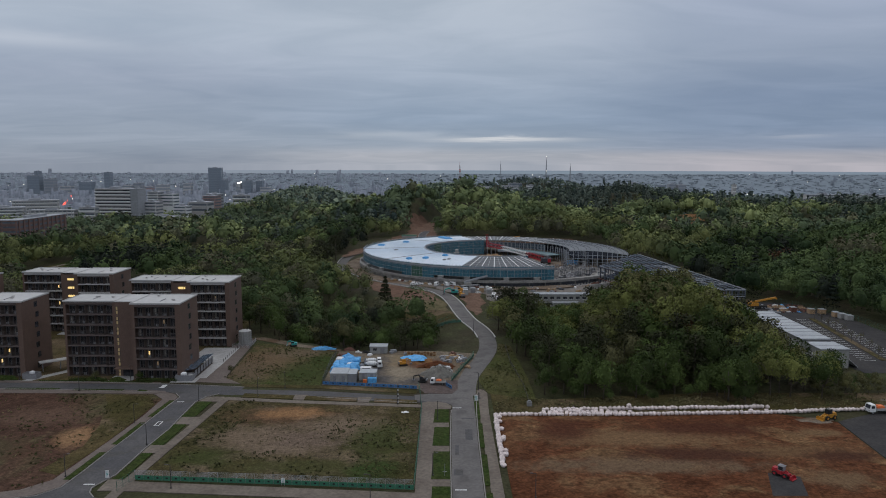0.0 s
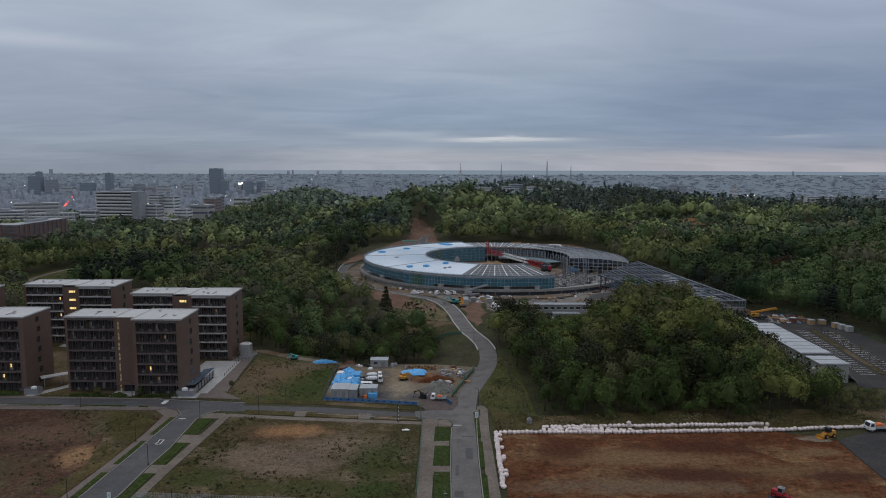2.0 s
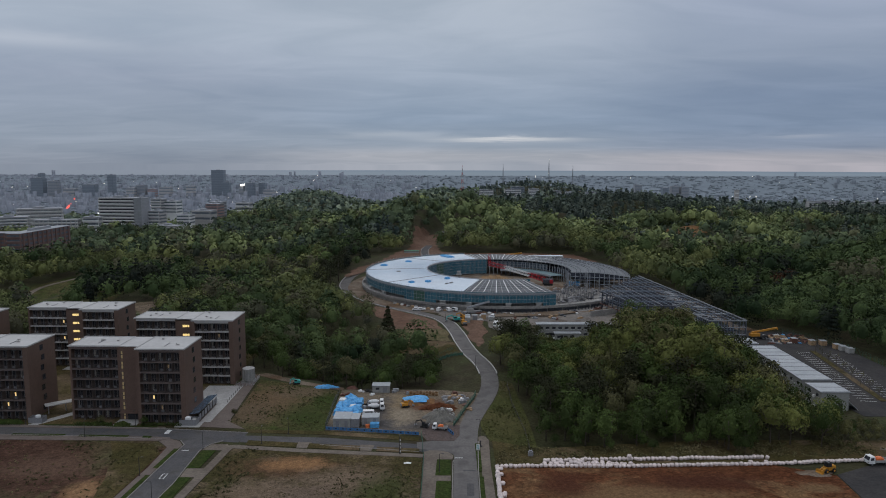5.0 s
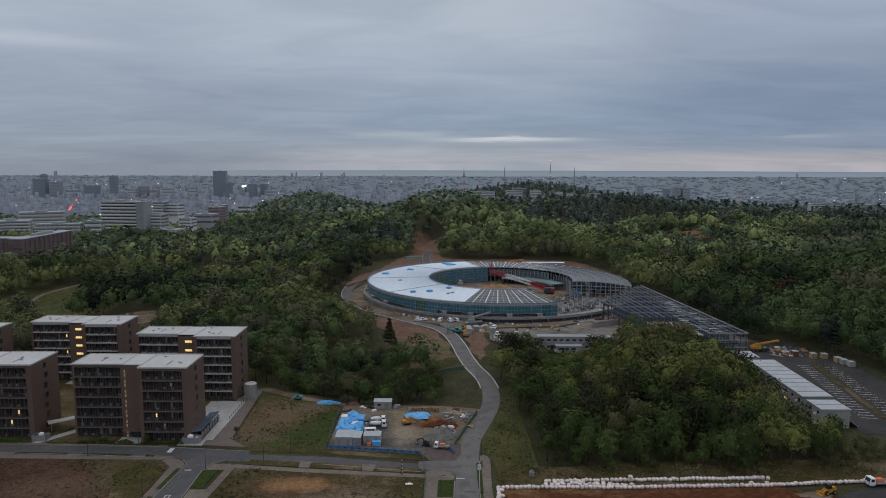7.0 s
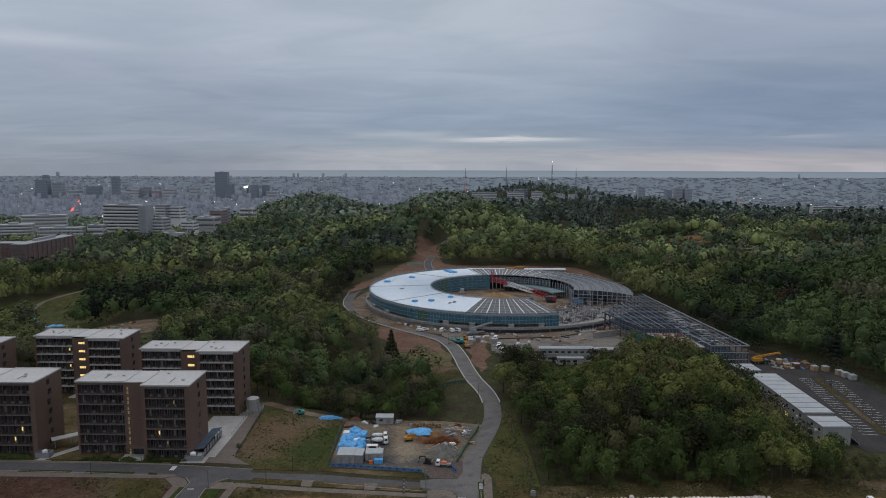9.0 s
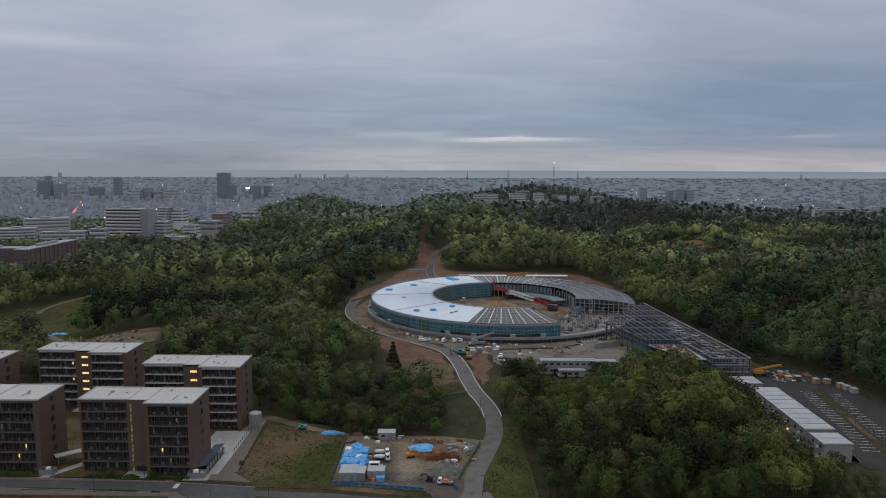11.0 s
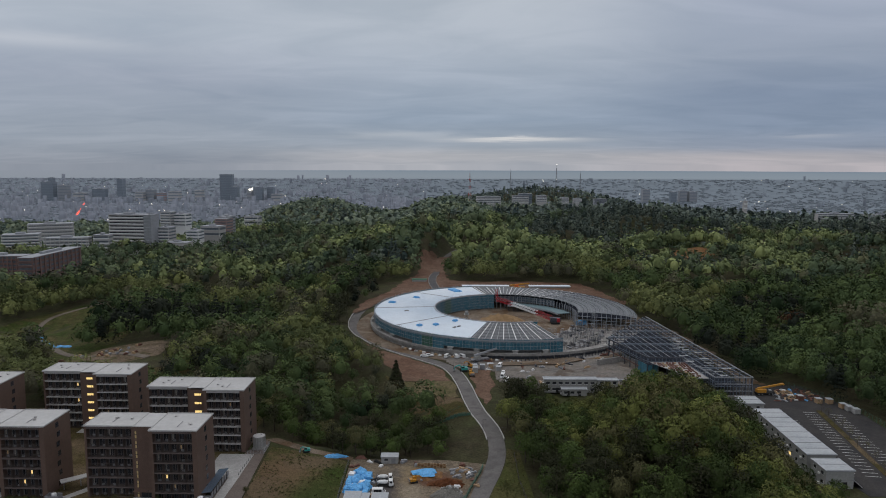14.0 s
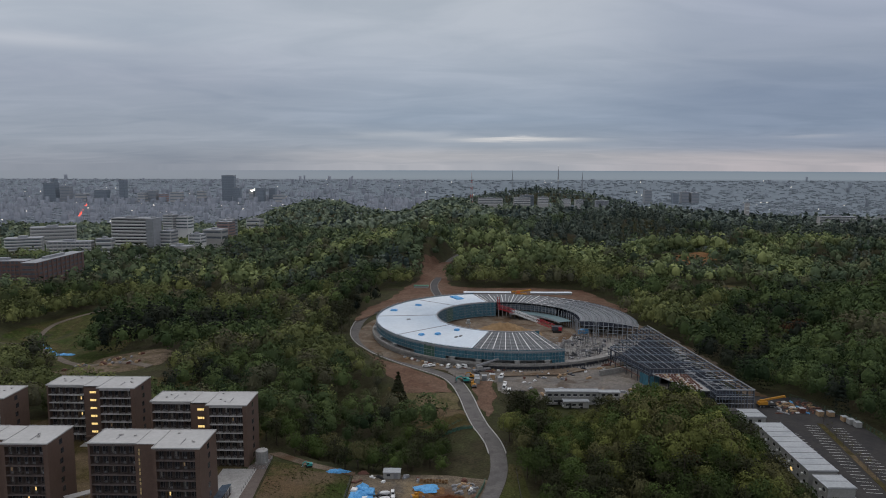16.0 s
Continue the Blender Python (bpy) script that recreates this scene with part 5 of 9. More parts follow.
for k in range(35):
    y = 283.2 + k * 3.4
    xl, xr = hall_x(y)
    if xr - xl < 1.5:
        continue
    part("roof_beam", Geo().beam((xl, y, HZ), (xr, y, HZ), 0.24, 0.3 if k % 4 else 0.6), M_dark_steel if k % 4 else M_blue_steel, hall)
for j in range(15):
    ys_ = [y for y in np.arange(283.2, 398, 2.0) if hall_x(y)[1] - 44 * j / 14 >= hall_x(y)[0] - 0.2]
    runs = []
    for y in ys_:
        if runs and y - runs[-1][1] < 2.5:
            runs[-1][1] = y
        else:
            runs.append([y, y])
    for y0, y1 in runs:
        if y1 > y0:
            part("purlin", Geo().beam((hall_x(y0)[1] - 44 * j / 14, y0, HZ + 0.25), (hall_x(y1)[1] - 44 * j / 14, y1, HZ + 0.25), 0.2), M_steel if j % 7 == 0 else M_blue_steel, hall)
part("edge_beam", Geo().beam((78.5, 349, HZ + 0.1), (89.5, 312.5, HZ + 0.1), 0.4, 0.6), M_dark_steel, hall)
part("edge_beam", Geo().beam((89.5, 312.4, HZ + 0.1), (106.2, 312.6, HZ + 0.1), 0.4, 0.6), M_dark_steel, hall)
part("edge_beam", Geo().beam((106.2, 312.4, HZ + 0.1), (109.2, 283.0, HZ + 0.1), 0.3, 0.4), M_steel, hall)
part("edge_beam", Geo().beam((109.2, 283.0, HZ + 0.1), (125.0, 283.0, HZ + 0.1), 0.3, 0.4), M_steel, hall)
part("edge_beam", Geo().beam((125.0, 283.0, HZ + 0.1), (112.4, 400, HZ + 0.1), 0.3, 0.4), M_steel, hall)
rs = random.Random(3)
for k in range(52):
    y = 284.4 + k * 1.28 + rs.uniform(-0.3, 0.3)
    xl, xr = hall_x(y)
    x0 = xr - 3 - rs.uniform(0, 13) * (0.4 + 0.6 * (y < 335))
    part("pipe", Geo().box(x0 - rs.uniform(2, 4.5), x0, y, y + 0.2, HZ + 0.4, HZ + 0.52), M_rib if k % 4 else M_white, hall, "pale pipe on the roof frame")
# black here too, as painted shade below the hall's roof grid
part("floor_deck", Geo().prism([(82.5, 349), (111.5, 394), (122.5, 286.5), (112, 286.5), (109, 316), (92.6, 316)], 3.6, 3.9), M_shade_deck, hall)
for k in range(24):
    y = 283.4 + k * 4.9
    xl, xr = hall_x(y)
    for x in (xl + 0.3, xr - 0.3, (xl + xr) / 2):
        part("column", Geo().beam((x, y, 0), (x, y, HZ), 0.4), M_dark_steel, hall)
part("end_wall", Geo().box(109.8, 124.6, 282.7, 283.0, 0.05, 1.2), M_concrete_dark, hall, "grey end wall panel")
for (xa, ya), (xb, yb), n in (((109.3, 283.0), (124.9, 283.0), 12), ((106.3, 312.2), (109.2, 283.6), 18), ((89.7, 312.4), (106.0, 312.5), 10), ((78.7, 348.6), (89.5, 312.8), 12)):
    for k in range(n + 1):
        x, y = lerp(xa, xb, k / n), lerp(ya, yb, k / n)
        part("stud", Geo().beam((x, y, 0.1 if ya < 300 else 3.8), (x, y, HZ), 0.13), M_blue_steel, hall)
    for z in (4.9, 7.0):
        part("rail", Geo().beam((xa, ya, z), (xb, yb, z), 0.14), M_blue_steel, hall)
part("upper_slab", Geo().prism([(90.6, 312), (105.9, 312), (108.6, 288), (102, 288)], 6.6, 6.9), M_concrete, hall, "pale concrete deck with stacked material")
for k in range(170):
    x, y = 90.6 + (k % 12) * 1.35 + rs.uniform(-0.25, 0.25), 289.2 + (k // 12) * 1.6 + rs.uniform(-0.2, 0.2)
    if x < 102.4 - (y - 288) * 0.49 or x > 108 - (y - 288) * 0.1 or y > 311.4 or rs.random() < 0.12:
        continue
    part("stacked_material", Geo().box(x - 0.42, x + 0.42, y - 0.4, y + 0.4, 6.9, 6.9 + rs.uniform(0.3, 0.6)), M_rust if k % 4 else M_timber, hall)
for x, y in ((91.6, 311), (98, 311), (105, 311), (103, 289), (108, 289), (97, 299.5), (106.8, 300)):
    part("column", Geo().beam((x, y, 0), (x, y, 6.6), 0.4), M_dark_steel, hall)
for z in (3.0, 6.0):
    part("girt", Geo().beam((89.6, 312.3, z), (78.6, 348.8, z), 0.3), M_rust if z < 4 else M_dark_steel, hall)
    part("girt", Geo().beam((109.4, 283.1, z), (124.8, 283.1, z), 0.3), M_steel, hall)
part("netting", Geo().beam((94, 312.1, 2.9), (89.6, 312.2, 2.9), 0.1, 5.2), M_net, hall, "blue scaffold netting")
part("netting", Geo().beam((89.2, 312.8, 2.9), (87.2, 320, 2.9), 0.1, 5.2), M_net, hall, "blue scaffold netting")
for k in range(5, 16):
    a = 14 + k * 5.0
    part("glazed_wall", Geo().arc(RING_X, RING_Y, RI + 2.6, RI + 2.8, a + 0.15, a + 4.85, 5.0, RZ - 0.8, 4), M_glazing, ring, "dusty blue glazing of the inner facade")
    for dz in (5.0, 6.6, 8.2):
        part("transom", Geo().arc(RING_X, RING_Y, RI + 2.3, RI + 2.55, a, a + 5.0, dz, dz + 0.16, 4), M_steel, ring)
    for da in (0.0, 1.67, 3.33):
        part("mullion", Geo().beam(pol(RI + 2.4, a + da, 4.2), pol(RI + 2.4, a + da, RZ - 0.8), 0.16), M_steel, ring)
part("inner_canopy", Geo().arc(RING_X, RING_Y, 35.5, RI + 1.5, 15, 82, 3.9, 4.2, 24), M_canopy, ring, "teal grey lower roof round the courtyard")
part("inner_canopy", Geo().arc(RING_X, RING_Y, 35.2, 36, 15, 82, 3.2, 4.0, 24), M_steel, ring)
for k in range(14):
    part("column", Geo().beam(pol(36, 16 + k * 5, 0), pol(36, 16 + k * 5, 3.9), 0.4), M_dark_steel, ring)
# courtyard
X, Y = np.meshgrid(np.linspace(-26, 26, 33), np.linspace(-22, 22, 33))
Zm = 6.2 * np.exp(-((X / 15) ** 2 + (Y / 11) ** 2) ** 1.4) * (1 + 0.15 * np.sin(X * 0.7) * np.cos(Y * 0.6) + 0.08 * np.sin(X * 1.9 + Y)) - 0.1
co = np.stack([X + RING_X - 2, Y + RING_Y - 6, Zm], -1).reshape(-1, 3)
ii = (np.arange(32)[:, None] * 33 + np.arange(32)[None]).reshape(-1)
tagged(new("sand_mound", quads_mesh("sand_mound", co, np.stack([ii, ii + 1, ii + 34, ii + 33], -1), M_sand, True)), "broad heap of ochre sand in the courtyard", "heap")


# ---------------------------------------------------------------- trees
rng = np.random.default_rng(4)


def crown_shape(H, R, puffs, rg, base=0.30, spread=(0.28, 0.44)):
    """A rounded crown: its middle, half-axes, and the leafy masses that stand on it (place, outward direction, radius)."""
    mid, ax = np.array([0, 0, H * (base + 0.92) / 2]), np.array([R * 0.78, R * 0.78, H * (0.92 - base) / 2])
    k = np.arange(puffs)
    up_ = 1.0 - (k + rg.uniform(0.1, 0.9, puffs)) / puffs * 1.45
    a = k * 2.4 + rg.uniform(-0.5, 0.5, puffs)
    w = np.sqrt(np.clip(1 - up_ ** 2, 0, 1))
    d = np.stack([w * np.cos(a), w * np.sin(a), up_], 1)
    C = mid + d * ax * rg.uniform(0.62, 1.0, puffs)[:, None]
    return mid, ax, C, d, R * rg.uniform(*spread, puffs)


def inner_mass(mid, ax, rg, size=0.80, seg=7):
    """The shaded heart of a crown, an uneven closed dome; returns corners (m, 4, 3)."""
    rows = []
    for pa in np.radians([118, 82, 46]):
        a = np.arange(seg) * 2 * np.pi / seg + pa
        q = size * rg.uniform(0.85, 1.12, seg)
        rows.append(mid + np.stack([q * np.sin(pa) * np.cos(a), q * np.sin(pa) * np.sin(a), q * np.cos(pa)], 1) * ax)
    top = np.repeat((mid + np.array([[0, 0, size * 1.02]]) * ax), seg, 0)
    rows.append(top)
    out = [np.stack([lo, np.roll(lo, -1, 0), np.roll(hi, -1, 0), hi], 1) for lo, hi in zip(rows[:-2], rows[1:-1])]
    last = rows[-2]
    out.append(np.stack([last, np.roll(last, -1, 0), top + 0.03 * (np.roll(last, -1, 0) - top), top + 0.03 * (last - top)], 1))
    return np.concatenate(out)


def crown_leaves(shape, n, leaf, rg, jitter=0.45, ragged=0.16):
    """Leaf clumps on the leafy masses of a crown."""
    mid, ax, C, d, pr = shape
    m = n * 3
    k = rg.choice(len(pr), m, p=pr ** 2 / (pr ** 2).sum())
    v = rg.normal(size=(m, 3)) + 0.75 * d[k] + np.array([0, 0, 0.45])
    v /= np.linalg.norm(v, axis=1)[:, None]
    p = C[k] + v * (pr[k] * rg.normal(1.0, ragged, m))[:, None] * np.array([1, 1, 0.85])
    ok = np.flatnonzero(np.linalg.norm((p - mid) / ax, axis=1) > 0.72)
    ok = ok[:n] if len(ok) >= n else np.resize(ok, n)
    nrm = 0.6 * v[ok] + 0.55 * d[k[ok]] + rg.normal(size=(n, 3)) * jitter
    return place_quads(p[ok], nrm, leaf * rg.uniform(0.55, 1.4, n), rg)


def leafy_mesh(name, dome, leaves, material, tints=None):
    """One crown or one wood: rounded masses shaded smooth, leaf clumps on them; tints: one value a face, alike on each tree."""
    co = np.concatenate([q.reshape(-1, 3) for q in (dome, leaves) if len(q)])
    nd = len(dome)
    # neighbouring corners of the rounded masses share a vertex
    flat_d = np.round(dome.reshape(-1, 3), 4)
    uq, inv = np.unique(flat_d, axis=0, return_inverse=True)
    inv = inv.reshape(-1, 4)
    if len(leaves):
        lv = leaves.reshape(-1, 3)
        fa = np.concatenate([inv, len(uq) + np.arange(len(lv)).reshape(-1, 4)])
        co = np.concatenate([uq, lv])
    else:
        fa, co = inv, uq
    me = quads_mesh(name, co, fa, material)
    sm = np.zeros(len(fa), bool)
    sm[:nd] = True
    me.polygons.foreach_set("use_smooth", sm)
    if tints is not None:
        me.attributes.new("tree", "FLOAT", "FACE").data.foreach_set("value", tints.astype(np.float32))
    return me


def place_quads(p, nrm, s, rg):
    n = len(p)
    nrm = nrm / np.linalg.norm(nrm, axis=1)[:, None]
    t = np.cross(nrm, rg.normal(size=(n, 3)))
    t /= np.linalg.norm(t, axis=1)[:, None] + 1e-9
    b_ = np.cross(nrm, t)
    sx, sy = s * 0.5, s * 0.5 * rg.uniform(0.6, 1.0, n)
    c = np.stack([p - t * sx[:, None] - b_ * sy[:, None] * 0.4, p + t * sx[:, None] * 0.3 - b_ * sy[:, None], p + t * sx[:, None] + b_ * sy[:, None] * 0.3,
                  p - t * sx[:, None] * 0.2 + b_ * sy[:, None]], 1)
    return c


def conifer_quads(n, H, R, leaf, rg):
    z = rg.uniform(0.10, 1.0, n) ** 0.85
    z = np.round(z * 9) / 9 * 0.6 + z * 0.4
    r = R * (1.02 - z) * rg.uniform(0.55, 1.05, n)
    a = rg.uniform(0, 2 * np.pi, n)
    p = np.stack([r * np.cos(a), r * np.sin(a), H * z], 1)
    nrm = np.stack([np.cos(a) * 0.7, np.sin(a) * 0.7, np.full(n, 0.8)], 1) + rg.normal(size=(n, 3)) * 0.35
    return place_quads(p, nrm, leaf * rg.uniform(0.6, 1.3, n), rg)


def pine_quads(n, H, R, leaf, rg):
    """An old pine: flat plates of needles at a few levels."""
    plates = 9
    th, hh = rg.uniform(0, 2 * np.pi, plates), np.linspace(0.42, 0.96, plates)
    rr = R * (1.15 - hh) * 0.9
    k = rg.integers(0, plates, n)
    d = rg.normal(size=(n, 3)) * np.array([1, 1, 0.28])
    p = np.stack([rr[k] * np.cos(th[k]), rr[k] * np.sin(th[k]), H * hh[k]], 1) + d * R * 0.33
    nrm = np.array([0, 0, 1.0]) + rg.normal(size=(n, 3)) * 0.5
    return place_quads(p, nrm, leaf * rg.uniform(0.6, 1.3, n), rg)


def quads_to_mesh(name, q, material):
    co = q.reshape(-1, 3)
    fa = np.arange(len(co)).reshape(-1, 4)
    return quads_mesh(name, co, fa, material)


def leafmat(name, c0, c1, island, objvary, broad, fine=2.6):
    """Foliage; in the woods each tree has a tint of its own."""
    dull = tuple(0.72 * v for v in c0)
    m = mat(name, c0, patch=dull, patch_scale=0.018, rough=0.8, vary=0.12, scale=broad, fine=fine, tint=c1, island=island, objvary=objvary, spec=0.06, mix=(1.04, 1.03, 0.90), bump=0.5)
    nt = m.node_tree
    b = nt.nodes["Principled BSDF"]
    old = b.inputs["Base Color"].links[0].from_socket
    at = nt.nodes.new("ShaderNodeAttribute")
    at.attribute_name = "tree"
    rp = nt.nodes.new("ShaderNodeValToRGB")
    for e, p, c in zip(rp.color_ramp.elements, (0.0, 1.0), ((0.45, 0.52, 0.56, 1), (1.55, 1.45, 1.30, 1))):
        e.position, e.color = p, c
    nt.links.new(at.outputs["Fac"], rp.inputs[0])
    mx = nt.nodes.new("ShaderNodeMix")
    mx.data_type, mx.blend_type = "RGBA", "MULTIPLY"
    mx.inputs[0].default_value = 0.0 if objvary else 1.0
    nt.links.new(old, mx.inputs[6])
    nt.links.new(rp.outputs[0], mx.inputs[7])
    nt.links.new(mx.outputs[2], b.inputs["Base Color"])
    return m


M_leaf = [leafmat("spring_leaf", (0.092, 0.104, 0.037), (0.124, 0.134, 0.051), 0.22, 0.35, 0.10),
          leafmat("green_leaf", (0.038, 0.059, 0.021), (0.060, 0.083, 0.030), 0.22, 0.35, 0.10),
          leafmat("budding_leaf", (0.094, 0.090, 0.048), (0.078, 0.080, 0.041), 0.22, 0.25, 0.10),
          leafmat("dark_needle", (0.024, 0.028, 0.016), (0.034, 0.036, 0.021), 0.22, 0.25, 0.10)]
# woods beyond: extra blue in the leaf colours stands for thin haze
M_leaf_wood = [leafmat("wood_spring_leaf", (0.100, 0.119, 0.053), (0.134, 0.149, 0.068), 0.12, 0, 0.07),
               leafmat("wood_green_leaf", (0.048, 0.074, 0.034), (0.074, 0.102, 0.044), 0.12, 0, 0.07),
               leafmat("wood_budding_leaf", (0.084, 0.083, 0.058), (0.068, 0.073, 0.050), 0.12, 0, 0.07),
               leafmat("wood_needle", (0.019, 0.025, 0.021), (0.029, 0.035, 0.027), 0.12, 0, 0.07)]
# hill woods: lighter, bluer leaf colours with the distance haze put into them
M_leaf_hill_hazed = [leafmat("hill_spring_leaf_hazed", (0.142, 0.178, 0.088), (0.180, 0.213, 0.109), 0.12, 0, 0.05, 1.2),
               leafmat("hill_green_leaf_hazed", (0.073, 0.104, 0.068), (0.099, 0.127, 0.081), 0.12, 0, 0.05, 1.2),
               leafmat("hill_budding_leaf_hazed", (0.098, 0.102, 0.070), (0.086, 0.098, 0.064), 0.12, 0, 0.05, 1.2),
               leafmat("hill_needle_hazed", (0.064, 0.084, 0.080), (0.084, 0.104, 0.095), 0.12, 0, 0.05, 1.2)]
# farthest woods: the haze is painted in as pale blue-grey leaf colour
M_leaf_far_hazed = [leafmat("far_spring_leaf_hazed", (0.160, 0.196, 0.140), (0.186, 0.218, 0.158), 0.12, 0, 0.03, 0.8),
              leafmat("far_green_leaf_hazed", (0.138, 0.178, 0.150), (0.164, 0.200, 0.166), 0.12, 0, 0.03, 0.8),
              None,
              leafmat("far_needle_hazed", (0.112, 0.142, 0.142), (0.136, 0.168, 0.160), 0.12, 0, 0.03, 0.8)]
M_red_leaf = leafmat("red_leaf", (0.090, 0.040, 0.028), (0.115, 0.055, 0.035), 0.3, 0.2, 0.2)


def trunk_geo(H, R, rg, conifer=False):
    g = Geo()
    r0 = H * 0.018 + 0.06
    top = H * (0.95 if conifer else 0.55)
    g.cyl(0, 0, -0.8, top, r0, r0 * 0.3, 7)
    if not conifer:
        for k in range(6):
            a, z = rg.uniform(0, 6.28), H * rg.uniform(0.25, 0.5)
            e = (R * 0.6 * math.cos(a), R * 0.6 * math.sin(a), z + H * rg.uniform(0.15, 0.35))
            g.beam((0, 0, z), e, r0 * 0.7, sides=5)
    return g


def make_tree(kind, i):
    rg = np.random.default_rng(100 + i)
    dome = np.zeros((0, 4, 3))
    if kind == "deciduous":
        H, R = 12.0, 4.7
        shape = crown_shape(H, R, 17, rg, 0.24, (0.22, 0.46))
        dome = inner_mass(*shape[:2], rg, 0.62)
        q = crown_leaves(shape, 1000, 0.50, rg, 0.42, 0.15)
        m, label = (M_leaf[i % 3], "broad-leaved tree in fresh spring leaf") if i < 20 else (M_red_leaf, "small tree with dull red young leaves")
    elif kind == "edge":
        H, R = 12.5, 3.3
        shape = crown_shape(H, R, 20, rg, 0.10, (0.22, 0.46))
        dome = inner_mass(*shape[:2], rg, 0.66)
        q = crown_leaves(shape, 1050, 0.42, rg, 0.6, 0.30)
        m, label = M_leaf[1], "slim broad-leaved tree leafed almost to the ground"
    elif kind == "cedar":
        H, R = 13.0, 3.6
        q = conifer_quads(1000, H, R, 0.95, rg)
        m, label = M_leaf[3], "dark green conifer with a pointed crown"
    else:
        H, R = 12.0, 4.0
        q = pine_quads(850, H, R, 0.6, rg)
        m, label = M_leaf[3], "dark pine with flat plates of needles"
    crown = leafy_mesh("crown", dome, q, m)
    return crown, trunk_geo(H, R, rg, kind not in ("deciduous", "edge")).mesh("trunk", M_bark, True), label


TREE_KINDS = {"spring": [make_tree("deciduous", i) for i in (0, 3, 6)], "green": [make_tree("deciduous", i) for i in (1, 4, 7)],
              "grey": [make_tree("deciduous", i) for i in (2, 5)], "red": [make_tree("deciduous", 20)], "cedar": [make_tree("cedar", i) for i in (8, 9)], "edge": [make_tree("edge", i) for i in (13, 14, 15)], "pine": [make_tree("pine", i) for i in (10, 11, 12)]}
tree_count = 0
taken = []


def plant(kind, x, y, s, z=None, label="", sink=0.0, slim=1.0):
    global tree_count
    crown, trunk, words = TREE_KINDS[kind][tree_count % len(TREE_KINDS[kind])]
    tree_count += 1
    ob = new("tree")
    tagged(ob, label or words, "tree", "trees")
    rz = (tree_count * 77.0) % 360
    ob.matrix_world = pose(x, y, (hgt(x, y) if z is None else z) - sink, 0, 0, rz) @ Matrix.Diagonal((slim * s * (0.92 + 0.16 * ((tree_count * 37) % 10) / 10), slim * s, s * (0.9 + 0.2 * ((tree_count * 53) % 10) / 10), 1))
    part("trunk", trunk, None, ob)
    part("crown", crown, None, ob)
    taken.append((x, y))
    return ob


def scatter(x0, x1, y0, y1, step, rg):
    out = []
    row = 0
    y = y0
    while y < y1:
        x = x0 + (row % 2) * step * 0.5
        while x < x1:
            out.append((x + rg.uniform(-0.38, 0.38) * step, y + rg.uniform(-0.38, 0.38) * step))
            x += step
        y += step * 0.87
        row += 1
    return out


def inside(x, y, poly):
    c = False
    n = len(poly)
    for i in range(n):
        (xa, ya), (xb, yb) = poly[i], poly[(i + 1) % n]
        if (ya > y) != (yb > y) and x < (xb - xa) * (y - ya) / (yb - ya) + xa:
            c = not c
    return c


MOUND = [(23, 184), (31, 174), (62, 171), (96, 172), (106, 178), (108, 192), (104, 200), (103, 262), (100, 280), (92, 283), (70, 284), (44, 277), (30, 283), (22, 276), (20, 246), (22, 228)]
rt = random.Random(5)
kinds_mound = ["spring"] * 4 + ["grey"] * 3 + ["green"] * 7 + ["pine"] * 6 + ["edge"] * 2
for x, y in scatter(20, 112, 170, 286, 6.3, np.random.default_rng(7)):
    if not inside(x, y, MOUND) or (y > 264 and 37 < x < 78):
        continue
    kd = rt.choice(kinds_mound)
    if x < 46 and y > 255:
        kd = rt.choice(["pine", "pine", "pine", "cedar", "green"])
    if x < 48 and y < 240:
        kd = rt.choice(["pine", "green", "green", "grey", "pine"])
    side = x / y
    if y > 212 and 0.22 < side < 0.42:
        kd = rt.choice(["spring", "spring", "grey", "green", "grey", "green", "pine"])
    if side > 0.3 and y < 206:
        kd = rt.choice(["green", "green", "pine", "pine", "spring", "edge"])
    if 0.138 < side < 0.215 and y > 215:
        top = (61 - 58 * y / 290 - 1.0 - hgt(x, y)) / 12.0
        if top > 0.35:
            plant(rt.choice(["green", "spring", "spring"]), x, y, min(0.85, top))
        continue
    if side > 0.475 and y < 226:
        if side < 0.60 and y < (204 if side < 0.505 else 192):
            plant(rt.choice(["spring", "green", "green", "grey"]), x, y, (1.2 - (side - 0.475) * 3.4) * rt.uniform(0.9, 1.08), slim=0.85)
        continue
    tall = 1 + 0.36 * float(gauss(x, y, 78, 214, 24, 26))
    if y < 184:
        plant("edge", x, y, rt.uniform(0.75, 1.15))
        if rt.random() < 0.8:
            plant("green", x + rt.uniform(-3, 3), y - rt.uniform(1.5, 4.5), rt.uniform(0.28, 0.5), label="dark green undergrowth at the wood's edge")
        continue
    plant(kd, x, y, rt.uniform(0.84, 1.16) * tall, slim=rt.uniform(0.82, 1.0))
for i, (x, y) in enumerate(scatter(-52, -1, 224, 262, 6.6, np.random.default_rng(8))):
    if x > -4 + (y - 224) * 0.1 or (y < 236 and x < -42):
        continue
    plant(rt.choice(["green", "green", "pine", "grey", "pine", "green"]), x, y, rt.uniform(0.6, 0.9), sink=1.0)
for x, y in scatter(99, 121, 174, 196, 3.4, np.random.default_rng(31)):
    if 0.52 * y < x < 121 and not (x > 110 and y > 190) and not (x > 108 and y < 176):
        plant(rt.choice(["grey", "grey", "green"]), x, y, rt.uniform(0.2, 0.38), label="low shrub in the rough grass below the offices")
plant("red", 75, 209, 0.95)
plant("red", 76, 214, 0.8)
plant("red", 196, 402, 1.1, hgt(196, 402) + 4)
plant("red", 203, 406, 1.0, hgt(203, 406) + 4)
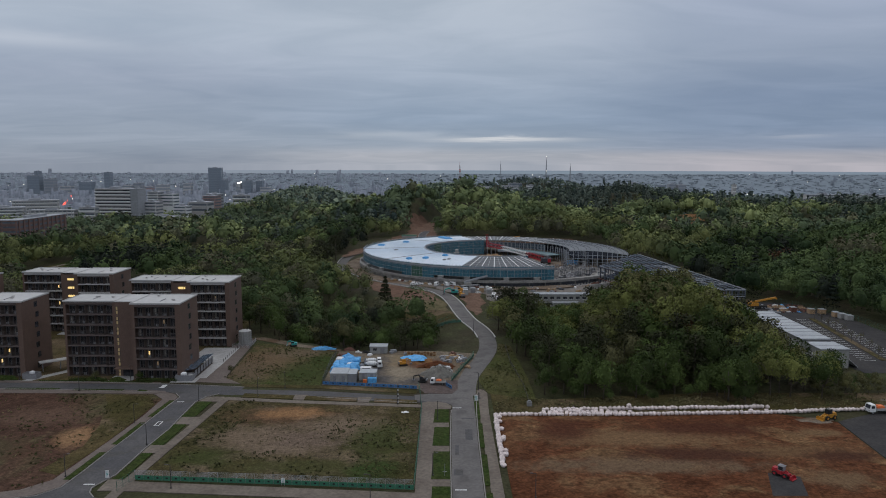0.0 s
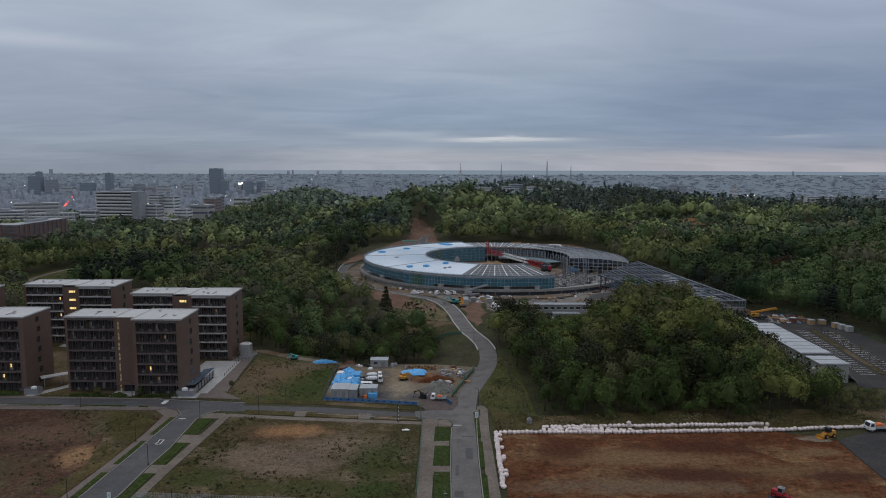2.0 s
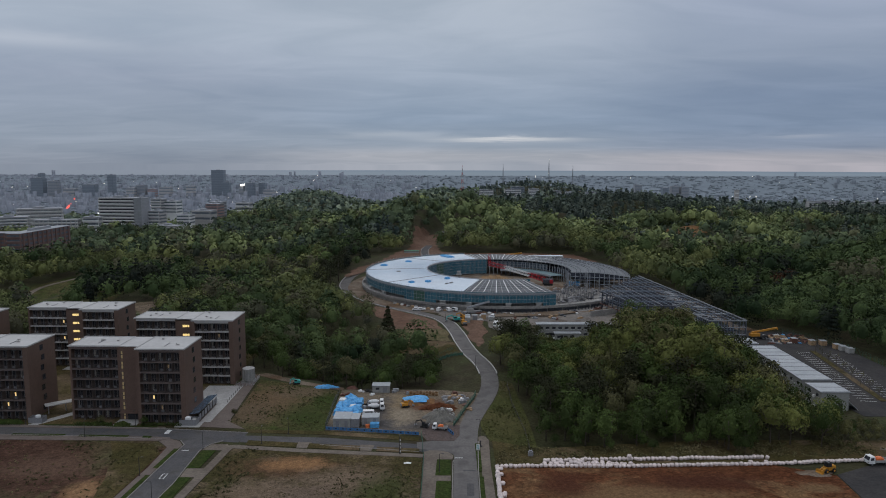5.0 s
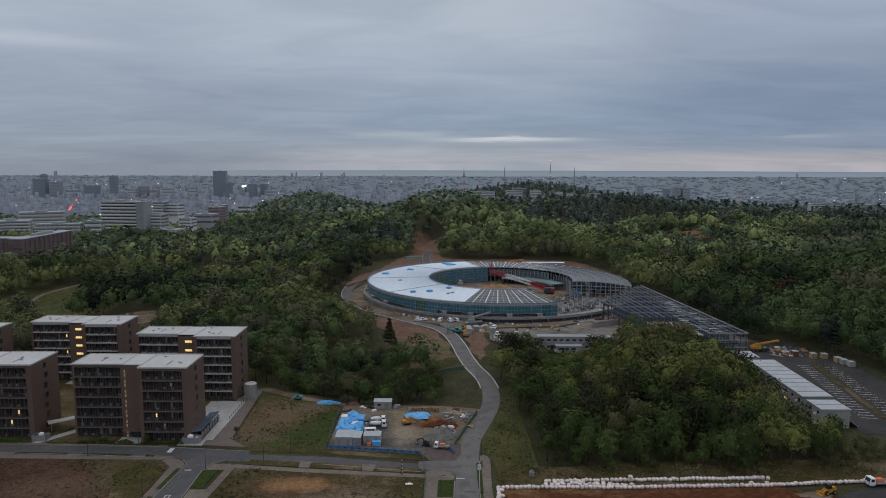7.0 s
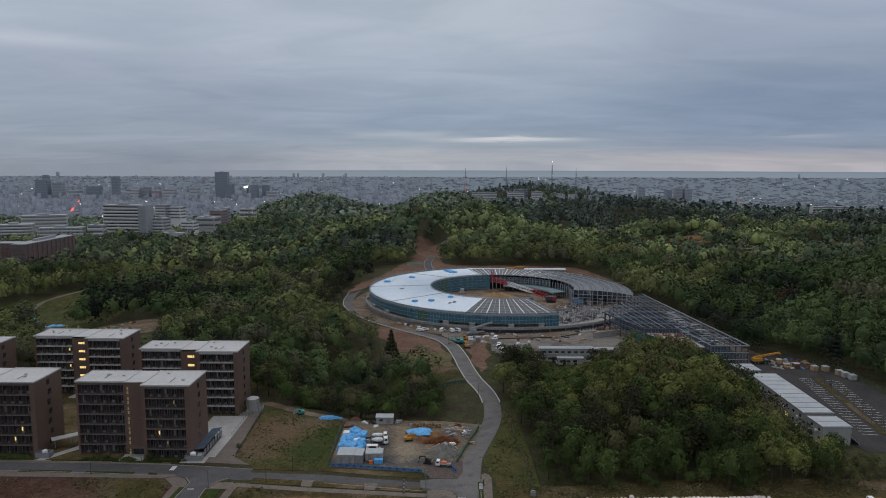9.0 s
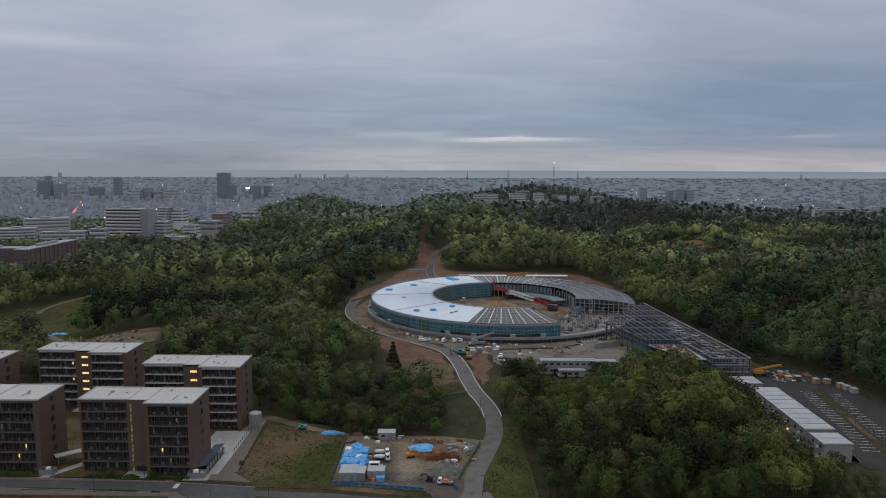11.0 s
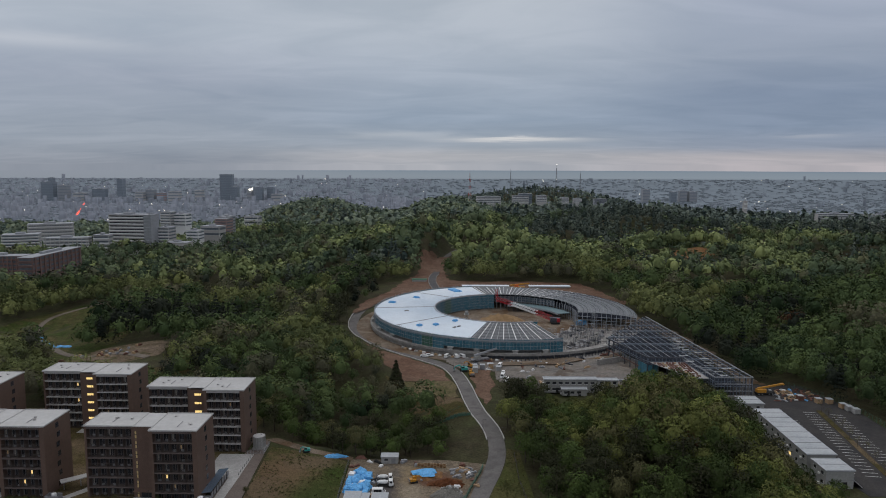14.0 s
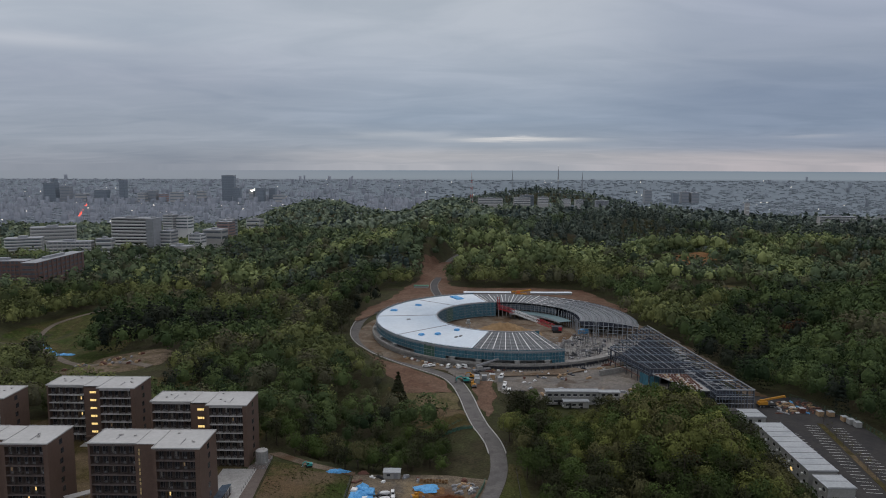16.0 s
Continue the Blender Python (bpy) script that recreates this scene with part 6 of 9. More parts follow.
plant("cedar", -24.6, 292.5, 1.2, label="tall dark conifer standing by itself on the bank", slim=1.3)
plant("cedar", -26.8, 290.5, 0.95, slim=1.35)


for x, y in ((-70, 419), (-69, 444), (-67, 431), (-74, 409), (-73, 456), (-77, 437), (-76, 470), (-83, 474), (-80, 487), (-84, 501), (-91, 489), (-71, 480), (-75, 494), (-67, 401), (-74, 395), (-80, 452)):
    plant("pine", x, y, rt.uniform(1.0, 1.3), label="dark pine beside the ring road")
for i, (x, y) in enumerate(((-70, 247), (-65, 243), (-60, 243), (-55, 238), (-70, 255), (-64, 251), (-58, 251), (-53, 246), (-74, 251), (-67, 259), (-60, 259), (-53, 255), (-56, 232.5))):
    plant(("green", "pine", "green", "pine", "grey")[i % 5], x, y, rt.uniform(0.7, 0.95), label="dark tree at the wood's edge behind the tank")


# woods beyond, each kind of tree one mass of crowns
OPEN_BANK = [(8.5, 262), (4, 304), (-6, 330), (-30, 352), (-52, 380), (-58, 372), (-46, 342), (-33, 314), (-27, 298), (-21, 284), (-9, 272), (-2, 262)]
RING_BEND = [(-12, 341), (-25, 354), (-38, 368), (-47, 384), (-55.5, 402), (-61, 432), (-60.5, 455)]
CAMPUS_PLOTS = [(-496, -400, 940, 1005), (-428, -392, 645, 765), (-500, -432, 675, 720), (-405, -366, 950, 985), (-398, -345, 1000, 1068), (-545, -450, 886, 920), (-600, -545, 915, 955), (-640, -570, 1045, 1100), (-386, -355, 1092, 1150), (-535, -485, 1240, 1285)]


def clearing(x, y):
    """True where no wood stands."""
    bare = np.hypot(x - RING_X, y - RING_Y) < np.where((x > 70) & (y > 395), 89, 98)
    bare |= near_line(x, y, RING_BEND, 13.0, 1.0) > 0.5
    bare |= near_line(x, y, MAIN_ROAD, 9.5, 1.0) > 0.5
    bare |= in_poly(x, y, OPEN_BANK)
    bare |= (x > 100) & (y < 306) & (x < 163 - np.maximum(0, y - 268) * 0.42)
    bare |= (x > 8) & (x < 136) & (y > 284) & (y < 420) & (x < 136 - (y - 283) * 0.107)
    bare |= (x < -64) & (y < 262)
    bare |= (y < 222)
    bare |= np.hypot(x + 22, (y - 302) / 1.2) < 11
    bare |= (x > -52) & (x < 112) & (y > 165) & (y < 284) & ~((x < 0) & (y > 262))
    bare |= in_poly(x, y, BANK) | in_poly(x, y, SLOPE) | in_poly(x, y, NORTH)
    bare |= (x > 10) & (x < 112) & (y > 480) & (y < 520)
    bare |= near_line(x, y, [(-380, 446), (-290, 465), (-232, 398)], 9, 1) > 0.5
    bare |= np.hypot((x + 288) / 56, (y - 422) / 62) < 1
    bare |= np.hypot((x + 290) / 32, (y - 500) / 50) < 1
    bare |= np.hypot((x + 196) / 32, (y - 378) / 24) < 1
    bare |= (x > -216) & (x < -150) & (y > 318) & (y < 370)
    bare |= np.hypot((x + 26) / 42, (y - 534) / 50) < 1
    bare |= (x < -42) & (x > -72) & (y < 250)
    bare |= np.hypot((x + 150) / 22, (y - 318) / 20) < 1
    bare |= np.hypot((x + 115) / 15, (y - 668) / 40) < 1
    bare |= np.hypot((x - 207) / 58, (y - 608) / 36) < 1
    bare |= np.hypot((x - 262) / 20, (y - 760) / 20) < 1
    for x0, x1, y0, y1 in CAMPUS_PLOTS:
        bare |= (x > x0) & (x < x1) & (y > y0) & (y < y1)
    return bare


def stamp(templates, P, S, Rz, V):
    """One array of leaf quads from templates set down at P, scaled by S, turned by Rz, and the value V of its tree for each."""
    out, val = [np.zeros((0, 4, 3))], [np.zeros(0)]
    which = np.arange(len(P)) % len(templates)
    for k, q in enumerate(templates):
        sel = which == k
        if not sel.any():
            continue
        p, s, r = P[sel], S[sel], Rz[sel]
        c, sn = np.cos(r)[:, None, None], np.sin(r)[:, None, None]
        x = q[None, ..., 0] * c - q[None, ..., 1] * sn
        y = q[None, ..., 0] * sn + q[None, ..., 1] * c
        z = np.broadcast_to(q[None, ..., 2], x.shape)
        out.append((np.stack([x, y, z], -1) * s[:, None, None, None] + p[:, None, None, :]).reshape(-1, 4, 3))
        val.append(np.repeat(V[sel], len(q)))
    return np.concatenate(out), np.concatenate(val)


# stands of one kind in the woods: place, half-breadths, towards conifers (-) or young leaf (+)
STANDS = [(-299, 790, 42, 60, -1.8), (-165, 462, 34, 50, -2.0), (-67, 480, 16, 48, -2.4), (-55, 640, 26, 30, -1.8), (-165, 705, 30, 30, -1.8), (262, 712, 44, 22, -2.4), (290, 600, 26, 32, -2.2),
          (203, 392, 18, 20, -1.6), (-57, 240, 14, 22, -1.5), (-201, 430, 24, 36, -1.8), (571, 1050, 120, 120, -1.5), (124, 512, 12, 22, -1.2),
          (77, 665, 95, 60, 2.4), (119, 585, 16, 22, 2.4), (-46, 560, 16, 46, 2.2), (-72, 375, 22, 50, 1.6), (-168, 552, 34, 25, 1.5), (-203, 640, 38, 26, 0.6), (138, 432, 26, 34, 0.9), (270, 786, 120, 34, 2.0), (370, 690, 40, 70, 1.2), (-240, 1450, 130, 110, -1.6), (-30, 880, 120, 60, 1.2), (480, 900, 90, 70, 1.0), (390, 2950, 450, 260, -2.0),
          (145, 541, 30, 22, -2.0), (213, 690, 40, 22, -1.8), (195, 437, 20, 15, -1.8), (459, 859, 60, 40, -1.6), (-250, 652, 40, 36, -1.4), (-109, 654, 20, 24, -2.0), (-138, 616, 24, 20, -2.0), (-284, 982, 80, 60, -1.6),
          (313, 729, 30, 42, 1.6), (320, 660, 20, 36, 1.6), (-183, 690, 34, 36, 1.8), (-82, 407, 14, 40, 2.0), (238, 690, 50, 24, -1.8), (223, 572, 45, 16, -2.2), (300, 672, 26, 26, -1.2), (165, 500, 30, 20, -1.4)]


def woods(y0, y1, step, blobs, nleaf, leaf, size, shares, mats, margin=14):
    rg = np.random.default_rng(int(y0))
    xm = 0.655 * y1 + margin
    nx, ny = int(2 * xm / step), int((y1 - y0) / (step * 0.87))
    X, Y = np.meshgrid(np.linspace(-xm, xm, nx), np.linspace(y0, y1, ny, endpoint=False))
    X = X + rg.uniform(-0.42, 0.42, X.shape) * step + (np.arange(ny)[:, None] % 2) * step * 0.5
    Y = Y + rg.uniform(-0.42, 0.42, Y.shape) * step
    X, Y = X.ravel(), Y.ravel()
    keep = (np.abs(X) < 0.655 * Y + margin) & ~clearing(X, Y)
    if y1 > 1500:
        keep &= (height(X, Y) > -74) | ((X < -120) & (Y < 2250))
    X, Y = X[keep], Y[keep]
    patch = 0.7 * np.sin(X / 38 + 1) * np.cos(Y / 52) + 0.5 * np.sin(X / 71 - Y / 93) + 0.4 * np.sin(X / 17 - Y / 23) + rg.normal(size=len(X)) * 0.28
    patch -= 2.2 * np.clip((Y - np.where(X > 0.40 * Y, 1010, 835)) / 60, 0, 1) * np.clip((X - 60) / 60, 0, 1) * (Y < 1900)
    for sx_, sy_, ra, rb_, shift in STANDS:
        patch += shift * np.exp(-(((X - sx_) / ra) ** 2 + ((Y - sy_) / rb_) ** 2) ** 2)
    patch -= 0.4 * ((X > -125) & (X < 10) & (Y < 345))
    order = np.argsort(np.argsort(patch)) / max(1, len(X))
    lo = 0.0
    for kind_i, share, name, words in shares:
        sel = (order >= lo) & (order < lo + share)
        lo += share
        if not sel.any():
            continue
        P = np.stack([X[sel], Y[sel], height(X[sel], Y[sel]) - 0.6], 1)
        S = size * np.clip(rg.normal(1.0, 0.19, len(P)), 0.6, 1.5) * (0.95 if kind_i == 3 else 1.0)
        S = S * (1 - 0.42 * near_line(P[:, 0], P[:, 1], RING_BEND, 14.0, 26.0)) * (1 - 0.45 * gauss(P[:, 0], P[:, 1], 205, 540, 50, 28)) * (1 - 0.4 * gauss(P[:, 0], P[:, 1], -36, 306, 14, 26))
        tm_d, tm_l = [], []
        for k in range(6):
            r2 = np.random.default_rng(int(y0) + 10 * kind_i + k)
            if kind_i == 3:
                if k % 3:
                    shape = crown_shape(12.0, 3.5, blobs, r2, 0.12, (0.26, 0.46))
                    tm_d.append(inner_mass(*shape[:2], r2, 0.62, 5))
                    tm_l.append(crown_leaves(shape, nleaf, leaf, r2, 0.22, 0.18))
                    continue
                tm_d.append(np.zeros((0, 4, 3)))
                tm_l.append(conifer_quads(max(18, int(nleaf * 0.95)), 13.0, 3.6, leaf * 1.2, r2))
            else:
                shape = crown_shape(12.5, 4.2, blobs, r2, 0.20, (0.24, 0.50))
                tm_d.append(inner_mass(*shape[:2], r2, 0.64 if y0 < 600 else 0.70, 5))
                tm_l.append(crown_leaves(shape, nleaf, leaf, r2, 0.32, 0.14))
        turn = rg.uniform(0, 6.28, len(P))
        own = np.clip(rg.normal(0.5, 0.26, len(P)), 0, 1)
        dome, v_dome = stamp(tm_d, P, S, turn, own)
        leaves, v_leaf = stamp(tm_l, P, S, turn, own)
        tagged(new(name, leafy_mesh(name, dome, leaves, mats[kind_i], np.concatenate([v_dome, v_leaf]))), words, "woods", kind="stuff")


SH = [(3, 0.12, "conifer_wood", "dark conifers standing among the woods"), (1, 0.47, "green_wood", "mid-green broad-leaved woods on rolling ground"),
      (2, 0.12, "budding_wood", "olive grey budding trees in the woods"), (0, 0.29, "spring_wood", "yellow-green spring woods on rolling ground")]
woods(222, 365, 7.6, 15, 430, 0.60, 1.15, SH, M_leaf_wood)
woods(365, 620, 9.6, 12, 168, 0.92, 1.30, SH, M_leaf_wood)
woods(620, 1250, 12.6, 9, 56, 1.5, 1.55, [(3, 0.22, *SH[0][2:]), (1, 0.42, *SH[1][2:]), (2, 0.08, *SH[2][2:]), (0, 0.28, *SH[3][2:])], M_leaf_hill_hazed)
woods(1250, 4100, 19.0, 5, 10, 3.4, 1.9, [(3, 0.40, SH[0][2], SH[0][3]), (1, 0.42, SH[1][2], SH[1][3]), (0, 0.18, SH[3][2], SH[3][3])], M_leaf_far_hazed)


# ---------------------------------------------------------------- vehicles and machines
def wheel(parent, x, y, r, w, rim=M_grey_metal):
    g = Geo().cyl(x, r, y - w / 2, y + w / 2, r, sides=12, axis="y")
    t = part("wheel", g, M_rubber, parent)
    part("rim", Geo().cyl(x, r, y - w / 2 - 0.015, y + w / 2 + 0.015, r * 0.55, sides=10, axis="y"), rim, t)
    return t


def cab_geo(x0, x1, w, z0, z1, slope=0.35):
    """A lorry's cab: sloping windscreen at x1."""
    h = w / 2
    zb = z0 + (z1 - z0) * 0.45
    prof = [(x0, z0), (x1, z0), (x1, zb), (x1 - slope, z1), (x0 + 0.1, z1)]
    vs = [(x, -h, z) for x, z in prof] + [(x, h, z) for x, z in prof]
    n = len(prof)
    fs = [tuple(range(n)), tuple(range(2 * n - 1, n - 1, -1))] + [(k, k + n, (k + 1) % n + n, (k + 1) % n) for k in range(n)]
    return Geo().add(vs, [f[::-1] for f in fs])


def truck(at, rz, load, label, scale=1.0):
    v = thing("truck", label, "truck", at, rz, "site vehicles")
    L = 5.6
    part("chassis", Geo().box(-2.8, 2.7, -0.45, 0.45, 0.45, 0.75), M_rubber, v)
    cab = part("cab", cab_geo(1.2, 2.8, 1.95, 0.6, 2.35), M_white, v, "white cab")
    part("windscreen", Geo().add([(2.82, -0.85, 1.42), (2.82, 0.85, 1.42), (2.50, 0.8, 2.22), (2.50, -0.8, 2.22)], [(0, 1, 2, 3)]), M_window, cab)
    for s in (-1, 1):
        part("side_window", Geo().box(1.55, 2.4, s * 0.985 - 0.01, s * 0.985 + 0.01, 1.45, 2.1), M_window, cab)
        part("headlight", Geo().box(2.78, 2.83, s * 0.7 - 0.18, s * 0.7 + 0.18, 0.8, 1.0), M_grey_metal, cab)
    if load == "mixer":
        g = Geo().cyl(0, 1.6, -2.7, -1.6, 0.3, 0.66, 14, "x").cyl(0, 1.6, -1.6, 0.2, 0.66, 0.7, 14, "x").cyl(0, 1.6, 0.2, 1.0, 0.7, 0.4, 14, "x")
        part("mixer_drum", g, M_white, v, "white mixer drum", True)
        part("chute", Geo().beam((-2.6, 0, 2.3), (-3.1, 0, 1.2), 0.4), M_grey_metal, v)
        part("frame", Geo().box(-2.5, -2.2, -0.6, 0.6, 0.75, 1.6).box(0.8, 1.0, -0.6, 0.6, 0.75, 1.7), M_grey_metal, v)
    elif load == "dump":
        part("bed", Geo().box(-2.8, 1.05, -0.98, 0.98, 0.85, 0.95).box(-2.8, 1.05, -0.98, -0.92, 0.95, 1.45).box(-2.8, 1.05, 0.92, 0.98, 0.95, 1.45).box(0.98, 1.05, -0.92, 0.92, 0.95, 1.6).box(-2.8, -2.74, -0.92, 0.92, 0.95, 1.45), M_prefab, v)
        part("cargo", Geo().box(-1.2, 0.6, -0.7, 0.7, 0.95, 1.75).box(-1.0, 0.3, -0.5, 0.5, 1.75, 1.95), M_orange, v, "orange load on the bed")
    else:
        part("box_body", Geo().box(-2.8, 1.05, -1.0, 1.0, 0.85, 2.6), M_white, v)
    for x in (1.95, -1.75):
        for s in (-1, 1):
            wheel(v, x, s * 0.82, 0.42, 0.28)
    if scale != 1.0:
        v.scale = (scale, scale, scale)
    return v


def car(at, rz, paint, label, van=False):
    v = thing("van" if van else "car", label, "van" if van else "car", at, rz, "parked vehicles")
    z1, h = (1.85, 0.82) if van else (1.45, 0.8)
    lower = Geo().box(-2.0, 2.1, -h, h, 0.35, 0.85)
    part("body", lower, paint, v)
    prof = [(-1.95, 0.85), (1.9 if van else 1.0, 0.85), (1.3 if van else 0.35, z1), (-1.85 if van else -1.2, z1)]
    vs = [(x, -h + 0.08, z) for x, z in prof] + [(x, h - 0.08, z) for x, z in prof]
    cabin = part("cabin", Geo().add(vs, [(0, 1, 2, 3), (7, 6, 5, 4), (0, 4, 5, 1), (1, 5, 6, 2), (2, 6, 7, 3), (3, 7, 4, 0)]), paint, v)
    for s in (-1, 1):
        part("side_window", Geo().box(-1.3, 1.0 if van else 0.3, s * (h - 0.07) - 0.012, s * (h - 0.07) + 0.012, 1.02, z1 - 0.15), M_window, cabin)
    xa = prof[1][0]
    xb = prof[2][0]
    part("windscreen", Geo().add([(xa - 0.03, -0.65, 0.92), (xa - 0.03, 0.65, 0.92), (xb + 0.05, 0.6, z1 - 0.06), (xb + 0.05, -0.6, z1 - 0.06)], [(0, 1, 2, 3)]), M_window, cabin)
    for x in (1.3, -1.3):
        for s in (-1, 1):
            wheel(v, x, s * (h - 0.1), 0.32, 0.2)
    return v


def excavator(at, rz, paint, label, scale=1.0, reach=1.0):
    v = thing("excavator", label, "excavator", at, rz, "diggers")
    for s in (-1, 1):
        tr = part("track", Geo().box(-1.5, 1.5, s * 1.0 - 0.28, s * 1.0 + 0.28, 0.1, 0.75).cyl(-1.5, 0.42, s * 1.0 - 0.28, s * 1.0 + 0.28, 0.33, sides=10, axis="y").cyl(1.5, 0.42, s * 1.0 - 0.28, s * 1.0 + 0.28, 0.33, sides=10, axis="y"), M_rubber, v)
    part("undercarriage", Geo().box(-0.8, 0.8, -0.75, 0.75, 0.3, 0.85), M_grey_metal, v)
    house = part("house", Geo().box(-1.9, 1.0, -1.15, 1.15, 0.9, 1.7).box(-1.9, -0.7, -1.1, 1.1, 1.7, 2.05), paint, v)
    cab = part("cab", Geo().box(-0.4, 1.05, 0.25, 1.12, 1.7, 2.75), paint, v)
    part("cab_window", Geo().box(-0.25, 1.08, 0.32, 1.14, 1.85, 2.6), M_window, cab)
    part("counterweight", Geo().box(-2.25, -1.9, -1.05, 1.05, 0.95, 1.85), M_grey_metal, v)
    k1, k2, k3 = (2.6 * reach, -0.25, 3.4), (4.4 * reach, -0.25, 2.4), (4.6 * reach, -0.25, 0.7)
    part("boom", Geo().beam((0.8, -0.25, 1.4), (1.8 * reach, -0.25, 3.2), 0.4, 0.5).beam((1.8 * reach, -0.25, 3.2), k2, 0.35, 0.45), paint, v)
    part("stick", Geo().beam(k2, k3, 0.28, 0.35), paint, v)
    part("bucket", Geo().box(-0.45, 0.35, -0.45, 0.45, -0.35, 0.35, 0, k3).box(0.35, 0.6, -0.45, 0.45, -0.3, -0.1, 0, k3), M_grey_metal, v)
    v.scale = (scale, scale, scale)
    return v


def wheel_loader(at, rz, paint, label, fork=False):
    v = thing("telehandler" if fork else "wheel_loader", label, "loader", at, rz)
    part("body", Geo().box(-2.3, 0.4, -0.9, 0.9, 0.7, 1.6).box(-2.3, -1.0, -0.75, 0.75, 1.6, 1.9), paint, v)
    part("front_frame", Geo().box(0.4, 1.7, -0.6, 0.6, 0.6, 1.2), paint, v)
    cab = part("cab", Geo().box(-0.9, 0.5, -0.65, 0.65, 1.6, 2.75).box(-1.0, 0.6, -0.75, 0.75, 2.75, 2.87), M_rubber if not fork else M_grey_metal, v, "glazed dark cab")
    for s in (-1, 1):
        part("cab_window", Geo().box(-0.75, 0.35, s * 0.66 - 0.012, s * 0.66 + 0.012, 1.75, 2.62), M_window, cab)
        part("lift_arm", Geo().beam((0.6, s * 0.45, 1.5), (2.6, s * 0.45, 0.7), 0.2, 0.3), paint, v)
        for x in (1.1, -1.5):
            wheel(v, x, s * 0.95, 0.62, 0.45, paint)
    part("bucket", Geo().box(2.4, 2.55, -1.15, 1.15, 0.15, 1.0).box(2.55, 3.2, -1.15, 1.15, 0.1, 0.22).box(2.55, 3.0, -1.15, -1.08, 0.2, 0.85).box(2.55, 3.0, 1.08, 1.15, 0.2, 0.85), paint, v)
    part("light_bar", Geo().box(-0.3, 0.1, -0.4, 0.4, 2.88, 3.0), M_grey_metal, cab)
    return v


Z1 = 0.1
truck((105.7, 163.0, 0.11), 185, "dump", "white cab lorry with an orange load standing on dark asphalt")
wheel_loader((91.2, 158.8, Z1), 200, M_yellow, "yellow wheel loader with a dark cab beside gravel").scale = (0.84, 0.84, 0.84)
wheel_loader((65.6, 128.2, Z1), -52, M_red, "red telehandler parked on bare red earth", True).scale = (0.76, 0.76, 0.76)
truck((-20.4, 199.8, 0.08), 4, "mixer", "white concrete mixer lorry in the site yard", 0.92)
truck((-20.8, 203.6, 0.08), 4, "mixer", "white concrete mixer lorry in the site yard", 0.88)
car((-21.9, 194.8, 0.08), 2, M_white, "small white van in the site yard", True)
truck((-1.3, 184.6, 0.1), 172, "dump", "small white tipper with an orange load at the yard gate", 0.75)
excavator((-11.9, 202.6, 0.08), 20, M_yellow, "yellow excavator digging in the site yard", 0.66, 0.8)
excavator((-5.6, 186.4, 0.1), 160, M_rubber, "dark grey excavator at the yard gate", 0.6)
excavator((-49.5, 224.6, 0.09), 200, M_teal, "teal mini excavator on the gravel track", 0.62, 0.7)
excavator((5.0, 318.6, 0.09), 190, M_teal, "teal excavator with a raised boom by the site road", 0.95)
excavator((8.6, 311.2, 0.09), 100, M_yellow, "yellow excavator by the site road", 0.95)
excavator((8.4, 325.2, 0.09), 150, M_yellow, "yellow excavator by the site road", 0.8)
for x, y, vn in ((-3.2, 342.0, True), (1.6, 341.6, True), (4.6, 342.2, True), (-12.0, 344.0, False), (-14.4, 343.0, False), (22.6, 326.0, True), (22.8, 309.5, True), (24.4, 303.5, True), (23.4, 315.0, False)):
    car((x, y, 0.09), 95 + 7 * x, M_white, "white van parked below the round building" if vn else "pale car parked below the round building", vn)

# ---------------------------------------------------------------- white sacks round the red field
bag_meshes = []
for i in range(6):
    rg2 = np.random.default_rng(30 + i)
    g = Geo()
    nu, nv = 10, 6
    vs = []
    for j in range(nv + 1):
        t = j / nv
        r = 0.58 * (0.86 + 0.26 * math.sin(math.pi * min(1, t * 1.05))) if t < 0.86 else (0.50 - (t - 0.86) * 2.6)
        for k in range(nu):
            a = 2 * math.pi * k / nu
            q = r * (1 + 0.09 * math.sin(3 * a + i) + rg2.uniform(-0.06, 0.06)) * (0.94 + 0.12 * (abs(math.cos(2 * a)) < 0.5))
            vs.append((q * math.cos(a), q * math.sin(a), 1.08 * t ** 0.9 + rg2.uniform(-0.03, 0.03)))
    fs = [(j * nu + k, j * nu + (k + 1) % nu, (j + 1) * nu + (k + 1) % nu, (j + 1) * nu + k) for j in range(nv) for k in range(nu)]
    fs += [tuple(range(nu))[::-1], tuple(nv * nu + k for k in range(nu))]
    g.add(vs, fs)
    g.cyl(0.03, 0.02, 1.0, 1.22, 0.1, 0.16, 6)
    bag_meshes.append(g.mesh("sack", M_bag, True))
bag_n = 0


def sack(x, y, z=0.1):
    global bag_n
    ob = new("sack", bag_meshes[bag_n % 6])
    bag_n += 1
    ob.matrix_world = pose(x + rt.uniform(-0.1, 0.1), y + rt.uniform(-0.12, 0.12), z, rt.uniform(-6, 6), rt.uniform(-6, 6), rt.uniform(0, 360)) @ Matrix.Diagonal((rt.uniform(0.76, 0.96), rt.uniform(0.76, 0.96), rt.uniform(0.62, 0.84), 1))
    tagged(ob, "full white bulk sack in the wall round the red field", "sack", "white bulk sacks")


def line_y(x):
    return float(np.interp(x, [12, 25, 43, 79, 105], [160.4, 161.0, 160.9, 162.6, 165.1]))


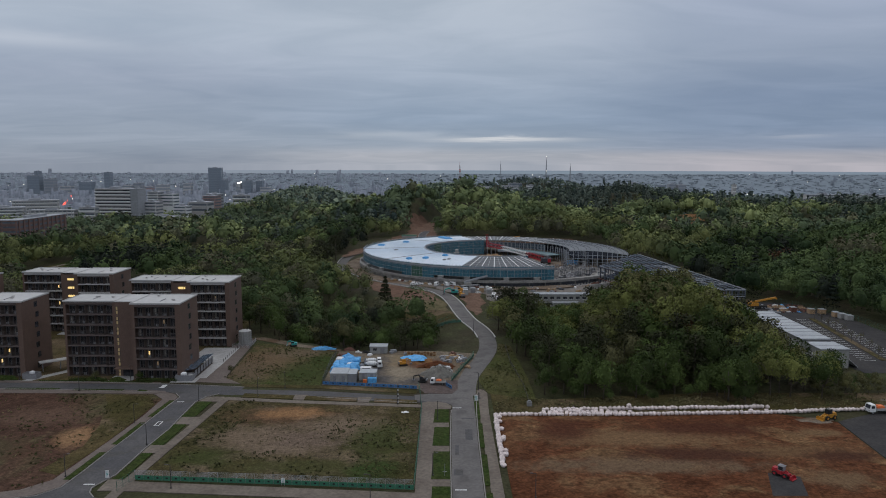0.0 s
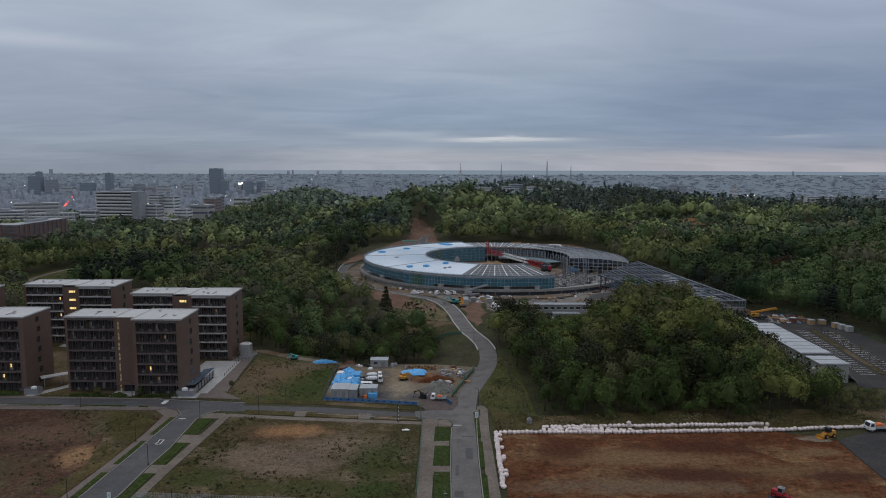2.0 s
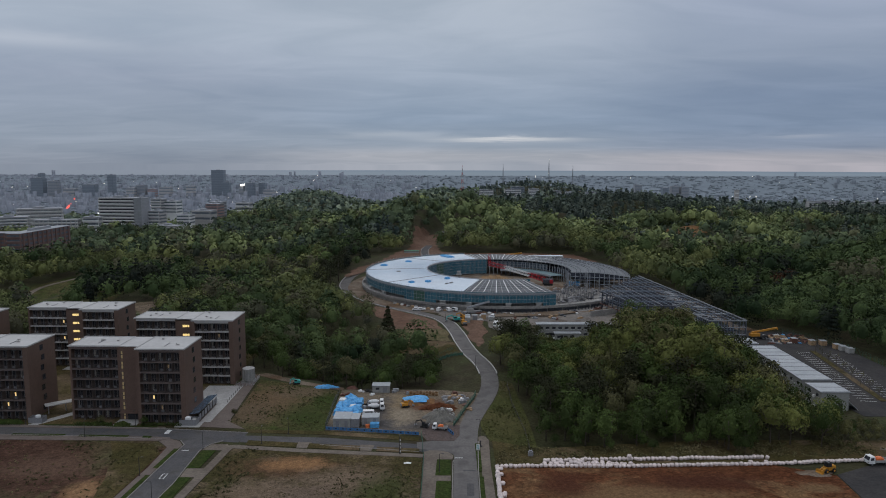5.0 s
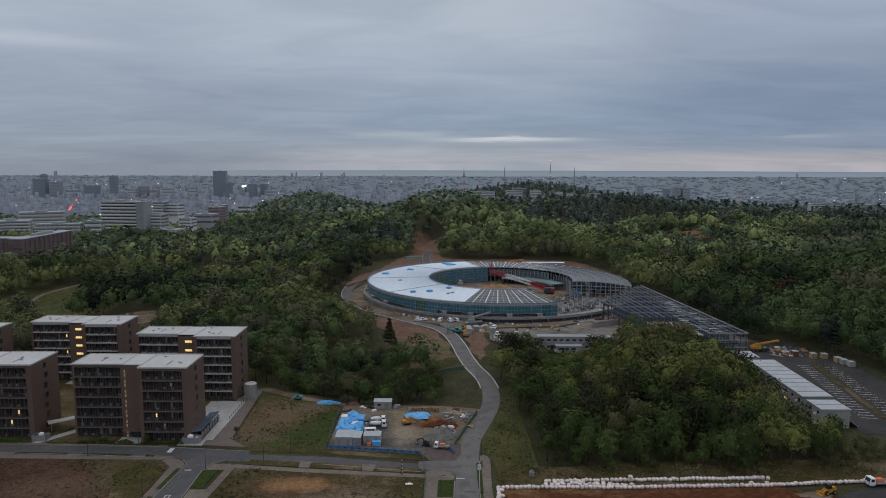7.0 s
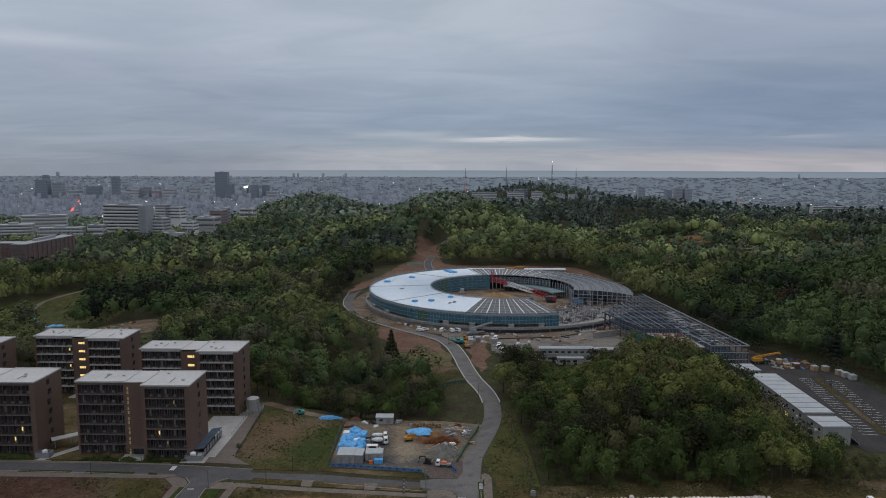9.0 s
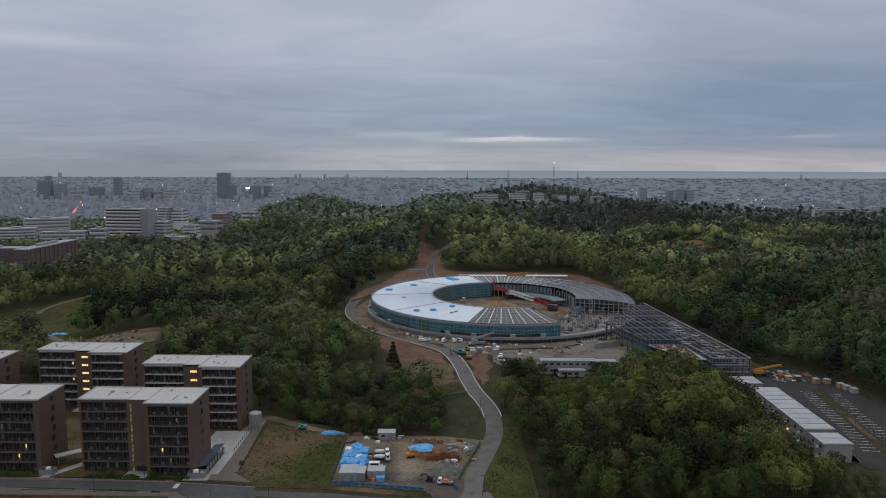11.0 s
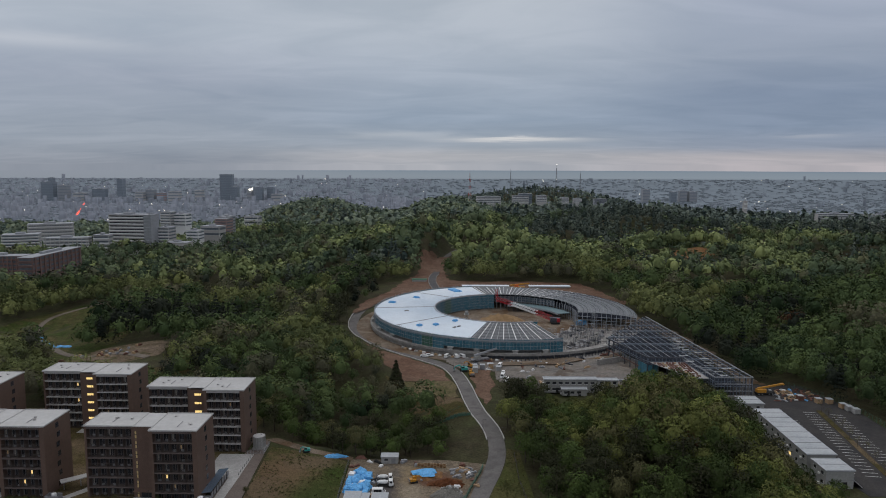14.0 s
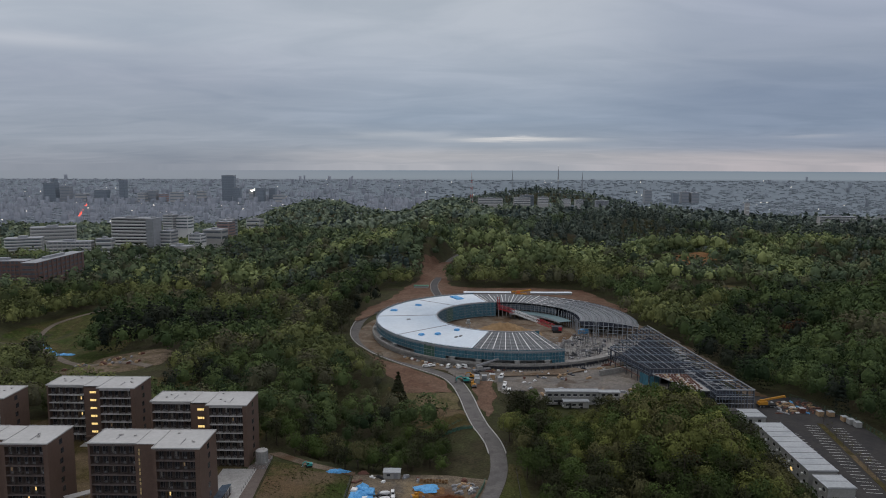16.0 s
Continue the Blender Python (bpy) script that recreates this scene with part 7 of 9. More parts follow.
for k in range(88):
    x = 12.8 + k * 1.06
    sack(x, line_y(x))
x = 24.6
while x < 80.5:
    yb = float(np.interp(x, [24, 80], [164.0, 166.3]))
    sack(x, yb + rt.uniform(-0.2, 0.2), 0.12)
    if x < 46 and rt.random() < 0.75 or x > 70 and rt.random() < 0.3:
        sack(x + rt.uniform(-0.4, 0.4), line_y(x) + 1.05 + rt.uniform(-0.2, 0.2), 0.12)
    if x < 40 and rt.random() < 0.35:
        sack(x + rt.uniform(-0.3, 0.3), line_y(x) + 1.9, 0.12)
    if rt.random() < 0.05:
        sack(x + 0.4, yb - 0.1, 0.82)
    x += rt.uniform(0.92, 1.2)
yk = 159.4
while yk > 131.5:
    sack(12.55 - 0.02 * (159.4 - yk) + rt.uniform(-0.12, 0.12), yk)
    if rt.random() < 0.15:
        sack(13.3 + rt.uniform(-0.2, 0.2), yk - 0.3, 0.12)
    yk -= rt.uniform(0.75, 1.0)

# ---------------------------------------------------------------- the site yard
def container(x0, x1, y0, y1, h, label, m=M_prefab, door=True, z=0.08):
    c = thing("site_cabin", label, "cabin", ((x0 + x1) / 2, (y0 + y1) / 2, z), 0, "site cabins")
    w, d = (x1 - x0) / 2, (y1 - y0) / 2
    part("body", Geo().box(-w, w, -d, d, 0.12, h), m, c)
    part("roof", Geo().box(-w - 0.06, w + 0.06, -d - 0.06, d + 0.06, h, h + 0.1), M_prefab_roof, c)
    part("skid", Geo().box(-w + 0.1, -w + 0.3, -d, d, 0, 0.12).box(w - 0.3, w - 0.1, -d, d, 0, 0.12), M_grey_metal, c)
    n = max(3, int((x1 - x0) / 0.5))
    for k in range(n + 1):
        x = lerp(-w, w, k / n)
        part("rib", Geo().box(x - 0.03, x + 0.03, -d - 0.035, -d, 0.15, h - 0.05), m, c)
    if door:
        dd = part("door", Geo().box(-0.38 * w, 0.38 * w, -d - 0.05, -d, 0.16, 2.1), M_grey_metal, c)
        part("handle", Geo().box(0.25 * w, 0.31 * w, -d - 0.09, -d - 0.05, 1.0, 1.15), M_rubber, dd)
        part("window", Geo().box(-w - 0.03, -w, -d * 0.4, d * 0.4, 1.1, 1.8), M_window, c)
    return c


container(-31.0, -28.65, 185.7, 191.2, 2.6, "grey ribbed site cabin behind a blue barrier")
container(-28.55, -26.25, 185.7, 191.2, 2.6, "grey ribbed site cabin behind a blue barrier")
container(-26.1, -23.8, 185.7, 190.4, 2.5, "grey storage container behind a blue barrier", M_grey_metal)
container(-23.2, -21.0, 187.3, 191, 2.35, "pale site cabin on the gravel yard")
container(-20.9, -18.5, 187.4, 191, 2.35, "pale site cabin on the gravel yard")
solid("blue_crate", Geo().box(-20.7, -18.3, 185.8, 187.1, 0.08, 1.25).box(-20.75, -18.25, 185.75, 187.15, 1.25, 1.35), M_tarp, "blue covered crate before a site cabin", "crate")
solid("orange_crate", Geo().box(-22.0, -21.0, 185.9, 186.6, 0.08, 0.8).box(-22.05, -20.95, 185.85, 186.65, 0.8, 0.86), M_orange, "small orange crate beside a cabin", "crate")
hut = thing("site_hut", "pale grey flat-roofed site hut at the wood's edge", "hut", (-20.5, 217.2, 0.08))
hut.scale = (0.88, 0.88, 0.88)
part("wall", Geo().box(-3.1, 3.1, -1.5, 1.6, 0, 2.55), M_prefab, hut)
part("roof", Geo().add([(-3.3, -1.8, 2.55), (3.3, -1.8, 2.55), (3.3, 1.8, 2.75), (-3.3, 1.8, 2.75), (-3.3, -1.8, 2.68), (3.3, -1.8, 2.68), (3.3, 1.8, 2.9), (-3.3, 1.8, 2.9)],
                       [(3, 2, 1, 0), (4, 5, 6, 7), (0, 1, 5, 4), (1, 2, 6, 5), (2, 3, 7, 6), (3, 0, 4, 7)]), M_prefab_roof, hut)
part("window", Geo().box(-1.9, -0.6, -1.53, -1.5, 1.1, 1.9), M_window, hut)
part("door", Geo().box(0.7, 2.2, -1.53, -1.5, 0.05, 2.0), M_grey_metal, hut)


def heap(name, x, y, rx, ry, h, m, label, category, seed, z=0.06, flat=False):
    """An uneven heap or a sheet thrown over things."""
    n = 18
    U, V = np.meshgrid(np.linspace(-1, 1, n), np.linspace(-1, 1, n))
    R_ = np.sqrt(U * U + V * V)
    ph = seed * 1.7
    prof = np.clip(1 - R_ ** (4 if flat else 2), 0, 1)
    bumps = 1 + 0.25 * np.sin(U * 5 + ph) * np.cos(V * 6 - ph) + 0.15 * np.sin(U * 11 - V * 9 + ph)
    Zh = h * prof * bumps - 0.02
    s = np.where(R_ > 1, 1 / np.maximum(R_, 1e-6), 1)
    edge = 1 + 0.14 * np.sin(np.arctan2(V, U) * 3 + ph) + 0.09 * np.sin(np.arctan2(V, U) * 7 - ph)
    co = np.stack([x + U * s * rx * edge, y + V * s * ry * edge, z + np.maximum(Zh, -0.02)], -1).reshape(-1, 3)
    i = (np.arange(n - 1)[:, None] * n + np.arange(n - 1)[None]).reshape(-1)
    return tagged(new(name, quads_mesh(name, co, np.stack([i, i + 1, i + 1 + n, i + n], -1), m, True)), label, category)


rk = random.Random(6)
for k in range(24):
    x, y = -31.2 + (k % 4) * 1.75 + rk.uniform(-0.3, 0.3), 193.4 + (k // 4) * 2.5 + rk.uniform(-0.4, 0.4)
    h, w, d = rk.uniform(0.9, 1.7), rk.uniform(0.75, 0.95), rk.uniform(0.9, 1.25)
    lean = rk.uniform(-0.12, 0.12)
    vs = [(-w, -d, 0), (w, -d, 0), (w, d, 0), (-w, d, 0), (-w * 1.02, -d, h * 0.9), (w, -d * 0.97, h * 0.96), (w * 0.98, d, h * 0.9), (-w, d, h * 0.97),
          (-w * 0.55, -d * 0.5, h * 1.12), (w * 0.5, -d * 0.6, h * 1.02), (w * 0.6, d * 0.5, h * 1.1), (-w * 0.5, d * 0.6, h * 1.04)]
    fs = [(3, 2, 1, 0), (0, 1, 5, 4), (1, 2, 6, 5), (2, 3, 7, 6), (3, 0, 4, 7), (4, 5, 9, 8), (5, 6, 10, 9), (6, 7, 11, 10), (7, 4, 8, 11), (8, 9, 10, 11)]
    ob = solid("wrapped_pallet", Geo().add([(vx * math.cos(lean) - vy * math.sin(lean) + x, vx * math.sin(lean) + vy * math.cos(lean) + y, vz + 0.08) for vx, vy, vz in vs], fs), M_white if k in (9, 14, 20) else M_tarp,
               "stack of goods wrapped in white film" if k in (9, 14, 20) else "stack of goods under a blue tarpaulin in the yard", "stack", group="covered stacks")
heap("tarpaulin", -39.0, 220.8, 4.0, 1.0, 0.9, M_tarp, "long blue tarpaulin roll beside the track", "tarpaulin", 8, 0.05, True)
heap("scrap_mound", -30.3, 219.8, 1.8, 0.8, 1.0, M_rust, "heap of rusty scrap and bins beside the track", "heap", 9, 0.05)
heap("earth_mound", -1.6, 201.8, 5.8, 2.9, 1.3, M_red_soil, "low heap of dug red earth", "heap", 10)
heap("earth_mound", -8.6, 208.0, 5.2, 4.6, 0.8, M_ochre, "low heap of dug ochre earth", "heap", 12)
heap("tarpaulin", -8.7, 208.0, 4.0, 2.8, 0.75, M_tarp, "large blue tarpaulin thrown over a dug pit", "tarpaulin", 3, 0.75, True)
for x, y, rx, ry_, h, seed in ((-29.4, 196.6, 3.0, 2.6, 1.75, 21), (-26.4, 198.4, 2.2, 2.4, 1.6, 22), (-29.2, 202.2, 2.9, 2.5, 1.9, 23), (-26.6, 204.6, 2.0, 2.3, 1.6, 24), (-29.0, 207.8, 2.5, 2.4, 1.7, 25)):
    heap("tarpaulin", x, y, rx, ry_, h, M_tarp, "creased blue tarpaulin over stacked goods in the yard", "tarpaulin", seed, 0.08, True)
heap("gravel_mound", -1.8, 192.9, 4.7, 3.9, 2.0, M_gravel_grey, "grey gravel heap at the yard gate", "heap", 4)
heap("rubble", -0.8, 196.2, 3.7, 2.0, 1.9, M_gravel_grey, "broken concrete rubble behind the gravel heap", "rubble", 6)
rl = random.Random(61)
for k in range(46):
    u, v = rl.uniform(-0.95, 0.95), rl.uniform(-0.9, 0.9)
    if u * u + v * v > 1:
        continue
    w = rl.uniform(0.22, 0.5)
    zc = 0.15 + 1.75 * (1 - u * u - v * v)
    solid("broken_block", Geo().box(-w, w, -w * 0.7, w * 0.6, -0.2, w * 0.5, rl.uniform(0, 3), (-0.8 + u * 3.6, 196.2 + v * 1.9, zc)).box(-w * 0.6, w * 0.5, -w * 0.5, w * 0.4, w * 0.5, w * 0.8, rl.uniform(0, 3), (-0.8 + u * 3.6, 196.2 + v * 1.9, zc)), M_concrete,
          "broken lump of pale concrete on the rubble heap", "rubble", group="rubble lumps")
ry = random.Random(12)
for k in range(46):
    x, y = ry.choice(((ry.uniform(-31, -24), ry.uniform(192, 209)), (ry.uniform(-12, 6), ry.uniform(208, 216)), (ry.uniform(-33, -10), ry.uniform(213, 217)), (ry.uniform(0, 8), ry.uniform(198, 214))))
    if -24 < x < -17 and y > 214:
        continue
    w, d, h = ry.uniform(0.4, 1.5), ry.uniform(0.3, 0.7), ry.uniform(0.3, 1.1)
    i = k % 6
    solid("pallet_load", Geo().box(-w, w, -d, d, 0, h * 0.6, ry.uniform(0, 3), (x, y, 0.08)).box(-w * 0.7, w * 0.8, -d * 0.8, d * 0.6, h * 0.6, h, ry.uniform(0, 3), (x, y, 0.08)), (M_grey_metal, M_timber, M_white, M_rust, M_steel, M_rubber)[i],
          ("grey covered", "timber", "white wrapped", "rusty", "steel", "dark")[i] + " material stacked on the site yard", "stack", group="material stacks")
lag = thing("retaining_wall", "brown timber lagging along the back of the dug pit", "wall")
for k in range(9):
    x, y0, y1 = -11.2 + k, 213.6 - 0.016 * (k - 3) ** 2, 213.6 - 0.016 * (k - 2) ** 2
    for z in (0.3, 0.72, 1.14):
        part("board", Geo().beam((x + 0.02, y0, z), (x + 0.98, y1, z), 0.08, 0.38), M_ochre if (k + int(z * 2)) % 3 else M_timber, lag)
for k in range(10):
    x = -11.2 + k
    solid("timber_post", Geo().beam((x, 213.4 - 0.016 * (k - 3) ** 2, 0.0), (x, 213.4 - 0.016 * (k - 3) ** 2, 1.5), 0.3, sides=6), M_timber, "short timber post of the pit's edge", "post", group="timber posts")
for k in range(7):
    x, y = 1.0 + k * 0.9, 211.5 - k * 0.35
    solid("steel_pallet", Geo().box(-1.3, 1.3, -0.25, 0.25, 0, 0.35, 0.5 + 0.25 * (k % 3), (x, y, 0.08)).box(-1.1, 1.1, -0.2, 0.2, 0.35, 0.6, 0.55 + 0.2 * (k % 3), (x, y, 0.08)), (M_steel, M_timber, M_grey_metal)[k % 3],
          "stack of steel and timber lengths on the yard", "stack", group="material stacks")


def panel_fence(pts, h, panel, m, label, name="fence", mesh_top=0.0, post_m=M_steel):
    f = thing(name, label, "fence")
    for (xa, ya), (xb, yb) in zip(pts[:-1], pts[1:]):
        L = math.hypot(xb - xa, yb - ya)
        n = max(1, round(L / panel))
        for k in range(n):
            t0, t1 = k / n, (k + 1) / n
            a, b_ = (lerp(xa, xb, t0 + 0.03 / n), lerp(ya, yb, t0 + 0.03 / n)), (lerp(xa, xb, t1 - 0.03 / n), lerp(ya, yb, t1 - 0.03 / n))
            zz = hgt((a[0] + b_[0]) / 2, (a[1] + b_[1]) / 2) + 0.1
            if h:
                p = part("panel", Geo().beam((*a, zz + h / 2), (*b_, zz + h / 2), 0.08, h), m, f)
                mx, my = (a[0] + b_[0]) / 2, (a[1] + b_[1]) / 2
                ux, uy = (yb - ya) / L, -(xb - xa) / L
                part("opening", Geo().beam((mx - 0.2 * (xb - xa) / L + ux * 0.05, my - 0.2 * (yb - ya) / L + uy * 0.05, zz + h * 0.55), (mx + 0.2 * (xb - xa) / L + ux * 0.05, my + 0.2 * (yb - ya) / L + uy * 0.05, zz + h * 0.55), 0.03, h * 0.35), M_rubber, p)
            if mesh_top:
                part("post", Geo().beam((*a, zz), (*a, zz + mesh_top), 0.07), post_m, f)
                for z in np.linspace(h + 0.15, mesh_top, 5):
                    part("wire", Geo().beam((*a, zz + z), (*b_, zz + z), 0.035), post_m, f)
    return f


panel_fence([(-32.9, 184.5), (-19, 182.6), (-6.9, 180.7)], 0.85, 1.9, M_blue_paint, "blue plastic barrier fence with dark openings along the yard")
panel_fence([(-58.6, 126.2), (-30, 124.3), (-5.3, 122.3)], 0.9, 1.8, M_green_paint, "green plastic barrier with a wire fence above it", mesh_top=1.9)
panel_fence([(-5.3, 122.3), (-5.15, 145), (-5.2, 167)], 0, 2.0, M_green_paint, "grey-green wire fence along the footpath", mesh_top=1.9, post_m=M_net_green)
panel_fence([(-5.6, 169), (-5.9, 176), (-6.5, 180.4)], 0, 1.4, M_green_paint, "grey-green wire fence at the yard gate", mesh_top=1.9, post_m=M_net_green)
panel_fence([(0.8, 184.0), (2.4, 180.6)], 0.9, 1.3, M_blue_paint, "blue barrier panels at the yard gate")
panel_fence([(2.4, 187.3), (4.5, 194.6), (6.8, 203), (9.0, 210.1), (9.8, 214)], 0.7, 1.8, M_net_green, "green mesh fence between yard and road", mesh_top=1.6, post_m=M_net_green)
panel_fence([(-33.0, 185), (-33.6, 201), (-33.8, 217)], 0, 2.0, M_net, "blue-grey wire fence of the yard", mesh_top=1.8, post_m=M_dark_steel)
panel_fence([(7.0, 260.6), (1.8, 259.6), (-2.5, 259.1), (-9.0, 260.3)], 0.9, 1.6, M_net_green, "green mesh fence down the grassy slope", mesh_top=1.4, post_m=M_net_green)
panel_fence([(3.0, 268), (-2.5, 264.5), (-7.6, 261.8)], 0, 1.6, M_net_green, "slack green net fence on the grassy slope", mesh_top=1.2, post_m=M_net_green)
panel_fence([(-59.8, 121.4), (-58.6, 126.2)], 0, 1.6, M_net_green, "green mesh gate of the empty lot", "gate", mesh_top=1.9, post_m=M_net_green)
panel_fence([(20.6, 224), (20.4, 205), (22.0, 184), (21.8, 170)], 0, 3.0, M_rail, "dark post-and-wire fence at the wood's edge", mesh_top=1.3, post_m=M_rail)
panel_fence([(160, 236), (160, 270), (155, 284), (146, 300)], 0, 2.5, M_net_green, "green wire fence behind the car park", mesh_top=2.2, post_m=M_net_green)

# ---------------------------------------------------------------- lamps, signs, poles
def street_lamp(x, y, h=4.6, rz=0.0):
    l = thing("street_lamp", "slim black street lamp with a flat head", "lamp", (x, y, hgt(x, y) + 0.1), rz, "street lamps")
    part("pole", Geo().cyl(0, 0, -0.1, h, 0.085, 0.055, 8), M_rail, l)
    part("arm", Geo().beam((0, 0, h - 0.05), (0.75, 0, h + 0.03), 0.07), M_rail, l)
    part("lamp_head", Geo().box(0.55, 1.05, -0.12, 0.12, h - 0.02, h + 0.08), M_rail, l)
    part("base", Geo().box(-0.15, 0.15, -0.15, 0.15, -0.05, 0.25), M_rail, l)


for x, y, rz in ((-96.4, 178.6, 90), (-62.0, 170.9, 180), (-71.5, 155.3, 0), (-63.4, 142.9, 180), (-47.9, 174.4, 90), (-42.4, 181.2, 270), (-11.4, 168.6, 90), (-50.3, 122.6, 180), (-13.0, 118.7, 180),
                 (-1.2, 157.8, 0), (-1.9, 128.1, 0), (-72.4, 127.3, 0), (-117.8, 187.8, 270), (-86.3, 186.6, 270), (9.5, 180.3, 180), (18.4, 236, 180), (11.0, 244, 0), (0.2, 318, 0), (-12, 338, 0), (16.8, 119.3, 180)):
    street_lamp(x, y, 4.6, rz)


def sign(x, y, w, h, z, label):
    s = thing("sign_board", label, "sign", (x, y, 0.1))
    for u in (-w / 2 + 0.08, w / 2 - 0.08):
        part("post", Geo().box(u - 0.03, u + 0.03, -0.03, 0.03, -0.1, z + h), M_steel, s)
    b_ = part("board", Geo().box(-w / 2, w / 2, -0.06, -0.02, z, z + h), M_white, s)
    for k in range(4):
        part("text_bar", Geo().box(-w * 0.36, w * 0.30, -0.066, -0.06, z + h * (0.2 + 0.18 * k), z + h * (0.26 + 0.18 * k)), M_teal, b_)


sign(-64.0, 126.6, 0.7, 1.5, 0.2, "white notice board on two posts beside the street")
sign(8.5, 170.3, 0.9, 1.4, 0.4, "white notice board on the footpath corner")
sign(-29.9, 124.1, 0.7, 0.9, 0.5, "small white notice on the green barrier")
solid("bollard", Geo().cyl(9.3, 173.2, 0.1, 1.5, 0.16, 0.14, 8).cyl(9.3, 173.2, 1.5, 1.7, 0.2, 0.1, 8).cyl(9.3, 173.2, 0.1, 0.3, 0.5, 0.45, 8), M_rail, "dark bollard on the footpath corner", "bollard")
spole = thing("striped_pole", "black and white banded pole beside the side road", "pole", (-11.2, 168.2, 0.1))
for k in range(9):
    part("band", Geo().cyl(0, 0, 0.5 * k, 0.5 * k + 0.5, 0.08, 0.08, 8), M_white if k % 2 else M_rail, spole)
solid("cross_post", Geo().beam((0.4, 128, 0.1), (0.4, 128, 2.6), 0.07).beam((-0.0, 128, 1.0), (0.8, 128, 1.0), 0.06), M_steel, "thin pale stake in the grass strip", "stake")
solid("white_board", Geo().box(-10.0, -8.2, 162.4, 163.0, 0.12, 0.2, 0.0).box(-9.4, -8.6, 162.9, 163.4, 0.12, 0.18), M_white, "white sheet lying on the empty lot", "sheet")
solid("pump_box", Geo().box(21.0, 22.2, 167.2, 168.2, 0.1, 1.1).box(21.2, 22.0, 167.4, 168.0, 1.1, 1.4), M_grey_metal, "grey cabinet at the wood's edge", "cabinet")

# ---------------------------------------------------------------- round the brown blocks
tank = thing("water_tank", "pale panelled water tank on a concrete plinth", "tank", (-66.2, 227.6, 0.06))
tank.scale = (0.86, 0.86, 0.9)
part("plinth", Geo().box(-2.4, 2.4, -1.9, 1.9, 0, 0.7), M_concrete, tank)
part("tank_body", Geo().cyl(0, 0, 0.7, 5.0, 2.3, 2.3, 20), M_prefab, tank)
part("lid", Geo().cyl(0, 0, 5.0, 5.35, 2.35, 1.6, 20).cyl(0.9, 0.3, 5.35, 5.55, 0.4, sides=10), M_slab_light, tank)
for k in range(14):
    a = k * 2 * math.pi / 14
    part("rib", Geo().beam((2.34 * math.cos(a), 2.34 * math.sin(a), 0.7), (2.34 * math.cos(a), 2.34 * math.sin(a), 5.1), 0.16), M_concrete, tank)
for z in (1.9, 3.2):
    part("band", Geo().cyl(0, 0, z, z + 0.1, 2.36, 2.36, 20), M_grey_metal, tank)
part("ladder", Geo().box(2.36, 2.46, -0.3, -0.24, 0.2, 5.2).box(2.36, 2.46, 0.24, 0.3, 0.2, 5.2), M_steel, tank)
fence_t = panel_fence([(-69, 222.6), (-63.4, 222.6), (-63.4, 231)], 0, 1.2, M_steel, "grey rail fence round the tank", mesh_top=1.3)
shelter = thing("bicycle_shelter", "long shelter with a dark glazed lean-to roof beside a brown block", "shelter", (-71.2, 198, 0.06))
M_panel_blue = mat("dark_glazing", (0.075, 0.105, 0.145), rough=0.2, vary=0.2, scale=0.6, spec=0.6)
for k in range(7):
    y = -8 + k * 2.3
    part("roof_pane", Geo().add([(-1.6, y, 2.1), (1.5, y, 2.6), (1.5, y + 2.2, 2.6), (-1.6, y + 2.2, 2.1), (-1.6, y, 2.18), (1.5, y, 2.68), (1.5, y + 2.2, 2.68), (-1.6, y + 2.2, 2.18)],
                                [(3, 2, 1, 0), (4, 5, 6, 7), (0, 1, 5, 4), (1, 2, 6, 5), (2, 3, 7, 6), (3, 0, 4, 7)]), M_panel_blue, shelter)
    part("post", Geo().box(1.4, 1.55, y - 0.07, y + 0.07, 0, 2.5), M_rail, shelter)
    part("side_panel", Geo().box(1.35, 1.4, y + 0.15, y + 2.1, 0.3, 2.0), M_grey_metal, shelter)
plant_box = thing("equipment_enclosure", "grey louvred enclosure with a small white tank", "enclosure", (-71.8, 188.2, 0.06))
part("louvre_wall", Geo().box(-2.3, 2.3, -1.3, -1.2, 0, 1.7).box(-2.3, 2.3, 1.2, 1.3, 0, 1.7).box(-2.3, -2.2, -1.2, 1.2, 0, 1.7).box(2.2, 2.3, -1.2, 1.2, 0, 1.7), M_grey_metal, plant_box)
part("small_tank", Geo().cyl(-0.4, 0, 0, 2.0, 0.8, 0.8, 14).cyl(-0.4, 0, 2.0, 2.25, 0.8, 0.3, 14), M_white, plant_box)
part("cabinet", Geo().box(0.9, 1.9, -0.8, 0.8, 0, 1.5), M_prefab, plant_box)
solid("plinth", Geo().box(-75.3, -68.3, 185.9, 189.9, 0.0, 0.13), M_concrete, "pale concrete plinth under an enclosure", "plinth", kind="structure")
can = thing("entrance_canopy", "white flat canopy between two brown blocks", "canopy", (-112.2, 198.5, 0.06))
part("roof", Geo().box(-5.4, 5.4, -1.4, 1.4, 2.7, 2.95, radians(38)), M_slab_light, can)
for u in (-4.5, 0, 4.5):
    part("post", Geo().beam((u * 0.79, u * 0.616, 0), (u * 0.79, u * 0.616, 2.7), 0.18), M_steel, can)
sheet("path_blocks", [(-117, 187), (-114.5, 186.9), (-107.5, 196), (-107.8, 204), (-110, 204), (-110, 197)], 0.1, M_concrete, "pale concrete path between two blocks", "pavement")
enc2 = thing("equipment_enclosure", "grey louvred enclosure with a small white tank", "enclosure", (-115.4, 189.6, 0.06))
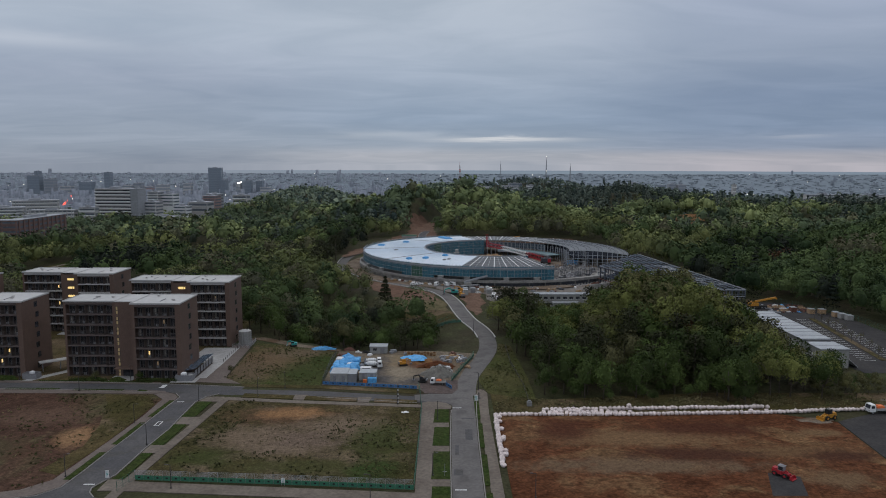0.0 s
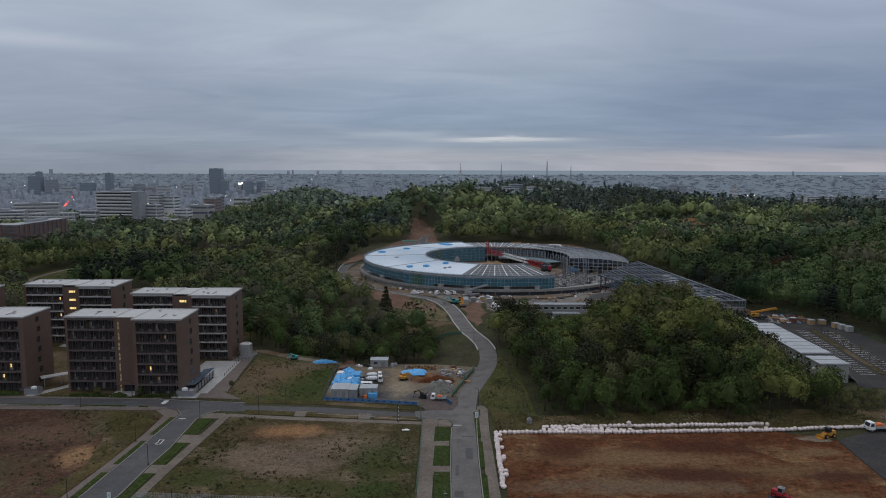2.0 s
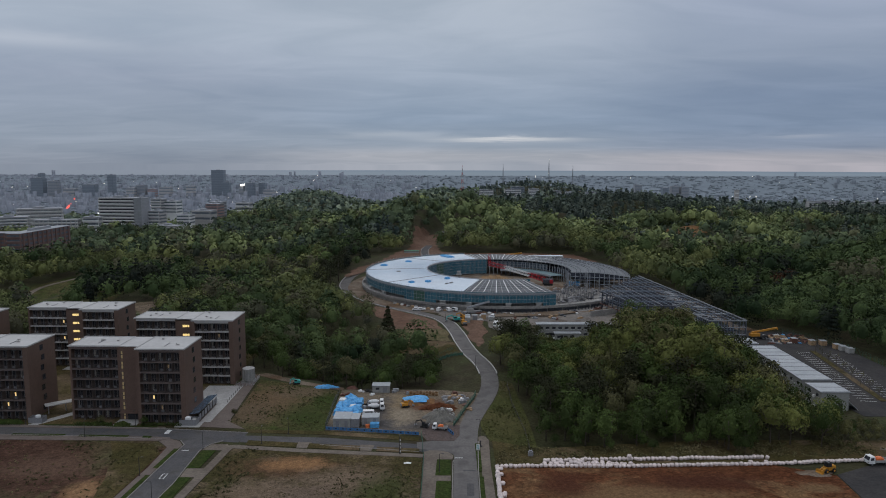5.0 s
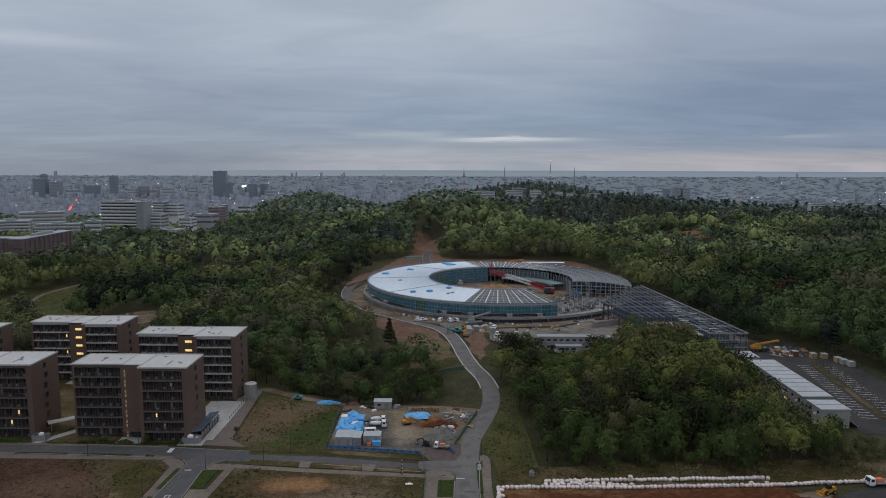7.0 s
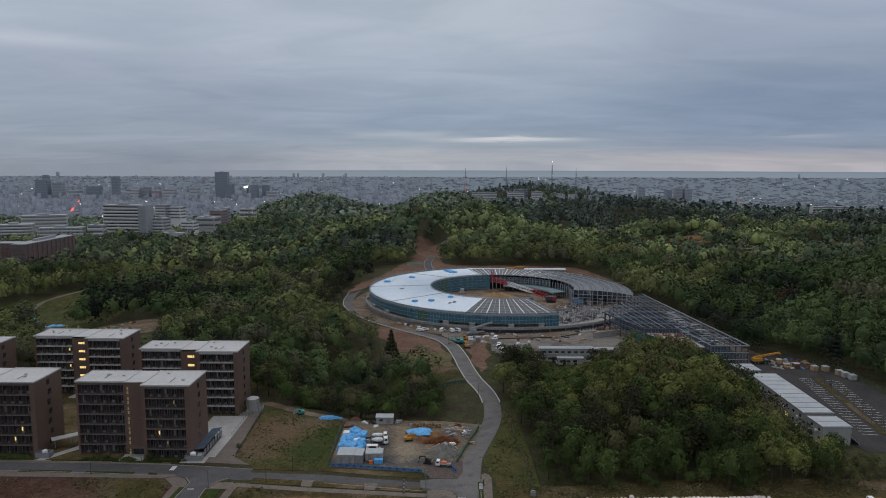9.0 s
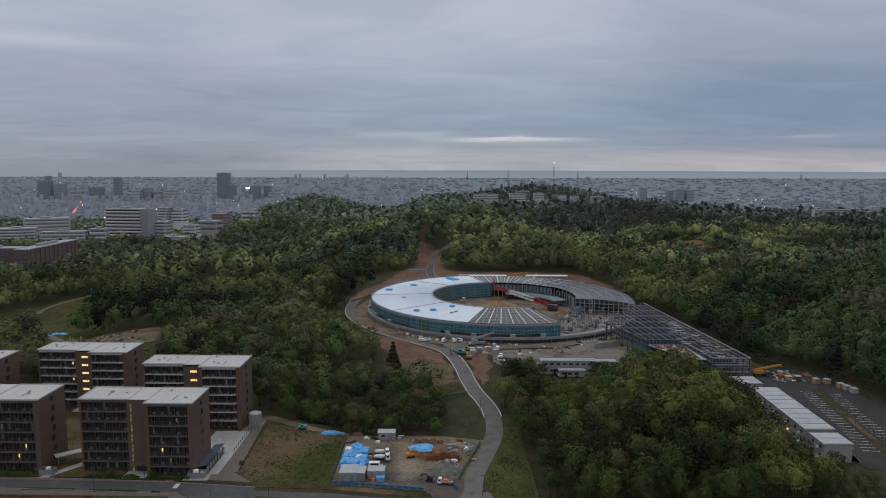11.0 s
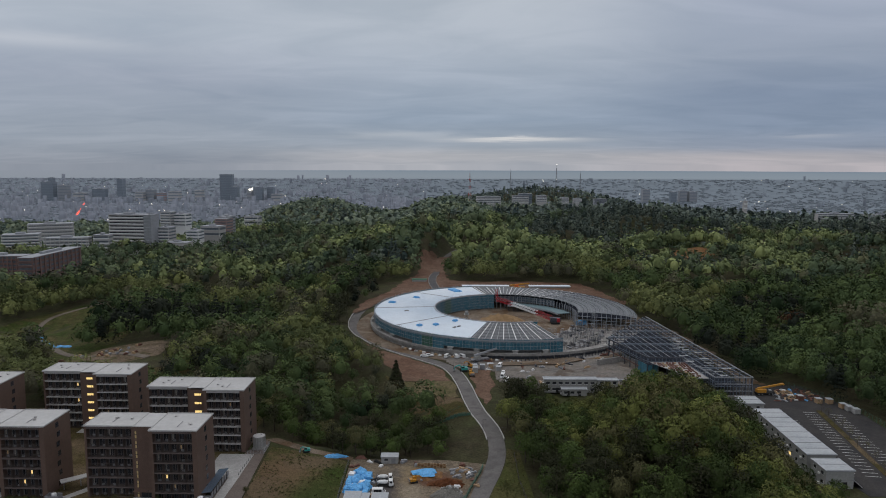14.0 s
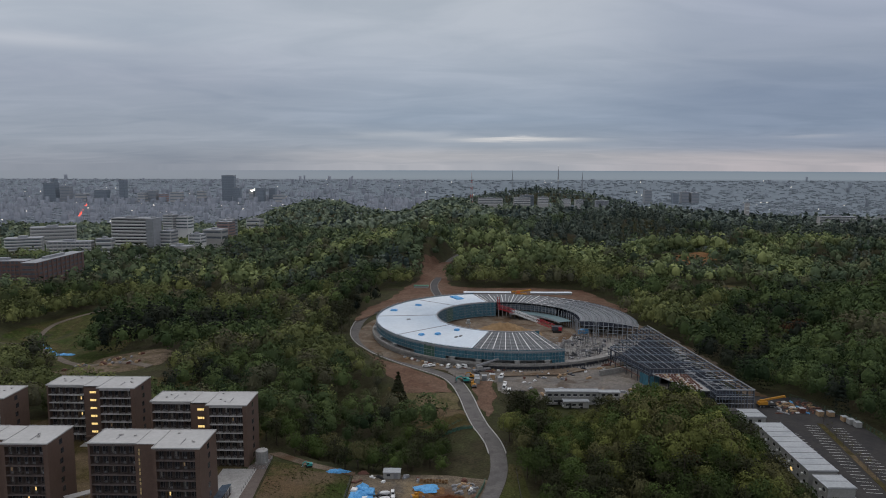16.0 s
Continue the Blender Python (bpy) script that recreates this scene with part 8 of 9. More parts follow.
part("louvre_wall", Geo().box(-2.0, 2.0, -1.2, -1.1, 0, 1.6).box(-2.0, 2.0, 1.1, 1.2, 0, 1.6).box(-2.0, -1.9, -1.1, 1.1, 0, 1.6).box(1.9, 2.0, -1.1, 1.1, 0, 1.6), M_grey_metal, enc2)
part("small_tank", Geo().cyl(0.2, 0, 0, 1.9, 0.7, 0.7, 14).cyl(0.2, 0, 1.9, 2.1, 0.7, 0.3, 14), M_white, enc2)
for k in range(8):
    x, y = -66.9, 206.5 + k * 2.1
    solid("bollard", Geo().cyl(-66.9, y, 0.05, 0.9, 0.07, 0.07, 7).cyl(-66.9, y, 0.9, 0.96, 0.09, 0.04, 7), M_rail, "short dark bollard along the drive", "bollard", group="drive bollards")
for i, (x, y, s) in enumerate(((-96.2, 187.0, 0.27), (-84.0, 186.9, 0.24), (-60.8, 193.6, 0.22), (-90, 222.6, 0.3), (-82, 212, 0.25))):
    plant("green" if i % 2 else "grey", x, y, s, 0.05, "small young tree beside the blocks")
for x0, x1, yy in ((-128, -118.5, 188.6), (-100, -94, 187.4), (-93, -88, 187.3), (-140, -130, 189.0)):
    heap("hedge", (x0 + x1) / 2, yy, (x1 - x0) / 2, 0.9, 0.9, M_verge, "low clipped hedge before a brown block", "hedge", int(-x0), 0.06, True)

def hedge(x0, x1, y, h, seed):
    rg = np.random.default_rng(seed)
    n = int((x1 - x0) * 55)
    p = np.stack([rg.uniform(x0, x1, n), y + rg.normal(0, 0.38, n), 0.1 + h * rg.uniform(0.1, 1.0, n) * (0.8 + 0.3 * np.sin(rg.uniform(x0, x1, n) * 1.7))], 1)
    q = place_quads(p, rg.normal(size=(n, 3)) + np.array([0, -0.4, 0.9]), 0.3 * rg.uniform(0.6, 1.3, n), rg)
    tagged(new("hedge", quads_to_mesh("hedge", q, M_leaf[1])), "low dark green hedge before a brown block", "hedge", "hedges")


for k, (x0, x1, y) in enumerate(((-104, -93.5, 187.3), (-85, -73.5, 187.0), (-150, -139, 189.6), (-131, -120, 189.2))):
    hedge(x0, x1, y, 0.9, 60 + k)


# ---------------------------------------------------------------- prefab rows at the car park
def prefab(x0, x1, y0, y1, h, storeys, label, sk=0.0):
    p = thing("prefab_office", label, "building", (0, 0, 0.08), 0, "prefab offices")
    poly = [(x0, y0), (x1, y0), (x1 + sk, y1), (x0 + sk, y1)]
    part("wall", Geo().prism(poly, 0, h), M_prefab, p)
    q = [(x0 - 0.3, y0 - 0.3), (x1 + 0.3, y0 - 0.3), (x1 + sk + 0.3, y1 + 0.3), (x0 + sk - 0.3, y1 + 0.3)]
    roof = part("roof", Geo().prism(q, h, h + 0.22), M_prefab_roof, p)
    n = max(2, int((y1 - y0) / 4.2))
    for k in range(n + 1):
        t = k / n
        part("roof_seam", Geo().beam((lerp(x0, x0 + sk, t), lerp(y0, y1, t), h + 0.26), (lerp(x1, x1 + sk, t), lerp(y0, y1, t), h + 0.26), 0.16, 0.1), M_grey_metal, roof)
    for s in range(storeys):
        z = 0.9 + s * 2.75
        for k in range(n):
            t = (k + 0.5) / n
            x, y = lerp(x0, x0 + sk, t) - 0.02, lerp(y0, y1, t)
            w = part("window", Geo().box(x - 0.03, x + 0.02, y - 0.8, y + 0.8, z, z + 1.0), M_lit if (storeys == 2 and s == 0 and k == 2 and y1 - y0 > 30) else M_window, p)
            part("window_frame", Geo().box(x - 0.05, x + 0.02, y - 0.88, y - 0.8, z - 0.06, z + 1.06).box(x - 0.05, x + 0.02, y + 0.8, y + 0.88, z - 0.06, z + 1.06).box(x - 0.06, x + 0.02, y - 0.8, y + 0.8, z - 0.08, z), M_white, w)
            if k % 2 == 0:
                part("air_conditioner", Geo().box(x - 0.45, x, y + 1.1, y + 1.9, z - 0.9 + s * 0.3, z - 0.3 + s * 0.3), M_white, p)
        part("band", Geo().box(x0 - 0.04, x1 + 0.04, y0 - 0.04, y0, 2.75 * (s + 1) - 0.12, 2.75 * (s + 1)), M_grey_metal, p)
    if x1 - x0 > 8.4 and y1 - y0 < 6:
        for s in range(storeys):
            for k in range(int((x1 - x0) / 2.7)):
                x, z = x0 + 1.6 + k * 2.7, 0.95 + s * 2.75
                w = part("window", Geo().box(x - 0.8, x + 0.8, y0 - 0.03, y0 + 0.02, z, z + 1.0), M_window, p)
                part("window_sill", Geo().box(x - 0.9, x + 0.9, y0 - 0.08, y0, z - 0.1, z), M_white, w)
    for u in (0.25, 0.7):
        part("door", Geo().box(lerp(x0, x1, u) - 0.6, lerp(x0, x1, u) + 0.6, y0 - 0.05, y0, 0.05, 2.1), M_rubber, p)
    return p


prefab(112.0, 120.3, 200.7, 209.4, 5.6, 2, "two-storey pale prefab office with dark doors")
prefab(112.0, 121.0, 212.1, 253.5, 5.8, 2, "long two-storey pale prefab office row beside the car park", 1.0)
prefab(115.0, 122.8, 267.0, 276.0, 3.0, 1, "low pale prefab office")
prefab(39.0, 61.5, 288.5, 292.5, 5.6, 2, "long pale prefab site office behind trees")
prefab(62.0, 70.5, 289.0, 292.5, 5.2, 2, "pale prefab site office behind trees")
prefab(46.0, 56.5, 284.2, 287.6, 2.7, 1, "low pale lean-to before the prefab site office")
solid("white_awning", Geo().add([(120.6, 201, 2.6), (120.6, 206, 2.6), (123.4, 206, 0.1), (123.4, 201, 0.1), (120.7, 201, 2.66), (120.7, 206, 2.66), (123.5, 206, 0.12), (123.5, 201, 0.12)],
                                [(3, 2, 1, 0), (4, 5, 6, 7), (0, 1, 5, 4), (1, 2, 6, 5), (2, 3, 7, 6), (3, 0, 4, 7)]), M_white, "white sloping awning at a prefab office", "awning")
for i, (x, y, m) in enumerate(((143.8, 281, M_rust), (149.5, 277.5, M_timber), (153.6, 277.0, M_timber), (156.2, 271.5, M_timber), (157.0, 268.6, M_prefab), (158.0, 265.5, M_prefab))):
    container(x - 1.1, x + 1.1, y - 1.2, y + 1.2, 2.0, ("rust-red", "tan", "tan", "tan", "pale", "pale")[i] + " storage container behind the car park", m, False)
crane = thing("mobile_crane", "yellow mobile crane with its boom folded forward", "crane", (132.0, 287.5, 0.09), 6)
part("carrier", Geo().box(-4.5, 4.5, -1.3, 1.3, 0.7, 1.4), M_rubber, crane)
part("superstructure", Geo().box(-4.0, -1.2, -1.2, 1.2, 1.4, 2.8), M_yellow, crane)
part("cab", Geo().box(-1.2, 0.4, -1.2, -0.1, 1.4, 2.9), M_yellow, crane)
part("boom", Geo().beam((-3.2, 0.4, 3.0), (9.6, 0.4, 5.0), 0.7, 0.8).beam((9.4, 0.4, 5.0), (10.0, 0.4, 4.3), 0.6), M_yellow, crane)
for x in (-3.4, -1.8, 1.8, 3.4):
    for s in (-1, 1):
        wheel(crane, x, s * 1.15, 0.6, 0.45)
crane.scale = (0.88, 0.88, 0.88)
for k in range(44):
    x, y = 134 + (k * 7.3) % 19, 279.5 + (k * 5.1) % 15
    solid("pallet_load", Geo().box(-1.5, 1.3, -0.35, 0.35, 0, 0.25, k * 0.7, (x, y, 0.09)).box(-1.1, 0.8, -0.3, 0.3, 0.25, 0.4 + 0.1 * (k % 3), k * 0.7 + 0.1, (x, y, 0.09)), (M_rust, M_white, M_timber, M_tarp, M_steel)[(0, 2, 0, 4, 2, 2, 0, 0, 4, 1, 0, 2, 3)[k % 13]],
          ("rust-red", "white", "timber", "blue covered", "steel")[(0, 2, 0, 4, 2, 2, 0, 0, 4, 1, 0, 2, 3)[k % 13]] + " building material stacked on the asphalt", "stack", group="material stacks")


def bare_tree(x, y, s):
    rg = np.random.default_rng(int(x * 10))
    ob = thing("young_tree", "thin young tree just budding on the planted strip", "tree", (x, y, 0.15), 0, "young trees")
    g = Geo().cyl(0, 0, -0.1, 3.2 * s, 0.09, 0.04, 6)
    for k in range(12):
        a, z = rg.uniform(0, 6.28), rg.uniform(1.2, 3.0) * s
        g.beam((0, 0, z), (0.9 * s * math.cos(a), 0.9 * s * math.sin(a), z + rg.uniform(0.6, 1.3) * s), 0.035)
    part("trunk", g, M_bark, ob)
    part("crown", quads_to_mesh("crown", crown_leaves(crown_shape(4.2 * s, 1.2 * s, 8, rg), 90, 0.22, rg), M_leaf[2]), None, ob)


for k in range(9):
    t = k / 8
    bare_tree(lerp(136.4, 144.9, t), lerp(212, 266, t), 1.0 + 0.15 * (k % 3))


# ---------------------------------------------------------------- round the round building
def lattice(p, q, w, m, name, parent, n=8):
    """A lattice boom of four chords and lacing from p to q."""
    p, q = Vector(p), Vector(q)
    d = (q - p).normalized()
    u = d.cross(Vector((0, 0, 1))).normalized() * w / 2
    v = Vector((0, 0, 1)) * w / 2
    g = Geo()
    cs = [u + v, u - v, -u - v, -u + v]
    for c in cs:
        g.beam(tuple(p + c), tuple(q + c), w * 0.12)
    for k in range(n):
        a, b_ = p.lerp(q, k / n), p.lerp(q, (k + 1) / n)
        for i in range(4):
            g.beam(tuple(a + cs[i]), tuple(b_ + cs[(i + 1) % 4]), w * 0.08)
    return part(name, g, m, parent)


cc = thing("crawler_crane", "red crawler crane with a lattice boom lowered in the courtyard", "crane", (62.5, 420, 0.1))
part("carbody", Geo().box(-2.6, 2.6, -3.4, -2.0, 0.1, 1.2).box(-2.6, 2.6, 2.0, 3.4, 0.1, 1.2), M_rubber, cc)
part("house", Geo().box(-2.8, 3.4, -1.7, 1.7, 1.3, 3.6), M_dark_steel, cc)
part("cab", Geo().box(1.0, 2.8, -2.9, -1.7, 1.3, 3.4), M_red, cc)
lattice((-2, 0, 3.2), (-10, 10, 4.6), 2.2, M_red, "boom_section", cc, 5)
lattice((-10, 10, 4.6), (-24, 27, 6.8), 2.0, M_white, "boom_section", cc, 9)
lattice((-24, 27, 6.8), (-33, 38, 7.6), 2.2, M_red, "boom_section", cc, 6)
lattice((-33, 38, 7.4), (-33.5, 38.5, 13.5), 1.8, M_red, "mast", cc, 4)
lift = thing("hoist_tower", "pale steel hoist tower in the courtyard", "tower", (8, 405, 0.1))
lattice((0, 0, 0), (0.01, 0.05, 8.5), 1.6, M_steel, "mast", lift, 5)
part("platform", Geo().box(-1.6, 1.6, -1.6, 1.6, 8.5, 8.8).box(-1.0, 1.0, -1.0, 1.0, 8.8, 10.6), M_prefab, lift)
# parts of the building in the gap
rg3 = random.Random(9)


def scaffold_tower(h, m):
    st = thing("scaffold_tower", "short steel scaffold tower on the open floor", "scaffold", (0, 0, 0), 0, "scaffold towers")
    for sx in (-0.7, 0.7):
        for sy in (-0.6, 0.6):
            part("post", Geo().beam((sx, sy, 0), (sx, sy, h), 0.1), m, st)
    part("platform", Geo().box(-0.8, 0.8, -0.7, 0.7, 1.9, 1.98), m, st)
    part("platform", Geo().box(-0.8, 0.3, -0.7, 0.7, h - 0.15, h - 0.07), m, st)
    part("brace", Geo().beam((-0.7, -0.6, 2.0), (0.7, -0.6, h), 0.08), m, st)
    return st


towers = [scaffold_tower(3.6, M_grey_metal), scaffold_tower(4.4, M_dark_steel), scaffold_tower(5.2, M_concrete_dark)]
for k in range(150):
    a, r = rg3.uniform(292, 344), rg3.uniform(42, 78)
    x, y, _ = pol(r, a)
    kind_k = 0 if k % 2 else (k // 2) % 4
    h = rg3.uniform(0.5, 2.2)
    if kind_k == 0:
        mt = pose(x, y, 0.14, 0, 0, rg3.uniform(0, 90))
        if k < 6:
            towers[k // 2].matrix_world = mt
        else:
            copy_thing(towers[k % 3], mt)
    else:
        rot = rg3.uniform(0, 3)
        w = rg3.uniform(0.6, 2.4)
        solid("pallet_load", Geo().box(-w, w, -0.5, 0.5, 0, h * 0.6, rot, (x, y, 0.14)).box(-w * 0.8, w * 0.7, -0.35, 0.4, h * 0.6, h * 0.8, rot + 0.1, (x, y, 0.14)), (M_grey_metal, M_concrete_dark, M_dark_steel)[kind_k - 1],
              ("steel", "pale concrete", "dark steel")[kind_k - 1] + " material stacked on the open floor of the ring", "stack", group="material stacks")
solid("open_floor", Geo().arc(RING_X, RING_Y, 40, 86, 289, 346, -0.2, 0.14, 24), M_terrace, "pale concrete floor of the unbuilt part of the ring", "floor", kind="structure")
solid("blue_container", Geo().box(-3, 3, -1.2, 1.2, 0, 2.6, 0.3, (78, 416, 0.1)).box(-3.05, 3.05, -1.25, 1.25, 2.6, 2.7, 0.3, (78, 416, 0.1)), M_tarp, "blue container inside the open ring", "container")
for k in range(42):
    a = 262 + k * 1.4
    solid("support_pier", Geo().beam(pol(RO + 4.6, a, 0.05), pol(RO + 4.6, a, 2.2), 0.35), M_dark_steel, "dark steel shoring pier before the terrace", "pier", group="shoring piers")
solid("retaining_wall", Geo().prism([(70, 330), (85, 338), (85.6, 337.4), (70.6, 329.4)], 0.05, 2.8).prism([(85, 338), (96, 318), (96.6, 318.4), (85.6, 338.4)], 0.05, 2.6), M_concrete_dark, "stained concrete retaining wall below the steel hall", "wall", kind="structure")
for i, (x0, x1, yy) in enumerate(((7.2, 44, 541), (60, 92, 541))):
    sh = thing("long_shed", "long low shed with a white roof behind the ring", "shed", (0, 0, hgt((x0 + x1) / 2, yy)))
    part("wall", Geo().box(x0, x1, yy, yy + 5, -1, 1.8), M_prefab, sh)
    part("roof", Geo().box(x0 - 0.3, x1 + 0.3, yy - 0.5, yy + 5.5, 1.8, 2.1), M_white_roof, sh)
oc = thing("folded_crane", "orange crane with its boom laid down between two sheds", "crane", (52, 542, hgt(52, 542)))
part("carrier", Geo().box(-4.5, 4.5, -1.4, 1.4, 0.4, 1.6), M_yellow, oc)
part("house", Geo().box(-3.5, -0.5, -1.3, 1.3, 1.6, 3.4), M_orange, oc)
part("boom", Geo().beam((-7, 0, 2.6), (8, 0, 4.2), 0.9, 1.0), M_yellow, oc)
for x in (-3.4, -1.6, 1.6, 3.4):
    for s in (-1, 1):
        wheel(oc, x, s * 1.2, 0.55, 0.45)
gc = thing("green_shed", "green roofed site shed on bare earth", "shed", (-28, 571, hgt(-28, 571) + 0.4))
part("wall", Geo().box(-6, 6, -2, 2, -0.4, 1.8), M_prefab, gc)
part("roof", Geo().box(-6.3, 6.3, -2.3, 2.3, 1.8, 2.1), M_green_paint, gc)
for k in range(5):
    x, y = (10.5, 321.5) if k == 0 else ((14, 321.4) if k == 1 else ((18.2, 323.5) if k == 2 else ((10.5, 316.8) if k == 3 else (21.4, 318.5))))
    container(x - 1.1, x + 1.1, y - 1.2, y + 1.2, 2.5, ("white", "grey", "tan", "pale", "pale")[k] + " site cabin below the round building", (M_white, M_grey_metal, M_timber, M_prefab, M_prefab)[k], False)
tc2 = thing("truck_crane", "grey truck crane with its boom lowered", "crane", (13.5, 336.5, 0.09), 25)
part("carrier", Geo().box(-5, 4.5, -1.3, 1.3, 0.6, 1.3), M_grey_metal, tc2)
part("house", Geo().box(-3, 0, -1.2, 1.2, 1.3, 2.7), M_prefab, tc2)
part("boom", Geo().beam((-3, 0.2, 3.0), (9.5, 0.2, 5.2), 0.7, 0.8), M_steel, tc2)
for x in (-3.6, -2.0, 2.0, 3.6):
    for s in (-1, 1):
        wheel(tc2, x, s * 1.15, 0.58, 0.4)
for k in range(14):
    x, y = 30 + k * 4.6, 304 + 5 * math.sin(k * 1.9)
    solid("pallet_load", Geo().box(-1.6, 1.6, -0.5, 0.5, 0, 0.6, k * 0.9, (x, y, 0.1)).box(-1.2, 1.3, -0.4, 0.4, 0.6, 0.9, k * 0.9 + 0.1, (x, y, 0.1)), (M_dark_steel, M_steel, M_timber)[k % 3],
          ("dark steel", "steel", "timber")[k % 3] + " lengths stacked on the dusty site ground", "stack", group="material stacks")
for k in range(24):
    a = 226 + k * 1.7
    x, y, _ = pol(RO + 4.4 + 0.6 * math.sin(k * 2.1), a)
    solid("broken_block", Geo().box(-0.9, 0.8, -0.6, 0.7, 0, 0.5, k, (x, y, 0.07)).box(-0.5, 0.5, -0.4, 0.3, 0.5, 0.8, k * 1.3, (x, y, 0.07)), (M_concrete, M_timber, M_white, M_rust)[k % 4],
          "broken building block lying at the ring's foot", "block", group="broken blocks")
# paths and meadows in the valley
def draped(name, pts, w, m, label, category, lift=0.25, kind="structure"):
    g = ribbon(smooth_line(pts, 6), -w / 2, w / 2, -0.5, lift, True)
    return solid(name, g, m, label, category, kind=kind)


draped("path", [(-380, 446), (-330, 452), (-301, 463), (-290.6, 465), (-276, 449), (-266, 438), (-245, 412), (-232, 398), (-214, 388), (-190, 376), (-166, 366)], 4.4, M_concrete_path, "pale path winding through the valley", "path", 0.4)
draped("path", [(-290.6, 466), (-305, 496), (-309, 516), (-306, 532), (-296, 548), (-282, 566)], 3.2, M_concrete_path, "pale path winding up the valley meadow", "path", 0.4)
draped("path", [(-122, 702), (-128, 690), (-126, 676), (-117, 660), (-106, 646), (-100, 636)], 3.0, M_gravel, "pale earth track in the woods", "path", 0.6)
U, V = np.meshgrid(np.linspace(-1, 1, 30), np.linspace(-1, 1, 30))
for cx, cy, rx, ry in ((-275, 420, 70, 72), (-282, 500, 42, 60), (-150, 318, 26, 26), (-196, 380, 34, 26)):
    xs, ys = cx + U * rx, cy + V * ry
    zz = height(xs, ys) + 0.25 - 1.5 * np.clip(U * U + V * V - 0.9, 0, 1)
    i = (np.arange(29)[:, None] * 30 + np.arange(29)[None]).reshape(-1)
    tagged(new("meadow", quads_mesh("meadow", np.stack([xs, ys, zz], -1).reshape(-1, 3), np.stack([i, i + 1, i + 31, i + 30], -1), M_meadow if cx < -200 else (M_stony if cx == -196 else M_scrub), True)), "rough green meadow in the valley", "grass", kind="structure")
for k, (x, y) in enumerate(((-283, 456), (-276, 449.5), (-269, 443), (-262, 435), (-255, 427), (-247, 418), (-240, 412))):
    heap("tarpaulin", x + 4, y, 3.4 if k > 3 else 2.4, 1.8 if k > 3 else 0.9, 0.8, M_tarp, "blue tarpaulin laid beside the valley path", "tarpaulin", k, hgt(x + 4, y) + 0.4, True)
rv = random.Random(17)
for k in range(26):
    x, y = rv.uniform(-220, -174), rv.uniform(366, 392)
    solid("pallet_load", Geo().box(-1.2, 1.1, -0.6, 0.6, 0, 0.7, k, (x, y, hgt(x, y) + 0.3)).box(-0.8, 0.7, -0.5, 0.4, 0.7, 1.1, k * 1.3, (x, y, hgt(x, y) + 0.3)), (M_timber, M_rust, M_grey_metal)[k % 3], ("timber", "rust-red", "grey")[k % 3] + " material stacked on bare valley earth", "stack", group="material stacks")
for k in range(60):
    a = rv.uniform(235, 318)
    r = RO + rv.uniform(6, 26)
    x, y, _ = pol(r, a)
    if y < 300 or not (10 < x < 108) or x > 80 and y > 330:
        continue
    w = rv.uniform(0.5, 2.4)
    solid("pallet_load", Geo().box(-w, w, -0.4, 0.4, 0, 0.5, rv.uniform(0, 3), (x, y, 0.1)).box(-w * 0.7, w * 0.6, -0.3, 0.3, 0.5, 0.9, rv.uniform(0, 3), (x, y, 0.1)), (M_rust, M_steel, M_timber, M_white, M_dark_steel, M_concrete)[k % 6],
          ("rust-red", "steel", "timber", "white", "dark steel", "pale concrete")[k % 6] + " material stacked on the dusty site ground", "stack", group="material stacks")


# ---------------------------------------------------------------- bare patches and tufts on the lots
heap("gravel_spread", 88, 158, 4.5, 2.0, 0.12, M_gravel, "spread gravel at the field's corner", "gravel", 3, 0.105)


M_tuft = mat("grass_tuft", (0.095, 0.098, 0.040), vary=0.3, scale=0.1, fine=2.0, tint=(0.10, 0.10, 0.045), island=0.3, spec=0.03)
M_tuft_dry = mat("dry_grass_tuft", (0.135, 0.115, 0.062), vary=0.3, scale=0.1, fine=2.0, tint=(0.09, 0.09, 0.04), island=0.3, spec=0.03)


def tufts(polys, n, size, m, name, label, seed):
    rg = np.random.default_rng(seed)
    pts = []
    while len(pts) < n:
        poly = polys[rg.integers(0, len(polys))]
        x = rg.uniform(min(p[0] for p in poly), max(p[0] for p in poly))
        y = rg.uniform(min(p[1] for p in poly), max(p[1] for p in poly))
        if inside(x, y, poly) and np.sin(x * 0.31 + seed) * np.cos(y * 0.27) + rg.normal() * 0.5 > 0.1:
            pts.append((x, y))
    p = np.array(pts)
    p = np.repeat(np.stack([p[:, 0], p[:, 1], np.full(n, 0.2)], 1), 6, 0)
    p = p + rg.normal(size=p.shape) * np.array([size * 0.45, size * 0.45, 0.08])
    q = place_quads(p, rg.normal(size=p.shape) * np.array([1, 1, 0.6]) + np.array([0, -0.3, 0.5]), size * rg.uniform(0.5, 1.1, len(p)), rg)
    tagged(new(name, quads_to_mesh(name, q, m)), label, "grass", kind="stuff")


